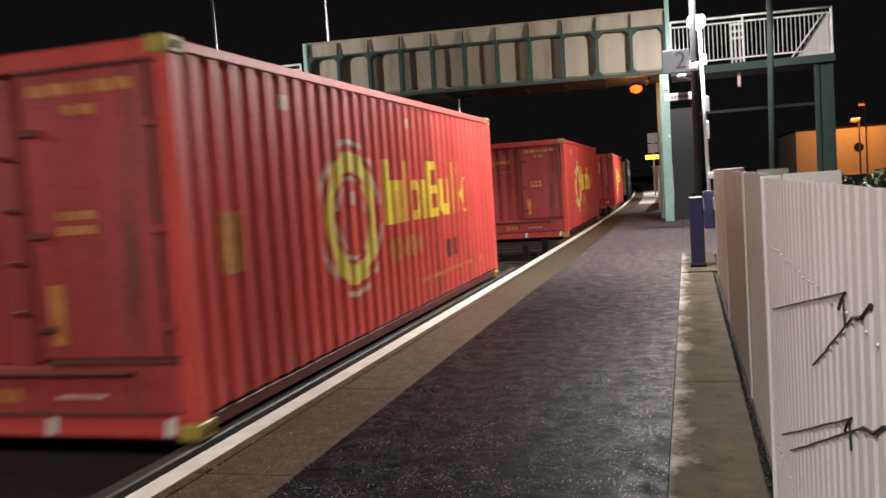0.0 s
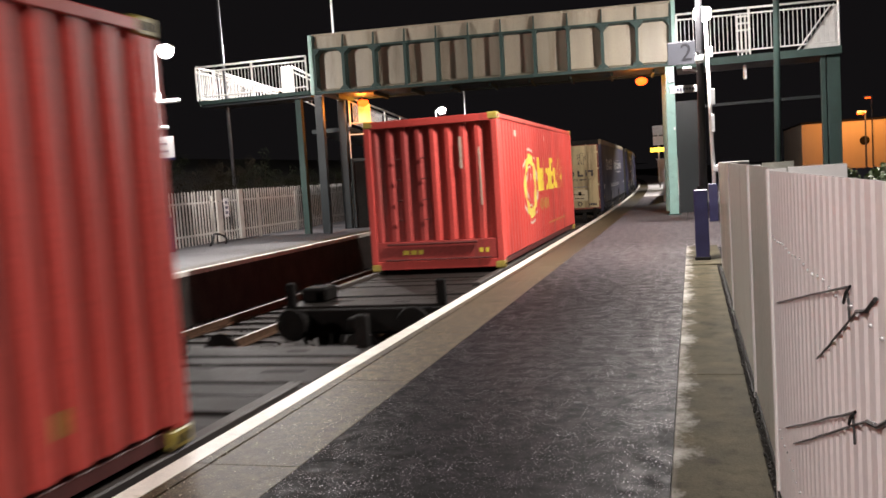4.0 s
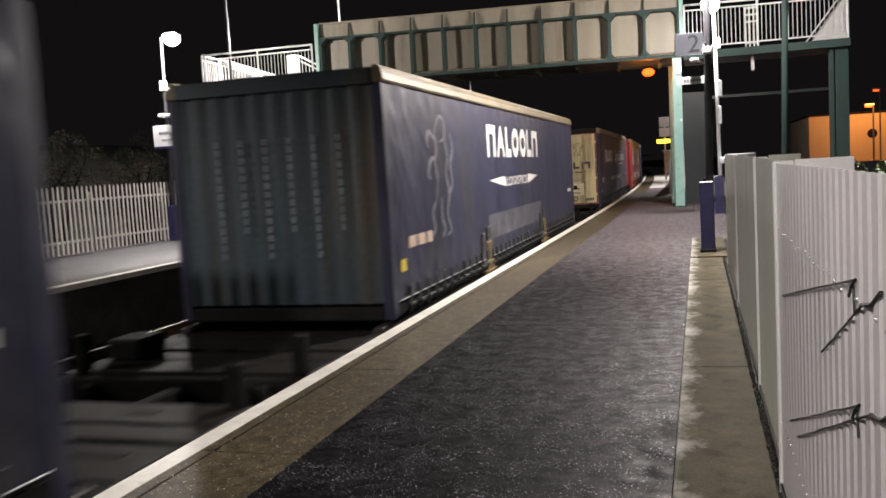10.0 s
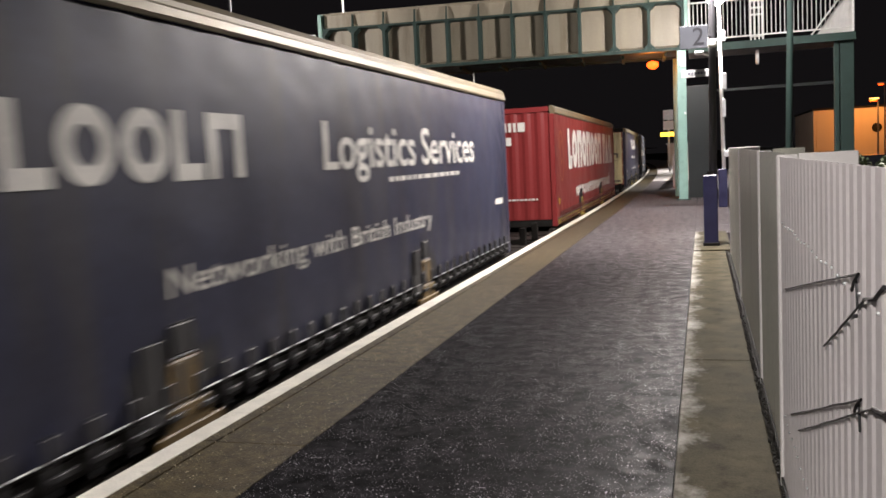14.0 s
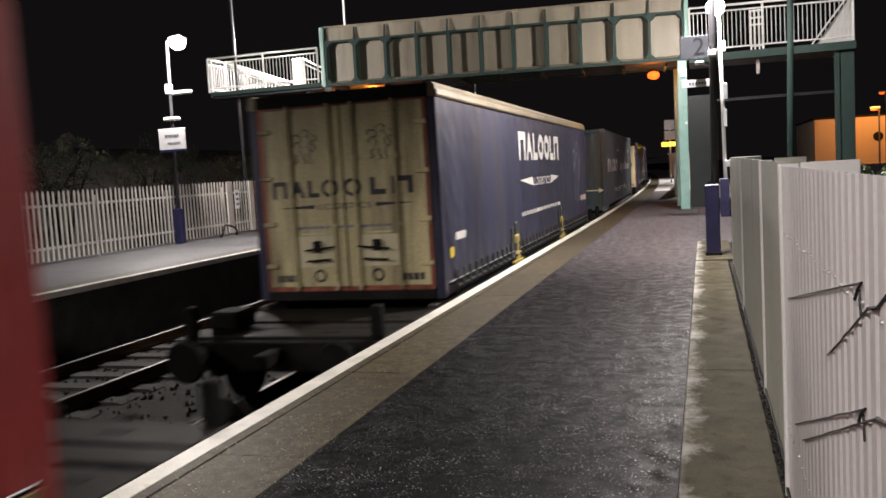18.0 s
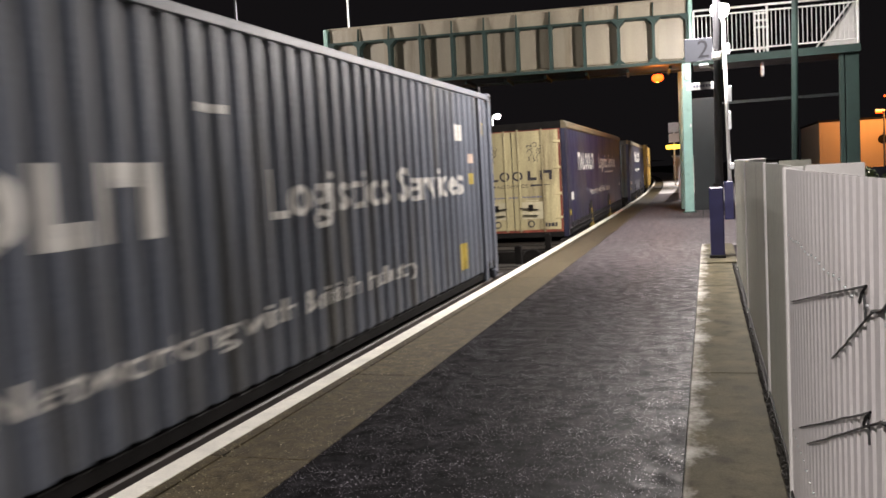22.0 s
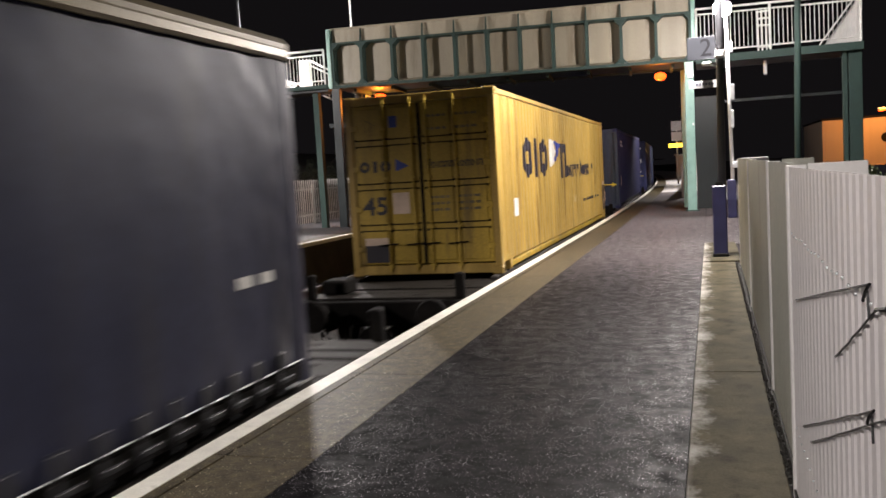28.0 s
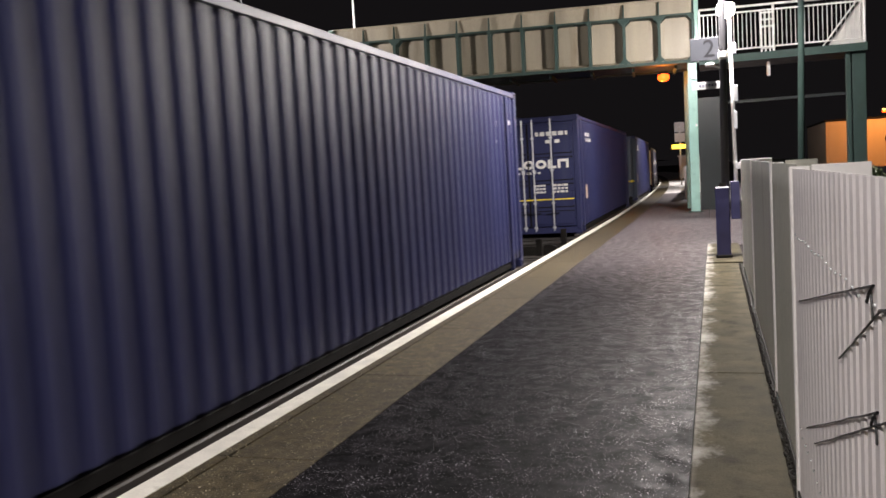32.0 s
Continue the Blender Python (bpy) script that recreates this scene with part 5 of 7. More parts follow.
def parked_car():
    t = thing("parked_car", pose(7.4, 42, -0.55, 0, 0, 60), "dark parked car seen over the shrubs", "car")
    bm = bmesh.new()
    prism(bm, [(-2.1, 0.3), (-2.15, 0.7), (-1.9, 0.92), (-1.2, 1.0), (-0.6, 1.42), (0.7, 1.46), (1.3, 1.05), (2.0, 0.9), (2.15, 0.6), (2.1, 0.3)], 1, -0.85, 0.85)
    bmesh.ops.bevel(bm, geom=bm.edges[:], offset=0.05, segments=2, affect="EDGES")
    part("body", bm, "car", t)
    for s in (-0.856, 0.836):
        bm = bmesh.new()
        prism(bm, [(-1.0, 1.02), (-0.55, 1.36), (0.62, 1.40), (1.05, 1.06)], 1, s, s + 0.02)
        part("side_window", bm, "car_glass", t)
    for x in (-1.3, 1.3):
        for y in (-0.87, 0.69):
            w = part("wheel", T((x, y, 0.31), (x, y + 0.18, 0.31), 0.31, None, 16), "rubber", t)
            part("rim", T((x, y - 0.005, 0.31), (x, y + 0.185, 0.31), 0.18, None, 12), "galvan", w)
    for y in (-0.7, 0.45):
        part("tail_light", B(-2.18, -2.14, y, y + 0.25, 0.68, 0.8), "red_lens", t, "lit red tail lamp")


parked_car()


# ---------------------------------------------------------------- far end of the near platform
def far_end():
    y = 62.0
    t = thing("platform_sign_post", pose(-2.15, y, 0), "post with white boards and a lit yellow display", "sign post")
    part("shaft", T((0, 0, 0), (0, 0, 4.3), 0.06, 0.05, 8), "white", t)
    part("sign_board", B(-0.35, 0.33, -0.05, 0.0, 3.62, 4.28), "galvan", t, "grey board")
    part("sign_board", B(-0.35, 0.33, -0.05, 0.0, 2.95, 3.55), "sign_white", t, "white board")
    part("display_panel", B(-0.55, 0.55, -0.08, 0.02, 2.5, 2.78), "yellow_lens", t, "lit yellow display")
    s = thing("platform_shelter", pose(-3.0, 84, 0), "small white shelter at the platform end", "shelter")
    for x in (0, 1.0, 2.0):
        part("wall_panel", B(x + 0.03, x + 0.95, 0, 0.06, 0.1, 2.1), "white", s)
    part("side_panel", B(-0.06, 0.0, 0, 1.5, 0.1, 2.1), "white", s)
    part("roof", B(-0.2, 3.2, -0.3, 1.8, 2.11, 2.2), "galvan", s)
    f = thing("end_railing", pose(-4.0, 110, 0), "white railing at the far platform end", "railing")
    for i in range(14):
        part("upright", B(0.3 * i, 0.3 * i + 0.06, 0, 0.04, 0, 1.3), "white", f)
    part("top_rail", B(0, 4.0, -0.01, 0.05, 1.25, 1.32), "white", f)
    b = thing("backdrop_building", pose(-1.2, 66, 0), "pale low wall beside the far platform", "wall")
    part("wall_panel", B(0, 0.2, -28, 12, 0, 1.35), "fence", b)


far_end()


# ---------------------------------------------------------------- train: shared shapes
W2 = 1.22      # half width of a load unit: standard boxes first, wider bodies below
RIB = 0.272    # pitch of the side corrugation


def rib(y, pitch=RIB, depth=0.036):
    u = (y / pitch) % 1.0
    if u < 0.26:
        return 0.0
    if u < 0.50:
        return -depth * (u - 0.26) / 0.24
    if u < 0.76:
        return -depth
    return -depth * (1.0 - u) / 0.24


def rib_cuts(a, b, pitch=RIB):
    ys = [a]
    i = math.floor(a / pitch)
    while i * pitch < b:
        for c in (0.0, 0.26, 0.50, 0.76):
            y = (i + c) * pitch
            if a + 1e-4 < y < b - 1e-4:
                ys.append(y)
        i += 1
    return ys + [b]


def rib_side(a, b, z0, z1, side, pitch=RIB, depth=0.036, inset=0.012):
    """A corrugated side sheet with thickness, side = 1 (platform side) or -1."""
    bm = bmesh.new()
    rows = []
    for y in rib_cuts(a, b, pitch):
        x = side * (W2 - inset + rib(y, pitch, depth))
        k = side * (W2 - inset - depth - 0.02)
        rows.append([(x, y, z0), (x, y, z1), (k, y, z1), (k, y, z0)])
    return sweep(bm, rows, closed=True)


def rib_end(x0, x1, z0, z1, y, out, pitch=0.21, depth=0.04):
    bm = bmesh.new()
    rows = []
    for x in rib_cuts(x0, x1, pitch):
        d = y + out * rib(x, pitch, depth)
        k = y - out * (depth + 0.03)
        rows.append([(x, d, z0), (x, d, z1), (x, k, z1), (x, k, z0)])
    return sweep(bm, rows, closed=True)


def on_ribs(bm, side=1, pitch=RIB, depth=0.036, inset=0.012, lift=0.003):
    """Lays flat painted shapes over the corrugation of the platform side."""
    us = [v.co.x for v in bm.verts]
    for y in rib_cuts(min(us), max(us), pitch)[1:-1]:
        bmesh.ops.bisect_plane(bm, geom=bm.verts[:] + bm.edges[:] + bm.faces[:], plane_co=(y, 0, 0), plane_no=(1, 0, 0))
    return place_marks(bm, lambda u, v: (side * (W2 - inset + rib(u, pitch, depth) + lift), u, v))


def on_side(bm, x):
    return place_marks(bm, lambda u, v: (x, u, v))


def on_end(bm, y=-0.004):
    return place_marks(bm, lambda u, v: (u, y, v))


def castings(t, L, H, mat, ys=None):
    first = None
    for y in (ys or (0.0, L - 0.178)):
        for x in (-W2, W2 - 0.162):
            for z in (0.0, H - 0.118):
                if first is None:
                    bm = B(-0.004, 0.166, -0.004, 0.182, -0.002, 0.12, bevel=0.012)
                    first = part("corner_casting", bm, mat, t)
                    first.matrix_basis = pose(x, y, z)
                    ob = first
                else:
                    ob = twin(first, t, pose(x, y, z))
    hole = None
    for y in (ys or (0.0, L - 0.178)):
        for z in (0.03, H - 0.088):
            m = pose(W2 + 0.005, y + 0.05, z)
            if hole is None:
                hole = part("casting_slot", B(-0.004, 0.0015, 0, 0.08, 0, 0.055, bevel=0.0), "dark_frame", t)
                hole.matrix_basis = m
            else:
                twin(hole, t, m)


def steel_frame(t, L, H, mat, mid_posts=True, end_mat=None):
    """Corner posts, rails, roof and floor of a corrugated unit."""
    low_mat = {"red": "red_dark", "yellow": "yellow_door"}.get(mat, "dark_frame")
    inset = 0.012 if mat == "yellow" else 0.045
    for x0, x1 in ((-W2, -W2 + 0.12), (W2 - 0.12, W2)):
        for y0, y1 in ((0.0, 0.15), (L - 0.15, L)):
            part("corner_post", B(x0, x1, y0, y1, 0.12, H - 0.12, bevel=0.012), (end_mat or mat) if y0 < 1 else mat, t)
        part("top_rail", B(x0 if x0 > 0 else x0, x1, 0.18, L - 0.18, H - 0.10, H - 0.02, bevel=0.008), mat, t)
        a = 0.72 if mid_posts else 0.18
        part("bottom_rail", B(x0 + (inset if x0 < 0 else 0.0), x1 - (0.0 if x0 < 0 else inset), a, L - a, 0.03, 0.125, bevel=0.008), low_mat, t)
        if mid_posts:
            for y in (0.60, L - 0.72):
                part("mid_post", B(x0, x1, y, y + 0.12, 0.0, H - 0.1, bevel=0.01), mat, t)
            for y0, y1 in ((0.152, 0.598), (L - 0.598, L - 0.152)):
                part("bottom_rail", B(x0 + 0.02, x1 - 0.02, y0, y1, 0.16, 0.26, bevel=0.008), low_mat, t)
    part("floor", B(-W2 + 0.13, W2 - 0.13, 0.2, L - 0.2, 0.02, 0.15), "dark_frame", t)
    bm = bmesh.new()
    rows = []
    for y in rib_cuts(0.15, L - 0.15, 0.4):
        z = H - 0.03 + rib(y, 0.4, 0.02)
        rows.append([(-W2 + 0.121, y, z), (W2 - 0.121, y, z), (W2 - 0.121, y, z - 0.03), (-W2 + 0.121, y, z - 0.03)])
    sweep(bm, rows, closed=True)
    part("roof", bm, mat, t)
    part("end_header", B(-W2 + 0.121, W2 - 0.121, 0.0, 0.10, H - 0.14, H - 0.01, bevel=0.008), end_mat or mat, t)
    part("end_sill", B(-W2 + 0.121, W2 - 0.121, 0.0, 0.10, 0.02, 0.17, bevel=0.008), end_mat or mat, t)
    part("end_header", B(-W2 + 0.121, W2 - 0.121, L - 0.10, L, H - 0.14, H - 0.01, bevel=0.008), mat, t)
    part("end_sill", B(-W2 + 0.121, W2 - 0.121, L - 0.10, L, 0.02, 0.17, bevel=0.008), mat, t)


def steel_sides(t, L, H, mat, pitch=RIB):
    z0, z1 = 0.157, H - 0.102
    for s in (1, -1):
        part("side_panel", rib_side(0.152, L - 0.152, z0, z1, s, pitch), mat, t)
    part("rear_panel", rib_end(-(W2 - 0.122), W2 - 0.122, 0.172, H - 0.142, L - 0.03, 1), mat, t)


# ---------------------------------------------------------------- red bulk container
def red_container(plain_end=False, tags=True):
    L, H = 9.45, 2.68
    t = thing("bulk_container", None, "red corrugated bulk container with a yellow ring logo", "container", "containers on the train")
    steel_frame(t, L, H, "red", mid_posts=False)
    steel_sides(t, L, H, "red", 0.272)
    castings(t, L, H, "pocket")
    # the end that faces the platform viewer: ribbed left half, hatch door on the right half
    part("end_panel", rib_end(-(W2 - 0.122), -0.03, 0.52, H - 0.142, 0.03, -1, 0.27, 0.05), "red_grimy", t)
    if plain_end:
        part("end_panel", rib_end(-0.02, W2 - 0.122, 0.52, H - 0.142, 0.03, -1, 0.27, 0.05), "red", t)
    else:
        d = part("hatch_door", B(0.0, W2 - 0.123, 0.015, 0.075, 0.56, 2.52, bevel=0.012), "red_grimy", t, "red hatch door with dark seals")
        for a in (B(-0.028, -0.001, 0.005, 0.07, 0.56, 2.52), B(0.0, 1.12, 0.002, 0.05, 2.525, 2.545)):
            part("seal", a, "red_dark", d)
        part("seal", B(0.05, 1.12, 0.0, 0.06, 0.52, 0.556, bevel=0.006), "red_dark", d)
        part("lock_rod", T((1.03, -0.012, 0.58), (1.03, -0.012, 2.50), 0.022, None, 8), "red_dark", d)
        for z in (0.75, 1.4, 2.1):
            part("hinge", B(0.02, 0.16, -0.012, 0.014, z, z + 0.05, bevel=0.006), "red_dark", d)
            part("rod_guide", B(0.98, 1.08, -0.03, 0.012, z, z + 0.06, bevel=0.006), "red_grimy", d)
    part("chute_panel", B(-(W2 - 0.123), W2 - 0.123, 0.012, 0.07, 0.175, 0.515, bevel=0.01), "red_grimy", t, "red discharge panel")
    part("chute_bar", T((-0.9, -0.02, 0.47), (0.75, -0.02, 0.47), 0.02, None, 8), "red_dark", t)
    part("chute_bar", T((-0.95, -0.015, 0.19), (1.0, -0.015, 0.19), 0.016, None, 8), "red_dark", t)
    for x in (-0.72, -0.25):
        for z in (0.9, 1.25, 1.62, 1.98):
            part("ladder_rung", T((x + 0.06, 0.006, z), (x + 0.16, 0.006, z), 0.012, None, 6), "red_dark", t)
    if plain_end:
        bm = bmesh.new()
        bars(bm, -0.62, -0.25, 0.28, 0.36, 3, 6)
        bars(bm, 0.78, 0.95, 0.28, 0.36, 2, 4)
        part("yellow_marks", on_end(bm, 0.0095), "yellow_mark", t)
        bm = bmesh.new()
        rect(bm, 0.52, 0.57, 1.75, 2.3)
        rect(bm, 0.86, 0.89, 1.1, 2.1)
        part("pale_marks", on_end(bm, 0.024), "pale_mark", t)
    else:
        # painted marks of the end
        bm = bmesh.new()
        rect(bm, 0.12, 0.23, 0.66, 1.08)
        bars(bm, 0.1, 0.92, 2.36, 2.44, 6, 2)
        bars(bm, 0.36, 0.62, 2.22, 2.29, 2, 3)
        part("yellow_marks", on_end(bm, 0.0125), "faded_mark", d)
        bm = bmesh.new()
        bars(bm, 0.25, 0.55, 1.52, 1.58, 3, 4)
        bars(bm, 0.25, 0.55, 1.42, 1.48, 3, 5)
        part("pale_marks", on_end(bm, 0.0125), "faded_mark", d)
        bm = bmesh.new()
        annulus(bm, -0.83, 2.14, 0.09, 0.09, 0.03)
        bars(bm, -0.68, -0.30, 2.10, 2.18, 4, 6)
        bars(bm, -0.85, -0.30, 1.86, 1.885, 8, 7)
        part("small_logo", on_end(bm, 0.024), "faded_mark", t, "small ring logo and bars")
        bm = bmesh.new()
        for x in (-1.0, 0.0, 0.95):
            flat(bm, [(x, 0.04), (x + 0.08, 0.03), (x + 0.09, 0.16), (x + 0.02, 0.16)])
        pieces("reflector_tag", bm, lambda g: on_end(g, -0.0045), "white_mark", t)
        bm = bmesh.new()
        bars(bm, 0.12, 0.5, 0.29, 0.315, 7, 8)
        part("pale_marks", on_end(bm, 0.0095), "pale_mark", t)
        bm = bmesh.new()
        bars(bm, -0.5, -0.2, 0.26, 0.36, 3, 9)
        part("yellow_marks", on_end(bm, 0.0095), "faded_mark", t)
    # ring and lettering shapes along the side
    cu, cv = 3.05, 1.33
    bm = bmesh.new()
    for k in range(8):
        a = 45 * k
        annulus(bm, cu, cv, 0.66, 0.66, 0.20, a, a + 45, 64)
    part("ring_logo", on_ribs(bm), "ring_mark", t, "yellow ring logo")
    bm = bmesh.new()
    for k in range(6):
        a = 60 * k
        annulus(bm, cu, cv, 0.80, 0.78, 0.055, a + 8, a + 52, 64)
        annulus(bm, cu, cv, 0.42, 0.42, 0.045, a + 5, a + 48, 48)
    rect(bm, cu - 0.06, cu + 0.12, cv + 0.13, cv + 0.26)
    part("ring_outline_print", on_ribs(bm), "pale_mark", t, "pale ring outline")
    for kinds, a, b in (("bsbxi", 3.98, 5.55), ("dubk", 5.67, 7.60)):
        glyphs(None, kinds, a, b, 1.20, 1.92, 0.16, 0.32, lambda g: part("brand_shape", on_ribs(g), "yellow_mark", t, "large yellow brand shape"))
    glyphs(None, "rwrwr", 4.05, 5.35, 0.78, 1.04, 0.15, 0.3, lambda g: part("brand_shape", on_ribs(g), "faded_mark", t, "faded yellow brand shape"))
    bm = bmesh.new()
    bars(bm, 5.15, 7.7, 0.42, 0.47, 14, 3)
    part("faded_writing", on_ribs(bm), "faded_mark", t, "faded yellow writing")
    bm = bmesh.new()
    rect(bm, 8.25, 8.4, 0.36, 0.5)
    if tags:
        rect(bm, 0.5, 0.62, 1.05, 1.5)
        rect(bm, 0.68, 0.8, 1.05, 1.5)
    part("yellow_marks", on_ribs(bm), "faded_mark", t)
    bm = bmesh.new()
    if tags:
        for k in range(3):
            rect(bm, 6.45 + 0.16 * k, 6.56 + 0.16 * k, 0.62, 0.86)
        part("dark_marks", on_ribs(bm), "red_dark", t)
    bm = bmesh.new()
    for u in (1.6, 4.9):
        rect(bm, u, u + 0.16, 2.3, 2.42)
    pieces("white_tag", bm, on_ribs, "pale_mark", t)
    return t, L


# ---------------------------------------------------------------- curtain-sided swap bodies
SHEET_FOOT, SHEET_TOP = 0.20, 2.545


def sheet_x(y, z, L, seed):
    """How far out a tarpaulin side stands: smooth in the middle, puckered towards its tensioned ends."""
    u = min(1.0, max(0.0, (z - SHEET_FOOT) / (SHEET_TOP - SHEET_FOOT)))
    out = 0.007 * noise.noise((y * 1.1, z * 0.6, seed)) * math.sin(math.pi * min(1, u * 1.05)) + 0.007 * noise.noise((y * 4.0, z * 1.2, seed + 5)) * (1 - u)
    near_end = max(0.0, 1 - min(max(0.0, y - 0.16) / 1.5, max(0.0, L - 0.16 - y) / 0.9)) ** 1.2
    pull = noise.noise((y * 2.6 + z * 2.4, z * 0.9 - y * 0.7, seed + 9))
    crease = 0.5 - abs(noise.noise((y * 4.2 + z * 3.6, z * 1.3 - y * 1.1, seed + 3)))
    tuck = 0.5 - abs(noise.noise((y * 9.0 - z * 6.5, z * 3.0 + y * 2.0, seed + 21)))
    out += 0.0045 * noise.noise((y * 3.4 + z * 3.0, z * 3.8 - y * 1.2, seed + 31)) + 0.002 * noise.noise((y * 8.0 + z * 7.0, z * 9.0 - y * 3.0, seed + 37))
    out += near_end * (0.010 * pull + 0.060 * max(0.0, crease - 0.12) ** 2 + 0.018 * max(0.0, tuck - 0.1))
    # scallops between the straps along the foot, and a slight sag under the roof rail
    out += 0.008 * max(0.0, 1 - u * 6) * math.sin(y * math.tau / 0.533) + 0.004 * max(0.0, u * 8 - 7) * math.sin(y * 11.0 + seed)
    return W2 - 0.012 + out


def curtain_sheet(L, side, seed):
    bm = bmesh.new()
    fine = [0.16 + 0.03 * i for i in range(70)]
    ys = fine + [fine[-1] + (L - 0.16 - 0.03 * 40 - fine[-1]) * i / 90 for i in range(1, 91)]
    ys += [ys[-1] + 0.03 * i for i in range(1, 41)]
    zs = [SHEET_FOOT + (SHEET_TOP - SHEET_FOOT) * k / 36 for k in range(37)]
    sweep(bm, [[(side * sheet_x(y, z, L, seed), y, z) for z in zs] for y in ys])
    sweep(bm, [[(side * (W2 - 0.06), y, SHEET_FOOT), (side * (W2 - 0.06), y, SHEET_TOP)] for y in ys[::6]])
    return bm


def on_sheet(bm, L, seed, lift=0.006):
    """Lays painted shapes on the billowing side, cut fine enough to follow it."""
    bm.normal_update()
    bmesh.ops.triangulate(bm, faces=bm.faces)
    us = [v.co.x for v in bm.verts]
    a, b = min(us), max(us)
    n = int((b - a) / 0.15)
    for i in range(1, n + 1):
        bmesh.ops.bisect_plane(bm, geom=bm.verts[:] + bm.edges[:] + bm.faces[:], plane_co=(a + (b - a) * i / (n + 1), 0, 0), plane_no=(1, 0, 0))
    vs = [v.co.y for v in bm.verts]
    a, b = min(vs), max(vs)
    n = int((b - a) / 0.12)
    for i in range(1, n + 1):
        bmesh.ops.bisect_plane(bm, geom=bm.verts[:] + bm.edges[:] + bm.faces[:], plane_co=(0, a + (b - a) * i / (n + 1), 0), plane_no=(0, 1, 0))
    return place_marks(bm, lambda u, v: (sheet_x(u, v, L, seed) + lift, u, v))


def stroke(bm, pts, w):
    """A painted brush line through a few points, tapered at both ends."""
    ends = [Vector((u, v)) for u, v in pts]
    pts = []
    for i in range(len(ends) - 1):
        p0, p1, p2, p3 = ends[max(i - 1, 0)], ends[i], ends[i + 1], ends[min(i + 2, len(ends) - 1)]
        for j in range(4):
            k = j / 4
            pts.append(0.5 * (2 * p1 + (p2 - p0) * k + (2 * p0 - 5 * p1 + 4 * p2 - p3) * k * k + (3 * p1 - p0 - 3 * p2 + p3) * k ** 3))
    pts.append(ends[-1])
    left, right = [], []
    for i, p in enumerate(pts):
        d = (pts[min(i + 1, len(pts) - 1)] - pts[max(i - 1, 0)]).normalized()
        k = w * (0.3 + 0.7 * math.sin(math.pi * min(1.0, max(0.0, i / (len(pts) - 1)))) ** 0.6)
        left.append((p.x - d.y * k, p.y + d.x * k))
        right.append((p.x + d.y * k, p.y - d.x * k))
    for i in range(len(pts) - 1):
        flat(bm, [left[i], left[i + 1], right[i + 1], right[i]])


def lion(bm, cu, cv, s):
    """A faint curled crest in plain brush lines: a rearing shape with four limbs and a plume."""
    lines = (((-0.05, 0.62), (0.10, 0.70), (0.24, 0.60), (0.20, 0.46), (0.04, 0.42)),
             ((-0.05, 0.62), (-0.16, 0.50), (-0.10, 0.36), (-0.18, 0.18), (-0.10, -0.02), (-0.22, -0.22)),
             ((0.20, 0.46), (0.30, 0.26), (0.22, 0.06), (0.30, -0.16), (0.20, -0.36), (0.30, -0.56), (0.16, -0.62)),
             ((-0.16, 0.44), (-0.34, 0.52), (-0.46, 0.42), (-0.40, 0.34)),
             ((-0.14, 0.24), (-0.32, 0.22), (-0.44, 0.08), (-0.36, 0.02)),
             ((-0.22, -0.22), (-0.36, -0.34), (-0.28, -0.50), (-0.42, -0.58)),
             ((0.02, -0.18), (-0.02, -0.40), (0.08, -0.54), (-0.06, -0.62)),
             ((0.30, -0.16), (0.46, -0.04), (0.40, 0.18), (0.54, 0.34), (0.44, 0.52)))
    for k, line in enumerate(lines):
        stroke(bm, [(cu + s * u, cv + s * v) for u, v in line], (0.024 if k < 3 else 0.030) * s)


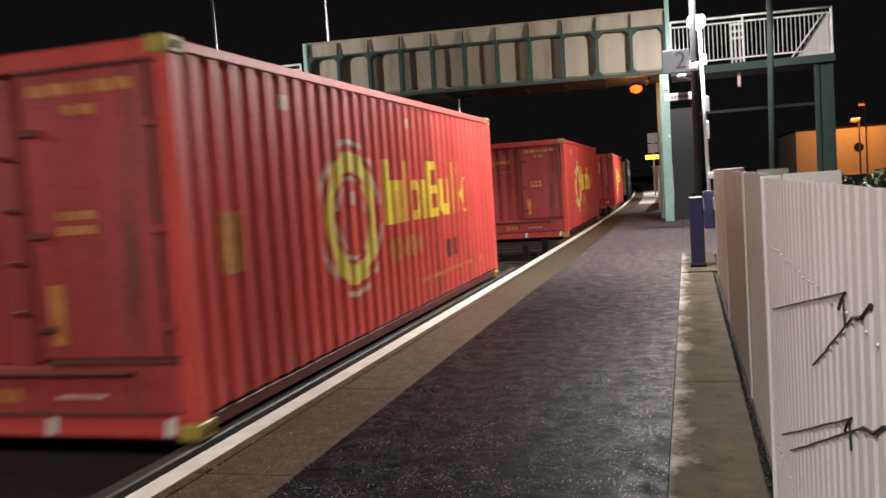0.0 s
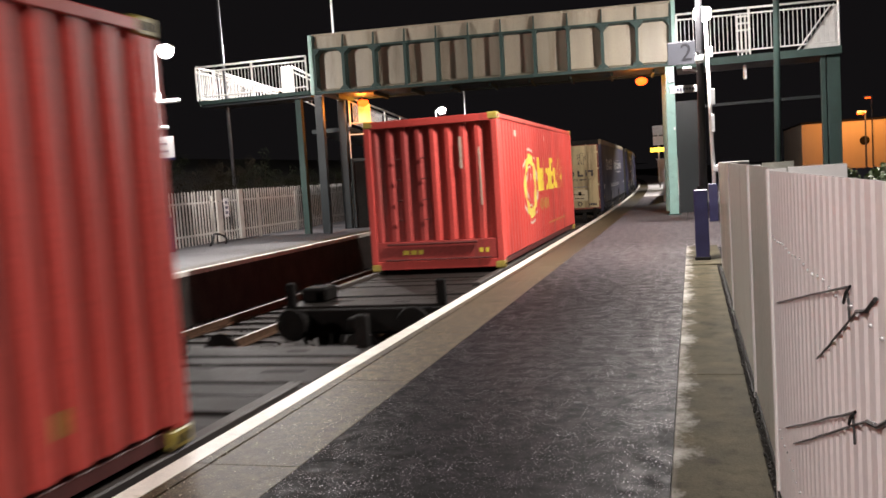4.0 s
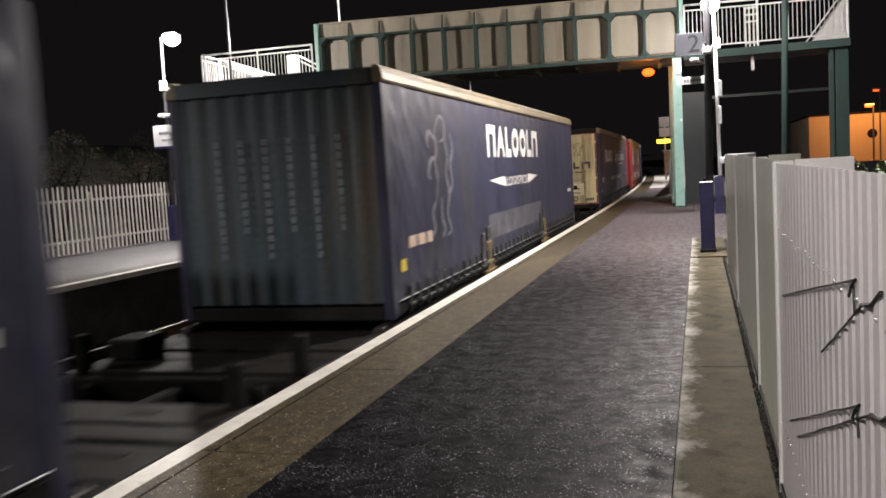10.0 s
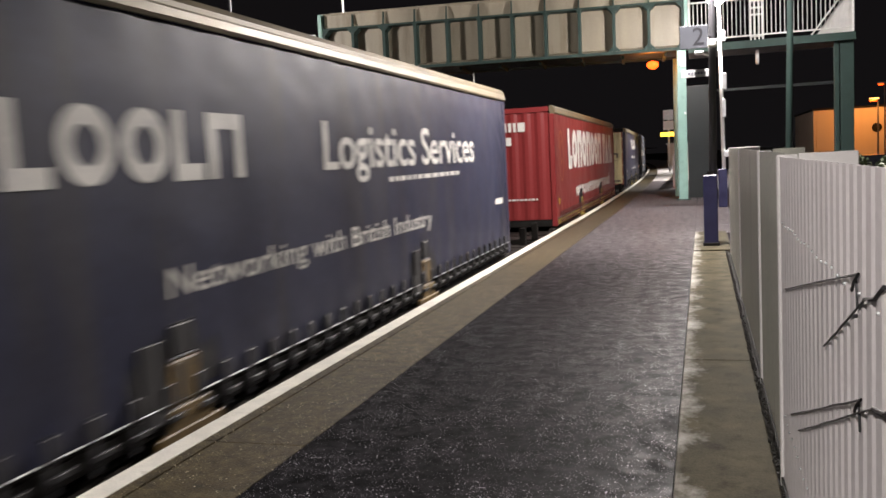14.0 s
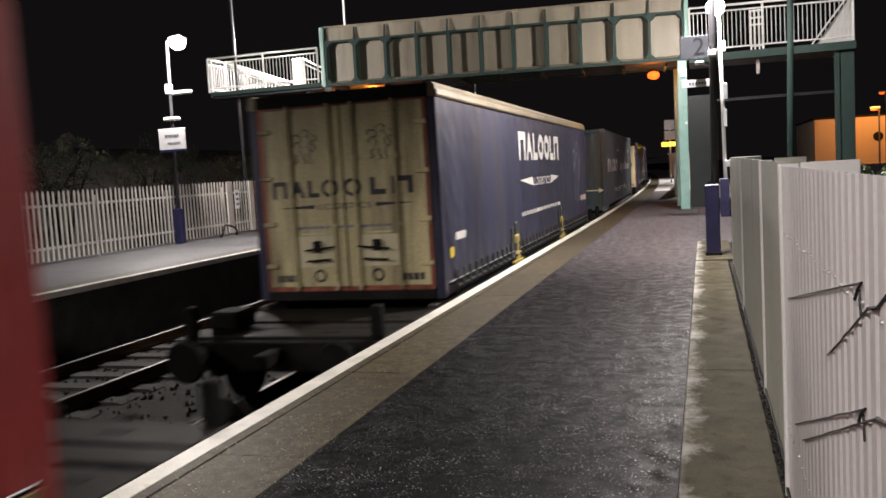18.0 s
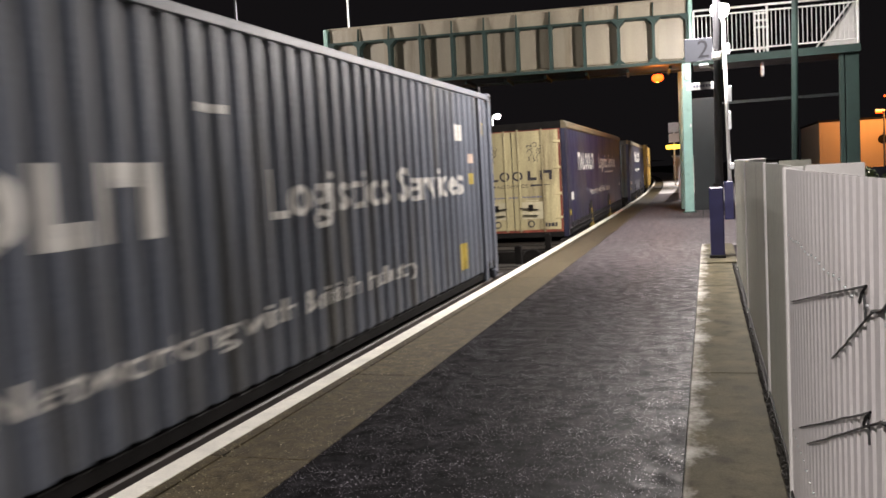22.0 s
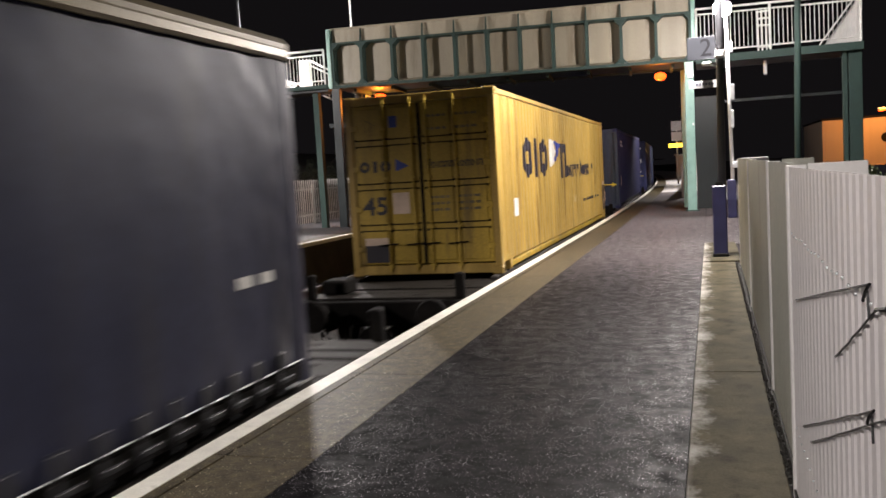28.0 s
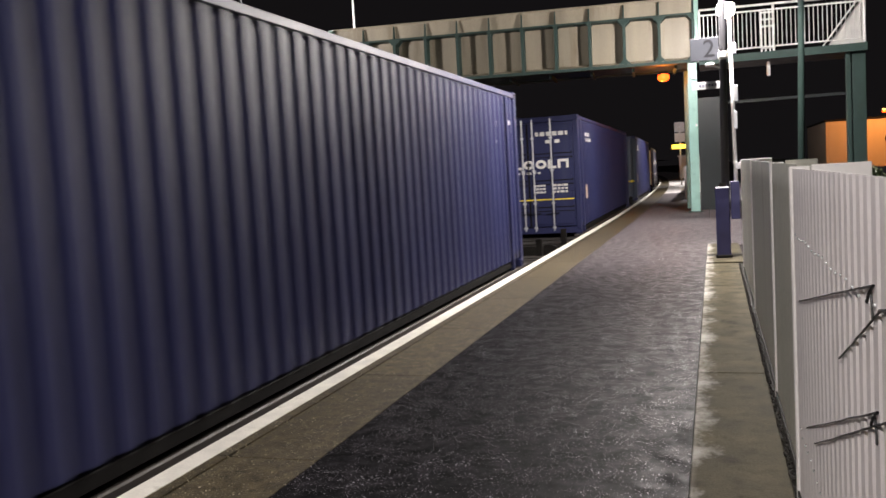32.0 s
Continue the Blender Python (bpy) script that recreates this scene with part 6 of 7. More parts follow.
def curtain_body(curtain, style, end, label, frame_mat="navy", seed=1, yellow_post=True):
    L, H = 14.25 if style == "R" else 14.0, 2.70
    t = thing("curtain_container", None, label, "container", "containers on the train")
    for s in (1, -1):
        part("curtain", curtain_sheet(L, s, seed), curtain, t, smooth=True)
        bm = bmesh.new()
        prism(bm, [(s * (W2 - 0.10), 2.52), (s * (W2 + 0.010), 2.52), (s * (W2 + 0.022), 2.545), (s * (W2 + 0.016), 2.60), (s * (W2 + 0.004), 2.615), (s * (W2 + 0.004), 2.65), (s * (W2 - 0.04), H), (s * (W2 - 0.10), H)], 1, 0.02, L - 0.02)
        part("cant_rail", bm, "roof_rail", t, "weathered aluminium roof rail")
        part("bottom_rail", B(min(s * (W2 - 0.12), s * (W2 - 0.01)), max(s * (W2 - 0.12), s * (W2 - 0.01)), 0.02, L - 0.02, 0.04, 0.17, bevel=0.01), "pocket" if style == "R" else "dark_frame", t)
        part("load_rave", B(min(s * (W2 - 0.05), s * (W2 - 0.012)), max(s * (W2 - 0.05), s * (W2 - 0.012)), 0.16, L - 0.16, 0.172, 0.20), "dark_frame", t)
        part("tension_pole", T((s * (W2 + 0.010), 0.2, 0.205), (s * (W2 + 0.010), L - 0.2, 0.205), 0.0065, None, 6), "galvan", t, "bright tension pole")
        for y0 in (0.0, L - 0.155):
            part("corner_post", B(min(s * (W2 - 0.12), s * (W2 - 0.002)), max(s * (W2 - 0.12), s * (W2 - 0.002)), y0, y0 + 0.155, 0.02, 2.519, bevel=0.015), frame_mat, t)
    # straps and buckles along the platform side
    strap = buckle = None
    for i in range(40):
        y = 0.52 + i * (L - 1.04) / 39
        m = pose(W2 + 0.008, y, 0)
        if strap is None:
            bm = bmesh.new()
            box(bm, -0.002, 0.006, -0.024, 0.024, 0.02, 0.34)
            strap = part("strap", bm, "red_dark" if style == "R" else "strap", t)
            strap.matrix_basis = m
            bm = bmesh.new()
            box(bm, 0.004, 0.026, -0.036, 0.036, 0.20, 0.33, bevel=0.006)
            box(bm, 0.006, 0.034, -0.012, 0.13, 0.10, 0.135, bevel=0.005)
            buckle = part("buckle", bm, "red_dark" if style == "R" else "strap", t)
            buckle.matrix_basis = m
        else:
            twin(strap, t, m)
            twin(buckle, t, m)
    bm = bmesh.new()
    rows = []
    for i in range(29):
        y = 0.05 + (L - 0.1) * i / 28
        rows.append([(x, y, H - 0.02 + 0.012 * math.cos(x * 1.2) + 0.006 * noise.noise((x * 2, y * 2, seed))) for x in (-W2 + 0.1, -0.6, 0, 0.6, W2 - 0.1)])
    sweep(bm, rows)
    part("roof", bm, "dark_frame", t, "grimy dark roof sheet")
    part("floor", B(-W2 + 0.125, W2 - 0.125, 0.05, L - 0.05, 0.03, 0.16), "dark_frame", t)
    part("rear_wall", B(-W2 + 0.125, W2 - 0.125, L - 0.08, L - 0.02, 0.165, 2.6), "dark_frame", t)
    # lifting pocket with a painted post
    low = "pocket" if yellow_post else "rusty_pocket"
    for k, u in enumerate((4.18, 9.15)):
        p = part("grapple_pocket", B(W2 - 0.04, W2 + 0.020, u, u + 0.44, 0.0, 0.17, bevel=0.012), low, t, "yellow lifting pocket" if yellow_post else "rusty lifting pocket")
        part("pocket_lip", B(W2 - 0.02, W2 + 0.030, u - 0.14, u + 0.56, -0.03, 0.03, bevel=0.01), low, p)
        part("pocket_plate", B(W2 - 0.01, W2 + 0.016, u + 0.04, u + 0.36, 0.175, 0.46, bevel=0.02), low, p)
        part("pocket_recess", B(W2 + 0.012, W2 + 0.0185, u + 0.10, u + 0.17, 0.19, 0.43, bevel=0.003), "strap", p)
        part("pocket_flap", B(W2 - 0.01, W2 + 0.014, u - 0.24, u - 0.02, 0.10, 0.60, bevel=0.006), "strap", p)
        part("pocket_flap", B(W2 - 0.01, W2 + 0.012, u + 0.08, u + 0.32, 0.47, 0.68, bevel=0.02), "strap", p)
        # oily splash up the sheet over the pocket
        rnd = random.Random(seed * 7 + k)
        bm = bmesh.new()
        for j in range(13):
            a = u - 0.36 + 0.075 * j
            top = 0.50 + 0.30 * rnd.random() * math.sin(math.pi * (j + 1) / 14)
            flat(bm, [(a, 0.24), (a + 0.075, 0.24), (a + 0.075, 0.40), (a + 0.055, top), (a + 0.02, top - 0.03), (a, 0.40)])
        bmesh.ops.remove_doubles(bm, verts=bm.verts, dist=1e-4)
        part("oil_splash", on_sheet(bm, L, seed, 0.003), "strap", t, "dark oily splash")
    # graphics on the curtain
    bm = bmesh.new()
    if style == "A":
        glyphs(None, "wtlrrlw", 2.04, 5.32, 1.54, 1.98, 0.14, 0.24, lambda g: part("brand_shape", on_sheet(g, L, seed), "white_mark", t, "white brand shape"))
        letters(t, "Logistics Services", 0.42, 5.15, 6.70, 1.565, lambda g: on_sheet(g, L, seed), "white_mark", 0.012)
        letters(t, "Networking with British Industry", 0.185, 5.4, 4.3, 0.835, lambda g: on_sheet(g, L, seed), "white_mark", 0.008)
        bm = bmesh.new()
        bars(bm, 8.3, 11.0, 1.40, 1.45, 12, 4)
        rect(bm, 0.6, 1.05, 0.84, 1.02)
        rect(bm, 13.05, 13.58, 0.87, 0.96)
        part("small_print", on_sheet(bm, L, seed), "white_mark", t)
    elif style == "R":
        for kinds, a, b in (("lrwrwrrw", 2.1, 9.75), ("wtbl", 10.29, 13.44)):
            glyphs(None, kinds, a, b, 1.25, 2.24, 0.10, 0.36, lambda g: part("brand_shape", on_sheet(g, L, seed), "white_mark", t, "large white brand shape"))
        bm = bmesh.new()
        glyphs(bm, "ixsxuxxsisxsxxxsiixixuk", 3.3, 12.4, 0.52, 0.92, 0.13, 0.30)
        part("faded_writing", on_sheet(bm, L, seed), "white_mark", t)
        bm = bmesh.new()
        annulus(bm, 0.95, 1.58, 0.34, 0.58, 0.035, 0, 360, 36)
        annulus(bm, 0.95, 1.66, 0.16, 0.26, 0.03, 40, 320, 24)
        part("crest_print", on_sheet(bm, L, seed), "faded_mark", t, "thin yellow crest outline")
    else:
        off = 0.0 if style == "B" else -0.35
        glyphs(None, "wtlrrlw", 4.97 + off, 9.35 + off, 1.73, 2.24, 0.14, 0.24, lambda g: part("brand_shape", on_sheet(g, L, seed), "white_mark", t, "white brand shape"))
        flat(bm, [(5.0 + off, 1.37), (6.15 + off, 1.42), (6.25 + off, 1.24)])
        flat(bm, [(9.25 + off, 1.37), (8.15 + off, 1.24), (8.2 + off, 1.42)])
        pieces("flourish", bm, lambda g: on_sheet(g, L, seed), "white_mark", t, "white pointed flourish")
        letters(t, "LOGISTICS", 0.15, 1.75, 6.33 + off, 1.25, lambda g: on_sheet(g, L, seed), "white_mark", 0.008)
        bm = bmesh.new()
        if style == "B":
            bars(bm, 5.0 + off, 9.25 + off, 0.73, 0.80, 16, 4)
            rect(bm, 0.6, 1.12, 0.70, 0.80)
        else:
            bars(bm, 13.0, 13.5, 0.87, 0.95, 2, 4)
            ghost = bmesh.new()
            rect(ghost, 4.5, 9.15, 0.46, 0.84)
            part("faded_patch", on_sheet(ghost, L, seed, 0.003), "ghost_mark", t, "paler patch where lettering was removed")
        part("small_print", on_sheet(bm, L, seed), "white_mark", t)
        bm = bmesh.new()
        lion(bm, 12.2 if style == "B" else 2.0, 1.38 if style == "B" else 1.45, 1.15)
        part("crest_print", on_sheet(bm, L, seed), "crest_mark", t, "faint grey crest")
        bm = bmesh.new()
        bars(bm, *((12.75, 13.65) if style == "B" else (0.62, 1.5)), 0.66 if style == "B" else 0.73, 0.80 if style == "B" else 0.86, 3, 6)
        part("pale_print", on_sheet(bm, L, seed), "pale_mark", t)
    bm = bmesh.new()
    rect(bm, 0.28, 0.46, 0.50, 0.63)
    part("yellow_tag", on_side(bm, W2 + 0.004), "yellow_mark", t)
    # ends
    if end == "doors":
        cream_doors(t, H)
    elif end == "red":
        part("end_wall", rib_end(-(W2 - 0.120), W2 - 0.120, 0.18, 2.56, 0.02, -1, 0.30, 0.03), "red_curtain", t)
        part("end_header", B(-(W2 - 0.120), W2 - 0.120, 0.0, 0.12, 2.565, H - 0.02, bevel=0.01), "red_curtain", t)
        bm = bmesh.new()
        bars(bm, -0.55, 0.62, 2.16, 2.36, 8, 3)
        bars(bm, -0.2, 0.30, 1.86, 2.04, 4, 5)
        bars(bm, 0.1, 0.85, 0.62, 0.66, 9, 7)
        part("faded_writing", on_end(bm, -0.003), "white_mark", t)
    else:
        part("end_wall", rib_end(-(W2 - 0.120), W2 - 0.120, 0.20, 2.50, 0.02, -1, 0.235, 0.028), "grimy_end", t, "blue corrugated end wall")
        part("end_header", B(-(W2 - 0.120), W2 - 0.120, 0.0, 0.12, 2.505, H - 0.02, bevel=0.01), "grimy_end", t)
        for k in range(6):
            bm = bmesh.new()
            for j in range(14 - (k % 2) * 3):
                z = 1.95 - j * 0.095
                rect(bm, -0.70 + 0.288 * k, -0.662 + 0.288 * k, z, z + 0.068)
            part("vertical_writing", on_end(bm, -0.001), "dull_mark", t)
    part("end_sill", B(-(W2 - 0.120), W2 - 0.120, 0.0, 0.10, 0.02, 0.165, bevel=0.01), "dark_frame", t)
    return t, L


def cream_doors(t, H):
    part("door_header", B(-(W2 - 0.120), W2 - 0.120, 0.0, 0.10, 2.525, H - 0.01, bevel=0.01), "dark_frame", t, "grimy dark header")
    for s, x0, x1 in ((-1, -(W2 - 0.125), -0.012), (1, 0.012, W2 - 0.125)):
        d = part("rear_door", B(x0, x1, 0.0, 0.05, 0.20, 2.50, bevel=0.008), "cream_door", t, "grimy cream rear door")
        for z0, z1 in ((0.172, 0.198), (2.502, 2.524)):
            part("door_seal", B(x0, x1, -0.004, 0.06, z0 - (0.0 if z0 > 1 else 0.025), z1), "rust_red", d)
        part("edge_seal", B(x0 if s < 0 else x1 - 0.05, x0 + 0.05 if s < 0 else x1, -0.006, -0.001, 0.205, 2.495), "rust_red", d)
        for k, xr in enumerate((0.16, 0.72)):
            x = s * xr
            part("lock_rod", T((x, -0.028, 0.16), (x, -0.028, 2.54), 0.020, None, 8), "cream_door", d)
            for z in (0.20, 0.95, 1.8, 2.44):
                part("rod_guide", B(x - 0.04, x + 0.04, -0.045, -0.001, z, z + 0.055, bevel=0.006), "cream_door", d)
            if k == 0:
                part("lock_handle", T((x, -0.05, 0.72), (x + s * 0.42, -0.045, 0.68), 0.014, None, 6), "dark_frame", d)
                part("handle_keeper", B(x + s * 0.25 - 0.05, x + s * 0.25 + 0.05, -0.06, -0.001, 0.66, 0.80, bevel=0.01), "dark_frame", d)
                part("lock_handle", T((x + s * 0.06, -0.05, 0.56), (x + s * 0.40, -0.045, 0.54), 0.014, None, 6), "dark_frame", d)
        for z in (0.45, 1.0, 1.6, 2.2):
            xh = x0 if s < 0 else x1 - 0.16
            part("hinge", B(xh, xh + 0.16, -0.025, -0.001, z, z + 0.06, bevel=0.008), "cream_door", d)
        bm = bmesh.new()
        lion(bm, s * 0.52, 2.0, 0.33)
        part("crest_print", on_end(bm, -0.003), "black_mark", d, "dark crest outline")
        bm = bmesh.new()
        rect(bm, s * 0.45 - 0.26, s * 0.45 + 0.26, 0.46, 0.86)
        rect(bm, s * 0.45 - 0.16, s * 0.45 + 0.16, 0.88, 0.9)
        pieces("pale_label", bm, lambda g: on_end(g, -0.002), "cream_plate", d, "pale label plate")
        bm = bmesh.new()
        annulus(bm, s * 0.40, 0.345, 0.085, 0.085, 0.03)
        part("speed_mark", on_end(bm, -0.003), "black_mark", d)
        bm = bmesh.new()
        bars(bm, x0 + 0.14 if s < 0 else x1 - 0.42, x0 + 0.42 if s < 0 else x1 - 0.14, 0.27, 0.36, 4, 11)
        pieces("number_bar", bm, lambda g: on_end(g, -0.003), "black_mark", d)
    bm = bmesh.new()
    glyphs(bm, "wtl", -1.0, -0.34, 1.36, 1.58, 0.2, 0.26)
    annulus(bm, -0.19, 1.47, 0.12, 0.115, 0.045)
    annulus(bm, 0.12, 1.47, 0.125, 0.115, 0.045)
    glyphs(bm, "lw", 0.36, 0.93, 1.36, 1.58, 0.3, 0.24)
    flat(bm, [(-0.95, 1.235), (-0.42, 1.265), (-0.42, 1.215)])
    flat(bm, [(0.95, 1.245), (0.42, 1.215), (0.42, 1.265)])
    pieces("brand_shape", bm, lambda g: on_end(g, -0.003), "black_mark", t, "dark brand shape")
    letters(t, "LOGISTICS", 0.075, 0.72, -0.36, 1.20, lambda g: on_end(g, -0.003), "black_mark")
    bm = bmesh.new()
    bars(bm, -0.8, 0.75, 0.955, 0.99, 22, 5)
    part("faded_writing", on_end(bm, -0.003), "grey_mark", t)


# ---------------------------------------------------------------- steel maritime-style units, 45 foot
def door_set(t, H, mat, bands=(0.62, 1.28, 1.94), rod_mat=None):
    rod_mat = rod_mat or mat
    for s, x0, x1 in ((-1, -(W2 - 0.125), -0.02), (1, 0.02, W2 - 0.125)):
        d = part("door", B(x0, x1, 0.02, 0.07, 0.19, H - 0.15, bevel=0.01), mat, t)
        zs = (0.19, *bands, H - 0.15)
        for a, b in zip(zs, zs[1:]):
            for u0, u1 in ((x0 + 0.06, (x0 + x1) / 2 - 0.05), ((x0 + x1) / 2 + 0.05, x1 - 0.06)):
                part("door_panel", B(u0, u1, 0.004, 0.021, a + 0.05, b - 0.05, bevel=0.012), mat, d)
        for z in bands:
            for dz in (-0.055, 0.055):
                part("door_rib", B(x0 + 0.03, x1 - 0.03, 0.008, 0.0205, z + dz - 0.017, z + dz + 0.017), "dark_frame", d)
        for k in (0.13, 0.585):
            x = s * k
            part("lock_rod", T((x, -0.012, 0.08), (x, -0.012, H - 0.06), 0.019, None, 8), rod_mat, d)
            part("lock_handle", T((x - 0.18, -0.03, 0.50), (x + 0.14, -0.03, 0.52), 0.014, None, 6), "dark_frame", d)
            for z in (0.14, 0.75, 1.55, 2.35):
                part("rod_guide", B(x - 0.045, x + 0.045, -0.03, 0.004, z, z + 0.05, bevel=0.006), rod_mat, d)
        for z in (0.4, 1.05, 1.7, 2.35):
            xh = x0 - 0.02 if s < 0 else x1 - 0.09
            part("hinge", B(xh, xh + 0.11, -0.012, 0.018, z, z + 0.09, bevel=0.006), mat, d)
        part("gasket", B(-0.019 if s < 0 else 0.002, -0.002 if s < 0 else 0.019, 0.0, 0.06, 0.2, H - 0.16), "dark_frame", d)


def yellow_container():
    L, H = 14.05, 2.896
    t = thing("steel_container", None, "yellow corrugated 45 foot container with dark brand shapes", "container", "containers on the train")
    steel_frame(t, L, H, "yellow")
    steel_sides(t, L, H, "yellow", 0.272)
    castings(t, L, H, "yellow", (0.0, L - 0.178))
    door_set(t, H, "yellow_door", (0.785, 1.45, 2.15))
    for kinds, a, b, c, d in (("rbr", 2.05, 4.45, 1.44, 2.17), ("w", 6.2, 6.85, 1.36, 2.12), ("xiisstxsxis", 6.95, 11.6, 1.36, 1.80)):
        glyphs(None, kinds, a, b, c, d, 0.14, 0.30, lambda g: part("brand_shape", on_ribs(g), "black_mark", t, "large dark brand shape"))
    bm = bmesh.new()
    flat(bm, [(4.75, 1.6), (4.75, 2.2), (5.25, 2.16), (5.45, 1.95), (5.3, 1.7)])
    part("pennant", on_ribs(bm), "white_mark", t, "white pennant")
    bm = bmesh.new()
    flat(bm, [(5.3, 1.7), (5.5, 1.95), (5.35, 2.17), (6.05, 2.10), (5.75, 1.85)])
    part("pennant", on_ribs(bm, lift=0.004), "blue_mark", t, "blue pennant")
    part("data_panel", B(W2 - 0.02, W2 + 0.004, L - 0.592, L - 0.16, 0.27, 1.0), "black_mark", t, "dark data panel")
    part("data_label", B(W2 + 0.005, W2 + 0.008, L - 0.56, L - 0.2, 1.0, 1.12), "pale_mark", t)
    for z in (0.46, 0.54):
        part("data_label", B(W2 + 0.005, W2 + 0.008, L - 0.42, L - 0.28, z, z + 0.055), "pale_mark", t)
    bm = bmesh.new()
    bars(bm, 9.3, 12.7, 0.70, 0.77, 16, 4)
    pieces("dark_bar", bm, on_ribs, "black_mark", t)
    bm = bmesh.new()
    rect(bm, 1.1, 1.42, 0.82, 1.12)
    rect(bm, 7.9, 8.1, 0.75, 0.9)
    rect(bm, 12.6, 12.75, 2.2, 2.5)
    pieces("white_tag", bm, on_ribs, "white_mark", t)
    e = 0.0025
    letters(t, "45", 0.28, 0.42, -1.02, 1.0, lambda g: on_end(g, e), "black_mark", 0.02, "bold dark numeral")
    bm = bmesh.new()
    glyphs(bm, "rbr", -1.04, -0.50, 1.68, 1.86, 0.2, 0.3)
    glyphs(bm, "wxissstxsxis", 0.10, 1.02, 1.70, 1.85, 0.2, 0.3)
    annulus(bm, -0.86, 2.43, 0.12, 0.12, 0.012, 0, 360, 3)
    pieces("brand_shape", bm, lambda g: on_end(g, e), "black_mark", t)
    bm = bmesh.new()
    flat(bm, [(-0.42, 1.68), (-0.42, 1.88), (-0.2, 1.76)])
    rect(bm, -0.5, -0.36, 2.38, 2.56)
    pieces("pennant", bm, lambda g: on_end(g, e), "blue_mark", t)
    bm = bmesh.new()
    rect(bm, -0.50, -0.22, 1.0, 1.34)
    rect(bm, -1.02, -0.62, 0.50, 0.62)
    pieces("pale_label", bm, lambda g: on_end(g, e), "pale_mark", t)
    bm = bmesh.new()
    rect(bm, -1.02, -0.62, 0.22, 0.50)
    part("dark_label", on_end(bm, e), "black_mark", t)
    bm = bmesh.new()
    for z in (1.02, 1.12, 1.22, 2.3, 2.5):
        bars(bm, 0.12, 0.45, z, z + 0.04, 4, int(z * 50))
        bars(bm, 0.60, 0.95, z, z + 0.04, 4, int(z * 70))
    part("faded_writing", on_end(bm, e), "roof_rail", t)
    return t, L


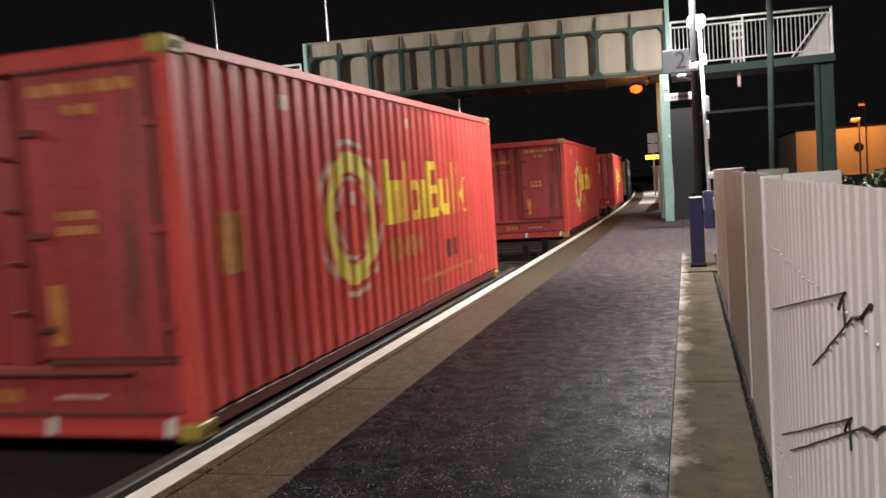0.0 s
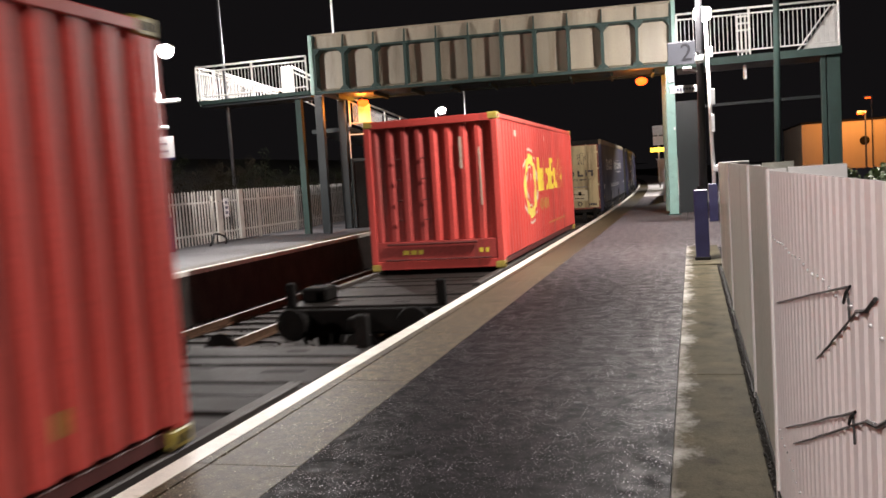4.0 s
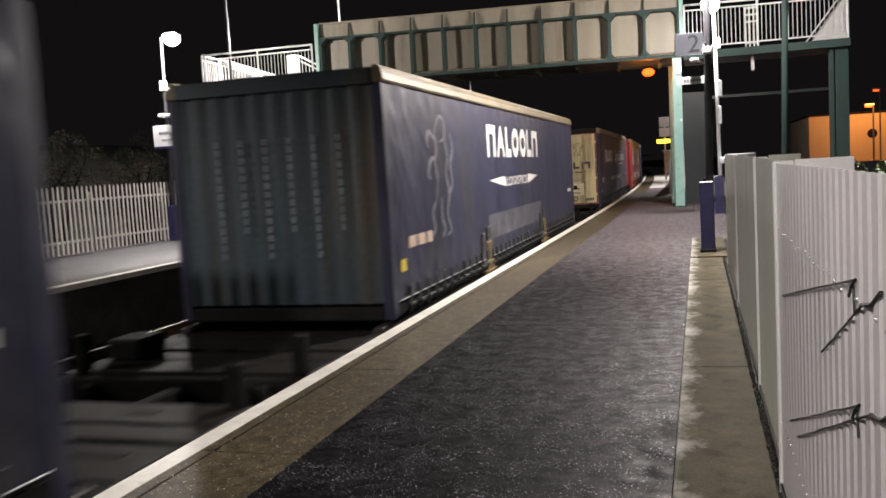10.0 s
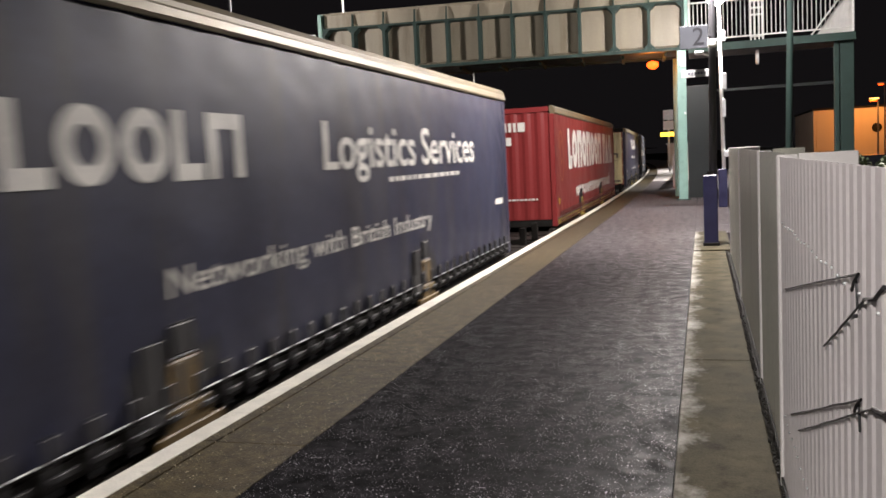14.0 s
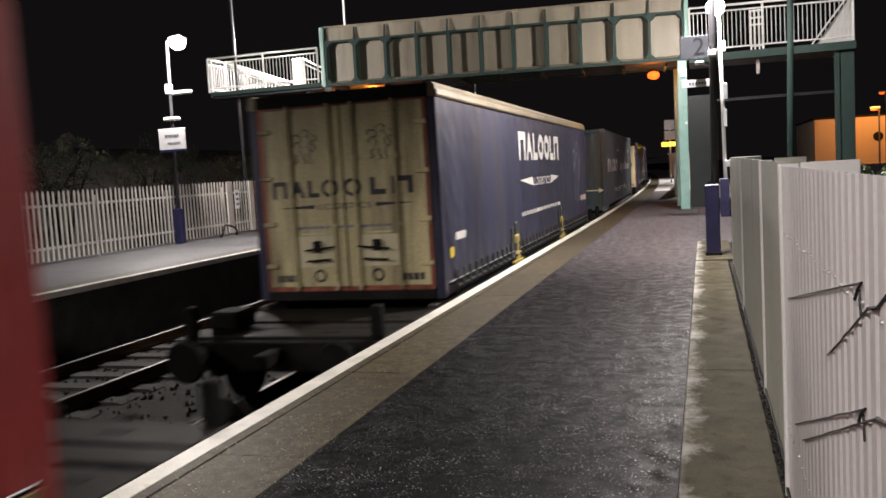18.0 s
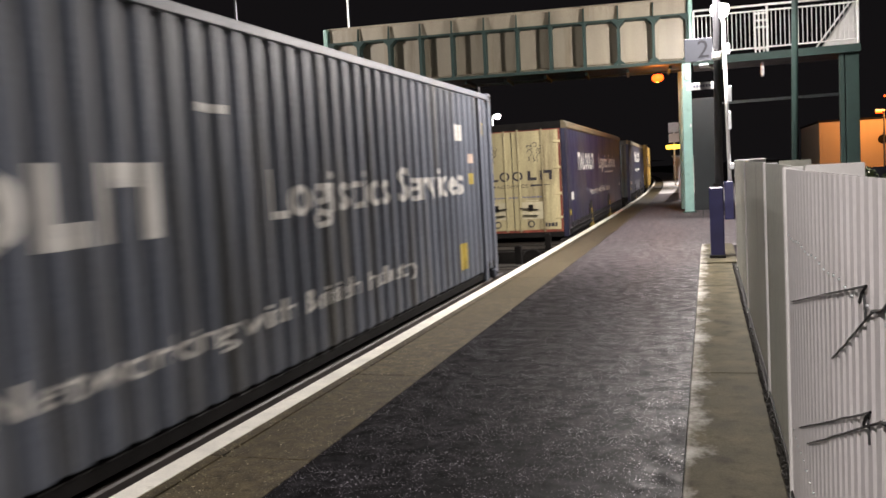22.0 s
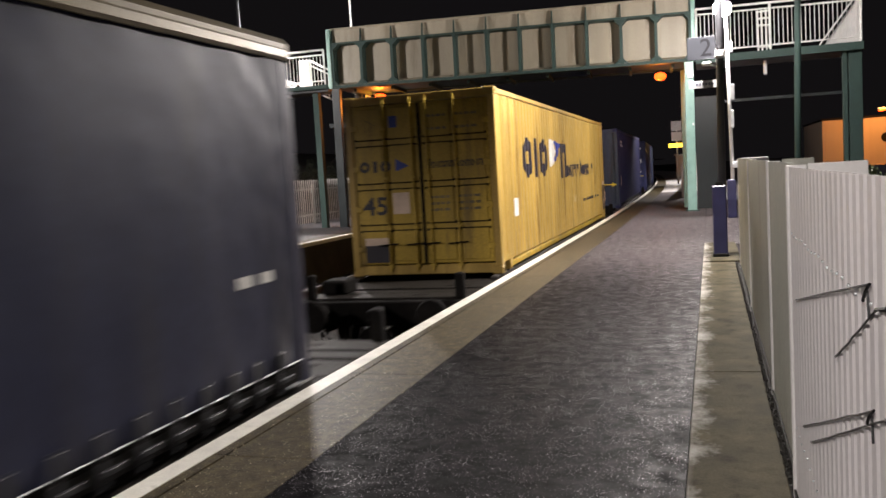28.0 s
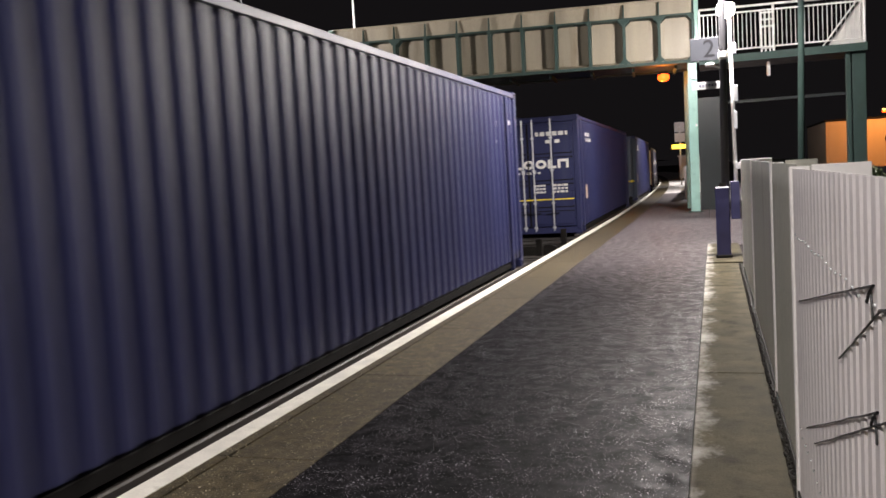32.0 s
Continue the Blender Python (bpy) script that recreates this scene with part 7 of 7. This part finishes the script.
def blue_container(kind):
    """kind: plain (indigo, bare sides), worded (blue with white lettering) or doors."""
    L, H = 13.716, 2.77 if kind == "worded" else 2.896
    mat = "blue_steel" if kind == "worded" else "indigo_steel"
    words = {"plain": "plain indigo corrugated 45 foot container with a yellow arrow band", "worded": "blue corrugated 45 foot container with white lettering",
             "doors": "indigo 45 foot container with barred doors and small white marks"}
    t = thing("steel_container", None, words[kind], "container", "containers on the train")
    frame_mat = mat
    steel_frame(t, L, H, frame_mat, True, None if kind == "doors" else "grimy_end" if kind == "worded" else "indigo_end")
    steel_sides(t, L, H, mat)
    castings(t, L, H, frame_mat)
    if kind == "doors":
        door_set(t, H, mat, rod_mat="galvan")
        e = 0.0025
        bm = bmesh.new()
        glyphs(bm, "wtlrrlw", -0.98, 1.0, 1.62, 1.84, 0.14, 0.24)
        bars(bm, 0.2, 1.0, 2.42, 2.52, 6, 3)
        bars(bm, 0.45, 0.8, 2.24, 2.32, 2, 4)
        bars(bm, -0.3, 0.3, 1.50, 1.55, 5, 4)
        for z in (1.02, 1.1, 1.18):
            bars(bm, 0.6, 0.95, z, z + 0.05, 4, int(z * 90))
            bars(bm, 0.1, 0.4, z, z + 0.05, 4, int(z * 60))
        part("white_print", on_end(bm, e), "white_mark", t)
        bm = bmesh.new()
        rect(bm, -1.1, 1.1, 0.845, 0.875)
        part("yellow_band", on_end(bm, e - 0.004), "yellow_mark", t)
    else:
        part("end_panel", rib_end(-(W2 - 0.122), W2 - 0.122, 0.172, H - 0.142, 0.03, -1, 0.25, 0.032), "grimy_end" if kind == "worded" else "indigo_end", t)
        low, tone = (0.18, "cream_plate") if kind == "worded" else (0.0, "yellow_mark")
        bm = bmesh.new()
        rect(bm, -1.22, 1.02, 0.862 - low, 0.90 - low)
        flat(bm, [(1.0, 0.80 - low), (1.17, 0.88 - low), (1.0, 0.96 - low)])
        rect(bm, -0.32, 0.06, 0.80 - low, 0.96 - low)
        part("arrow_band", on_end(bm, -0.003), tone, t, "painted arrow band")
        bm = bmesh.new()
        flat(bm, [(-0.27, 2.42 - low * 0.6), (-0.05, 2.42 - low * 0.6), (-0.12, 2.60 - low * 0.6), (-0.2, 2.60 - low * 0.6)])
        part("warning_mark", on_end(bm, 0.022), tone, t)
        bm = bmesh.new()
        wx = 0.30 if kind == "worded" else 0.58
        for j in range(11):
            rect(bm, wx, wx + 0.05, 2.56 - j * 0.12 - low * 0.6, 2.655 - j * 0.12 - low * 0.6)
        part("vertical_writing", on_end(bm, 0.022), "dull_mark" if kind == "worded" else "white_mark", t)
        for x in ((-0.84, 0.24) if kind == "worded" else (-0.75, 0.62)):
            p = part("pocket_plate", B(x, x + 0.12, 0.0, 0.03, 0.30 - low * 0.6, 0.66 - low * 0.6, bevel=0.006), "pale_mark", t)
    bm = bmesh.new()
    if kind == "worded":
        bm.free()
        glyphs(None, "wtlrrlw", 1.28, 5.22, 1.30, 1.75, 0.14, 0.26, lambda g: part("brand_shape", on_ribs(g), "white_mark", t, "white brand shape"))
        letters(t, "Logistics Services", 0.38, 5.4, 6.6, 1.32, on_ribs, "white_mark", 0.012)
        letters(t, "Networking with British Industry", 0.18, 6.2, 3.75, 0.52, on_ribs, "white_mark", 0.008)
        bm = bmesh.new()
        rect(bm, 5.7, 6.1, 2.08, 2.14)
        rect(bm, 11.70, 12.02, 2.03, 2.24)
        pieces("white_tag", bm, on_ribs, "white_mark", t)
        bm = bmesh.new()
        rect(bm, 11.70, 12.05, 0.31, 0.66)
        rect(bm, 12.39, 12.54, 1.44, 1.59)
        rect(bm, 13.08, 13.28, 2.14, 2.32)
        pieces("pale_label", bm, on_ribs, "pocket", t, "dull yellow label")
        bm = bmesh.new()
        rect(bm, 12.40, 12.56, 1.73, 1.86)
        part("pale_label", on_ribs(bm), "pale_mark", t, "grey-green label")
    else:
        bars(bm, 1.5, 2.4, 2.40, 2.50, 3, 2)
        bars(bm, 1.6, 2.5, 2.27, 2.36, 3, 3)
        rect(bm, 12.3, 12.45, 2.30, 2.38)
        rect(bm, 12.35, 12.45, 2.05, 2.10)
        rect(bm, 13.2, 13.3, 2.35, 2.42)
        pieces("white_tag", bm, on_ribs, "white_mark", t)
        bm = bmesh.new()
        rect(bm, 1.12, 1.42, 0.80, 1.16)
        part("pale_label", on_ribs(bm), "pale_mark", t)
    return t, L


# ---------------------------------------------------------------- wagons
def wagon(L, a, b):
    """A low flat wagon under a unit of length L, reaching a ahead of it and b behind it."""
    t = thing("flat_wagon", None, "grimy dark low container flat wagon on two bogies", "wagon", "wagons of the train")
    zt = -0.015
    for x0, x1 in ((-1.21, -1.09), (1.09, 1.21)):
        part("side_sill", B(x0, x1, -a + 1.9, L + b - 1.9, -0.34, zt, bevel=0.012), "sill", t)
        part("sill_lip", B(min(x0, x0 * 1.005) - 0.012, x1 + 0.012, -a + 2.0, L + b - 2.0, -0.30, -0.280), "plate", t)
    part("centre_sill", B(-0.28, 0.28, -a + 0.5, L + b - 0.5, -0.50, -0.365, bevel=0.012), "dark_frame", t)
    for i in range(8):
        y = 0.4 + (L - 0.9) * i / 7
        part("cross_member", B(-1.088, 1.088, y, y + 0.14, -0.28, -0.03), "dark_frame", t)
    for y0, s in ((-a, 1), (L + b, -1)):
        ya, yb = sorted((y0, y0 + s * 0.14))
        part("headstock", B(-1.18, 1.18, ya, yb, -0.42, -0.10, bevel=0.015), "bogie", t)
        reach = a if s > 0 else b
        y, k = 0.15, 0
        while y < reach - 0.12:
            step = (0.46, 0.30, 0.62, 0.38)[k % 4]
            ya, yb = sorted((y0 + s * y, y0 + s * min(y + step, reach - 0.06)))
            part("deck_plate", B(-1.19, 1.19, ya, yb, -0.11, -0.066 - 0.006 * (k % 2), bevel=0.006), "plate", t, "worn end deck plate" if k == 0 else "")
            y += step + (0.05, 0.12, 0.04)[k % 3]
            k += 1
        for x, yy, w, d in ((-0.7, 0.55, 0.34, 0.10), (0.35, 0.35, 0.22, 0.07), (0.55, 1.25, 0.40, 0.08), (-0.25, 1.05, 0.20, 0.12)):
            ya, yb = sorted((y0 + s * yy, y0 + s * (yy + d)))
            part("deck_slot", B(x, x + w, ya, yb, -0.071, -0.062), "dark_frame", t)
        ya, yb = sorted((y0 + s * 0.5, y0 + s * 0.95))
        part("brake_unit", B(-1.1, -0.72, ya, yb, -0.068, 0.14, bevel=0.03), "bogie", t)
        for x in (-1.16, 1.04):
            ya, yb = sorted((y0 + s * 0.12, y0 + s * 0.24))
            part("end_stanchion", B(x, x + 0.12, ya, yb, -0.08, 0.26, bevel=0.015), "bogie", t)
        part("hand_wheel", T((1.12, y0 + s * 0.8, -0.3), (1.16, y0 + s * 0.8, -0.3), 0.17, None, 14), "bogie", t)
        for x in (-0.86, 0.86):
            bf = part("buffer", T((x, y0 + s * 0.0, -0.24), (x, y0 - s * 0.36, -0.24), 0.11, 0.09, 12), "bogie", t)
            part("buffer_head", T((x, y0 - s * 0.36, -0.24), (x, y0 - s * 0.41, -0.24), 0.23, 0.21, 16), "bogie", bf)
        part("drawhook", B(-0.07, 0.07, *sorted((y0, y0 - s * 0.38)), -0.32, -0.16, bevel=0.02), "bogie", t)
        yc = y0 + s * 1.55
        bo = part("bogie_frame", B(-1.08, 1.08, yc - 0.12, yc + 0.12, -0.52, -0.30, bevel=0.03), "bogie", t, "grimy bogie")
        for x in (-1.02, 0.94):
            bm = bmesh.new()
            prism(bm, [(yc - 1.25, -0.58), (yc - 1.25, -0.40), (yc - 0.5, -0.40), (yc - 0.3, -0.30), (yc + 0.3, -0.30), (yc + 0.5, -0.40), (yc + 1.25, -0.40), (yc + 1.25, -0.58), (yc + 0.4, -0.60), (yc - 0.4, -0.60)], 0, x, x + 0.08)
            part("bogie_side", bm, "bogie", bo)
        for yw in (yc - 0.9, yc + 0.9):
            for x in (-0.80, 0.67):
                w = part("wheel", T((x, yw, -0.49), (x + 0.13, yw, -0.49), 0.376, None, 24), "bogie", bo)
            part("axle", T((-0.8, yw, -0.49), (0.8, yw, -0.49), 0.07, None, 10), "bogie", bo)
            for x in (-1.12, 1.0):
                part("axle_box", B(x, x + 0.12, yw - 0.13, yw + 0.13, -0.62, -0.38, bevel=0.03), "bogie", bo)
    return t


# ---------------------------------------------------------------- the train, unit by unit
RUN = (6.52775, 0.0378868, -3.48059e-4)     # metres run, as a cubic of the seconds, with an early spurt


def run(t):
    return RUN[0] * t + RUN[1] * t * t + RUN[2] * t ** 3 + 3.0 * (1.0 - math.exp(-t / 5.0))


# length along the track from the viewer
_y = -300.0
_s = -300.0
ARC = [(-300.0, -300.0)]
while _y < 420:
    _k = -2 * 4.75e-4 * max(0.0, _y - 19.6)
    _s += math.sqrt(1 + _k * _k)
    _y += 1.0
    ARC.append((_s, _y))


def on_track(s):
    y = float(np.interp(s, [a for a, _ in ARC], [b for _, b in ARC]))
    return Vector((near_x(C1, y), y, 0))


def unit_pose(s, L, z):
    p0, p1 = on_track(s + 1.6), on_track(s + L - 1.6)
    d = (p1 - p0).normalized()
    o = p0 - d * 1.6
    return pose(o.x, o.y, z, 0, 0, -math.degrees(math.atan2(d.x, d.y)))


red0, LR = red_container()
red1, _ = red_container(False, False)
red2, _ = red_container(True, False)
W2 = 1.275
navy_doors, LC = curtain_body("blue_curtain", "A", "doors", "navy curtain-sided container with grimy cream doors", "navy_frame", 1, False)
navy_crest, _ = curtain_body("blue_curtain", "C", "ribs", "navy curtain-sided container with a blue ribbed end", "navy_frame", 2, False)
red_curtained, _ = curtain_body("red_curtain", "R", "red", "red curtain-sided container with large white brand shapes", "red_curtain", 3)
navy_crest_doors, _ = curtain_body("blue_curtain", "B", "doors", "navy curtain-sided container with cream doors and crest", "navy_frame", 4)
W2 = 1.25
blue_worded, _ = blue_container("worded")
W2 = 1.275
violet_doors, _ = curtain_body("violet_curtain", "A", "doors", "violet-blue curtain-sided container with grimy cream doors", "navy_frame", 5)
W2 = 1.25
yellow0, _ = yellow_container()
indigo_plain, _ = blue_container("plain")
indigo_doors, _ = blue_container("doors")
TRAIN = [(4.98, red0), (23.70, red1), (42.98, red2), (60.92, navy_doors), (79.84, navy_crest), (100.90, navy_doors), (119.88, red_curtained), (140.90, navy_crest_doors),
         (160.48, blue_worded), (181.20, violet_doors), (200.05, navy_crest), (220.93, yellow0), (239.97, indigo_plain), (260.53, indigo_doors),
         (279.20, indigo_plain), (299.60, navy_doors), (318.30, navy_crest), (338.70, violet_doors), (357.40, blue_worded)]
MOVING, seen = [], set()
short_wagon = long_wagon = None
for k, (s0, kind) in enumerate(TRAIN):
    L = LR if kind in (red0, red1, red2) else LC
    unit = kind if kind not in seen else copy_thing(kind, Matrix.Identity(4))
    seen.add(kind)
    MOVING.append((unit, s0, L, -0.049))
    if L < 10:
        if short_wagon is None:
            short_wagon = wagon(LR, 3.75, 3.55)
            w = short_wagon
        else:
            w = copy_thing(short_wagon, Matrix.Identity(4))
    else:
        # paired wagons: close-coupled at one end, buffered at the other
        if long_wagon is None:
            long_wagon = wagon(LC, 2.1, 2.1)
            w = long_wagon
        else:
            w = copy_thing(long_wagon, Matrix.Identity(4))
    MOVING.append((w, s0, L, -0.049))


def motions():
    ts = [0, 0.5] + [1.0 + 1.5 * i for i in range(21)] + [32.0]
    ts = [t for t in ts if t < 31.6] + [32.0]
    for ob, s0, L, z in MOVING:
        walk(ob, [(t, unit_pose(s0 - run(t), L, z)) for t in ts])


motions()
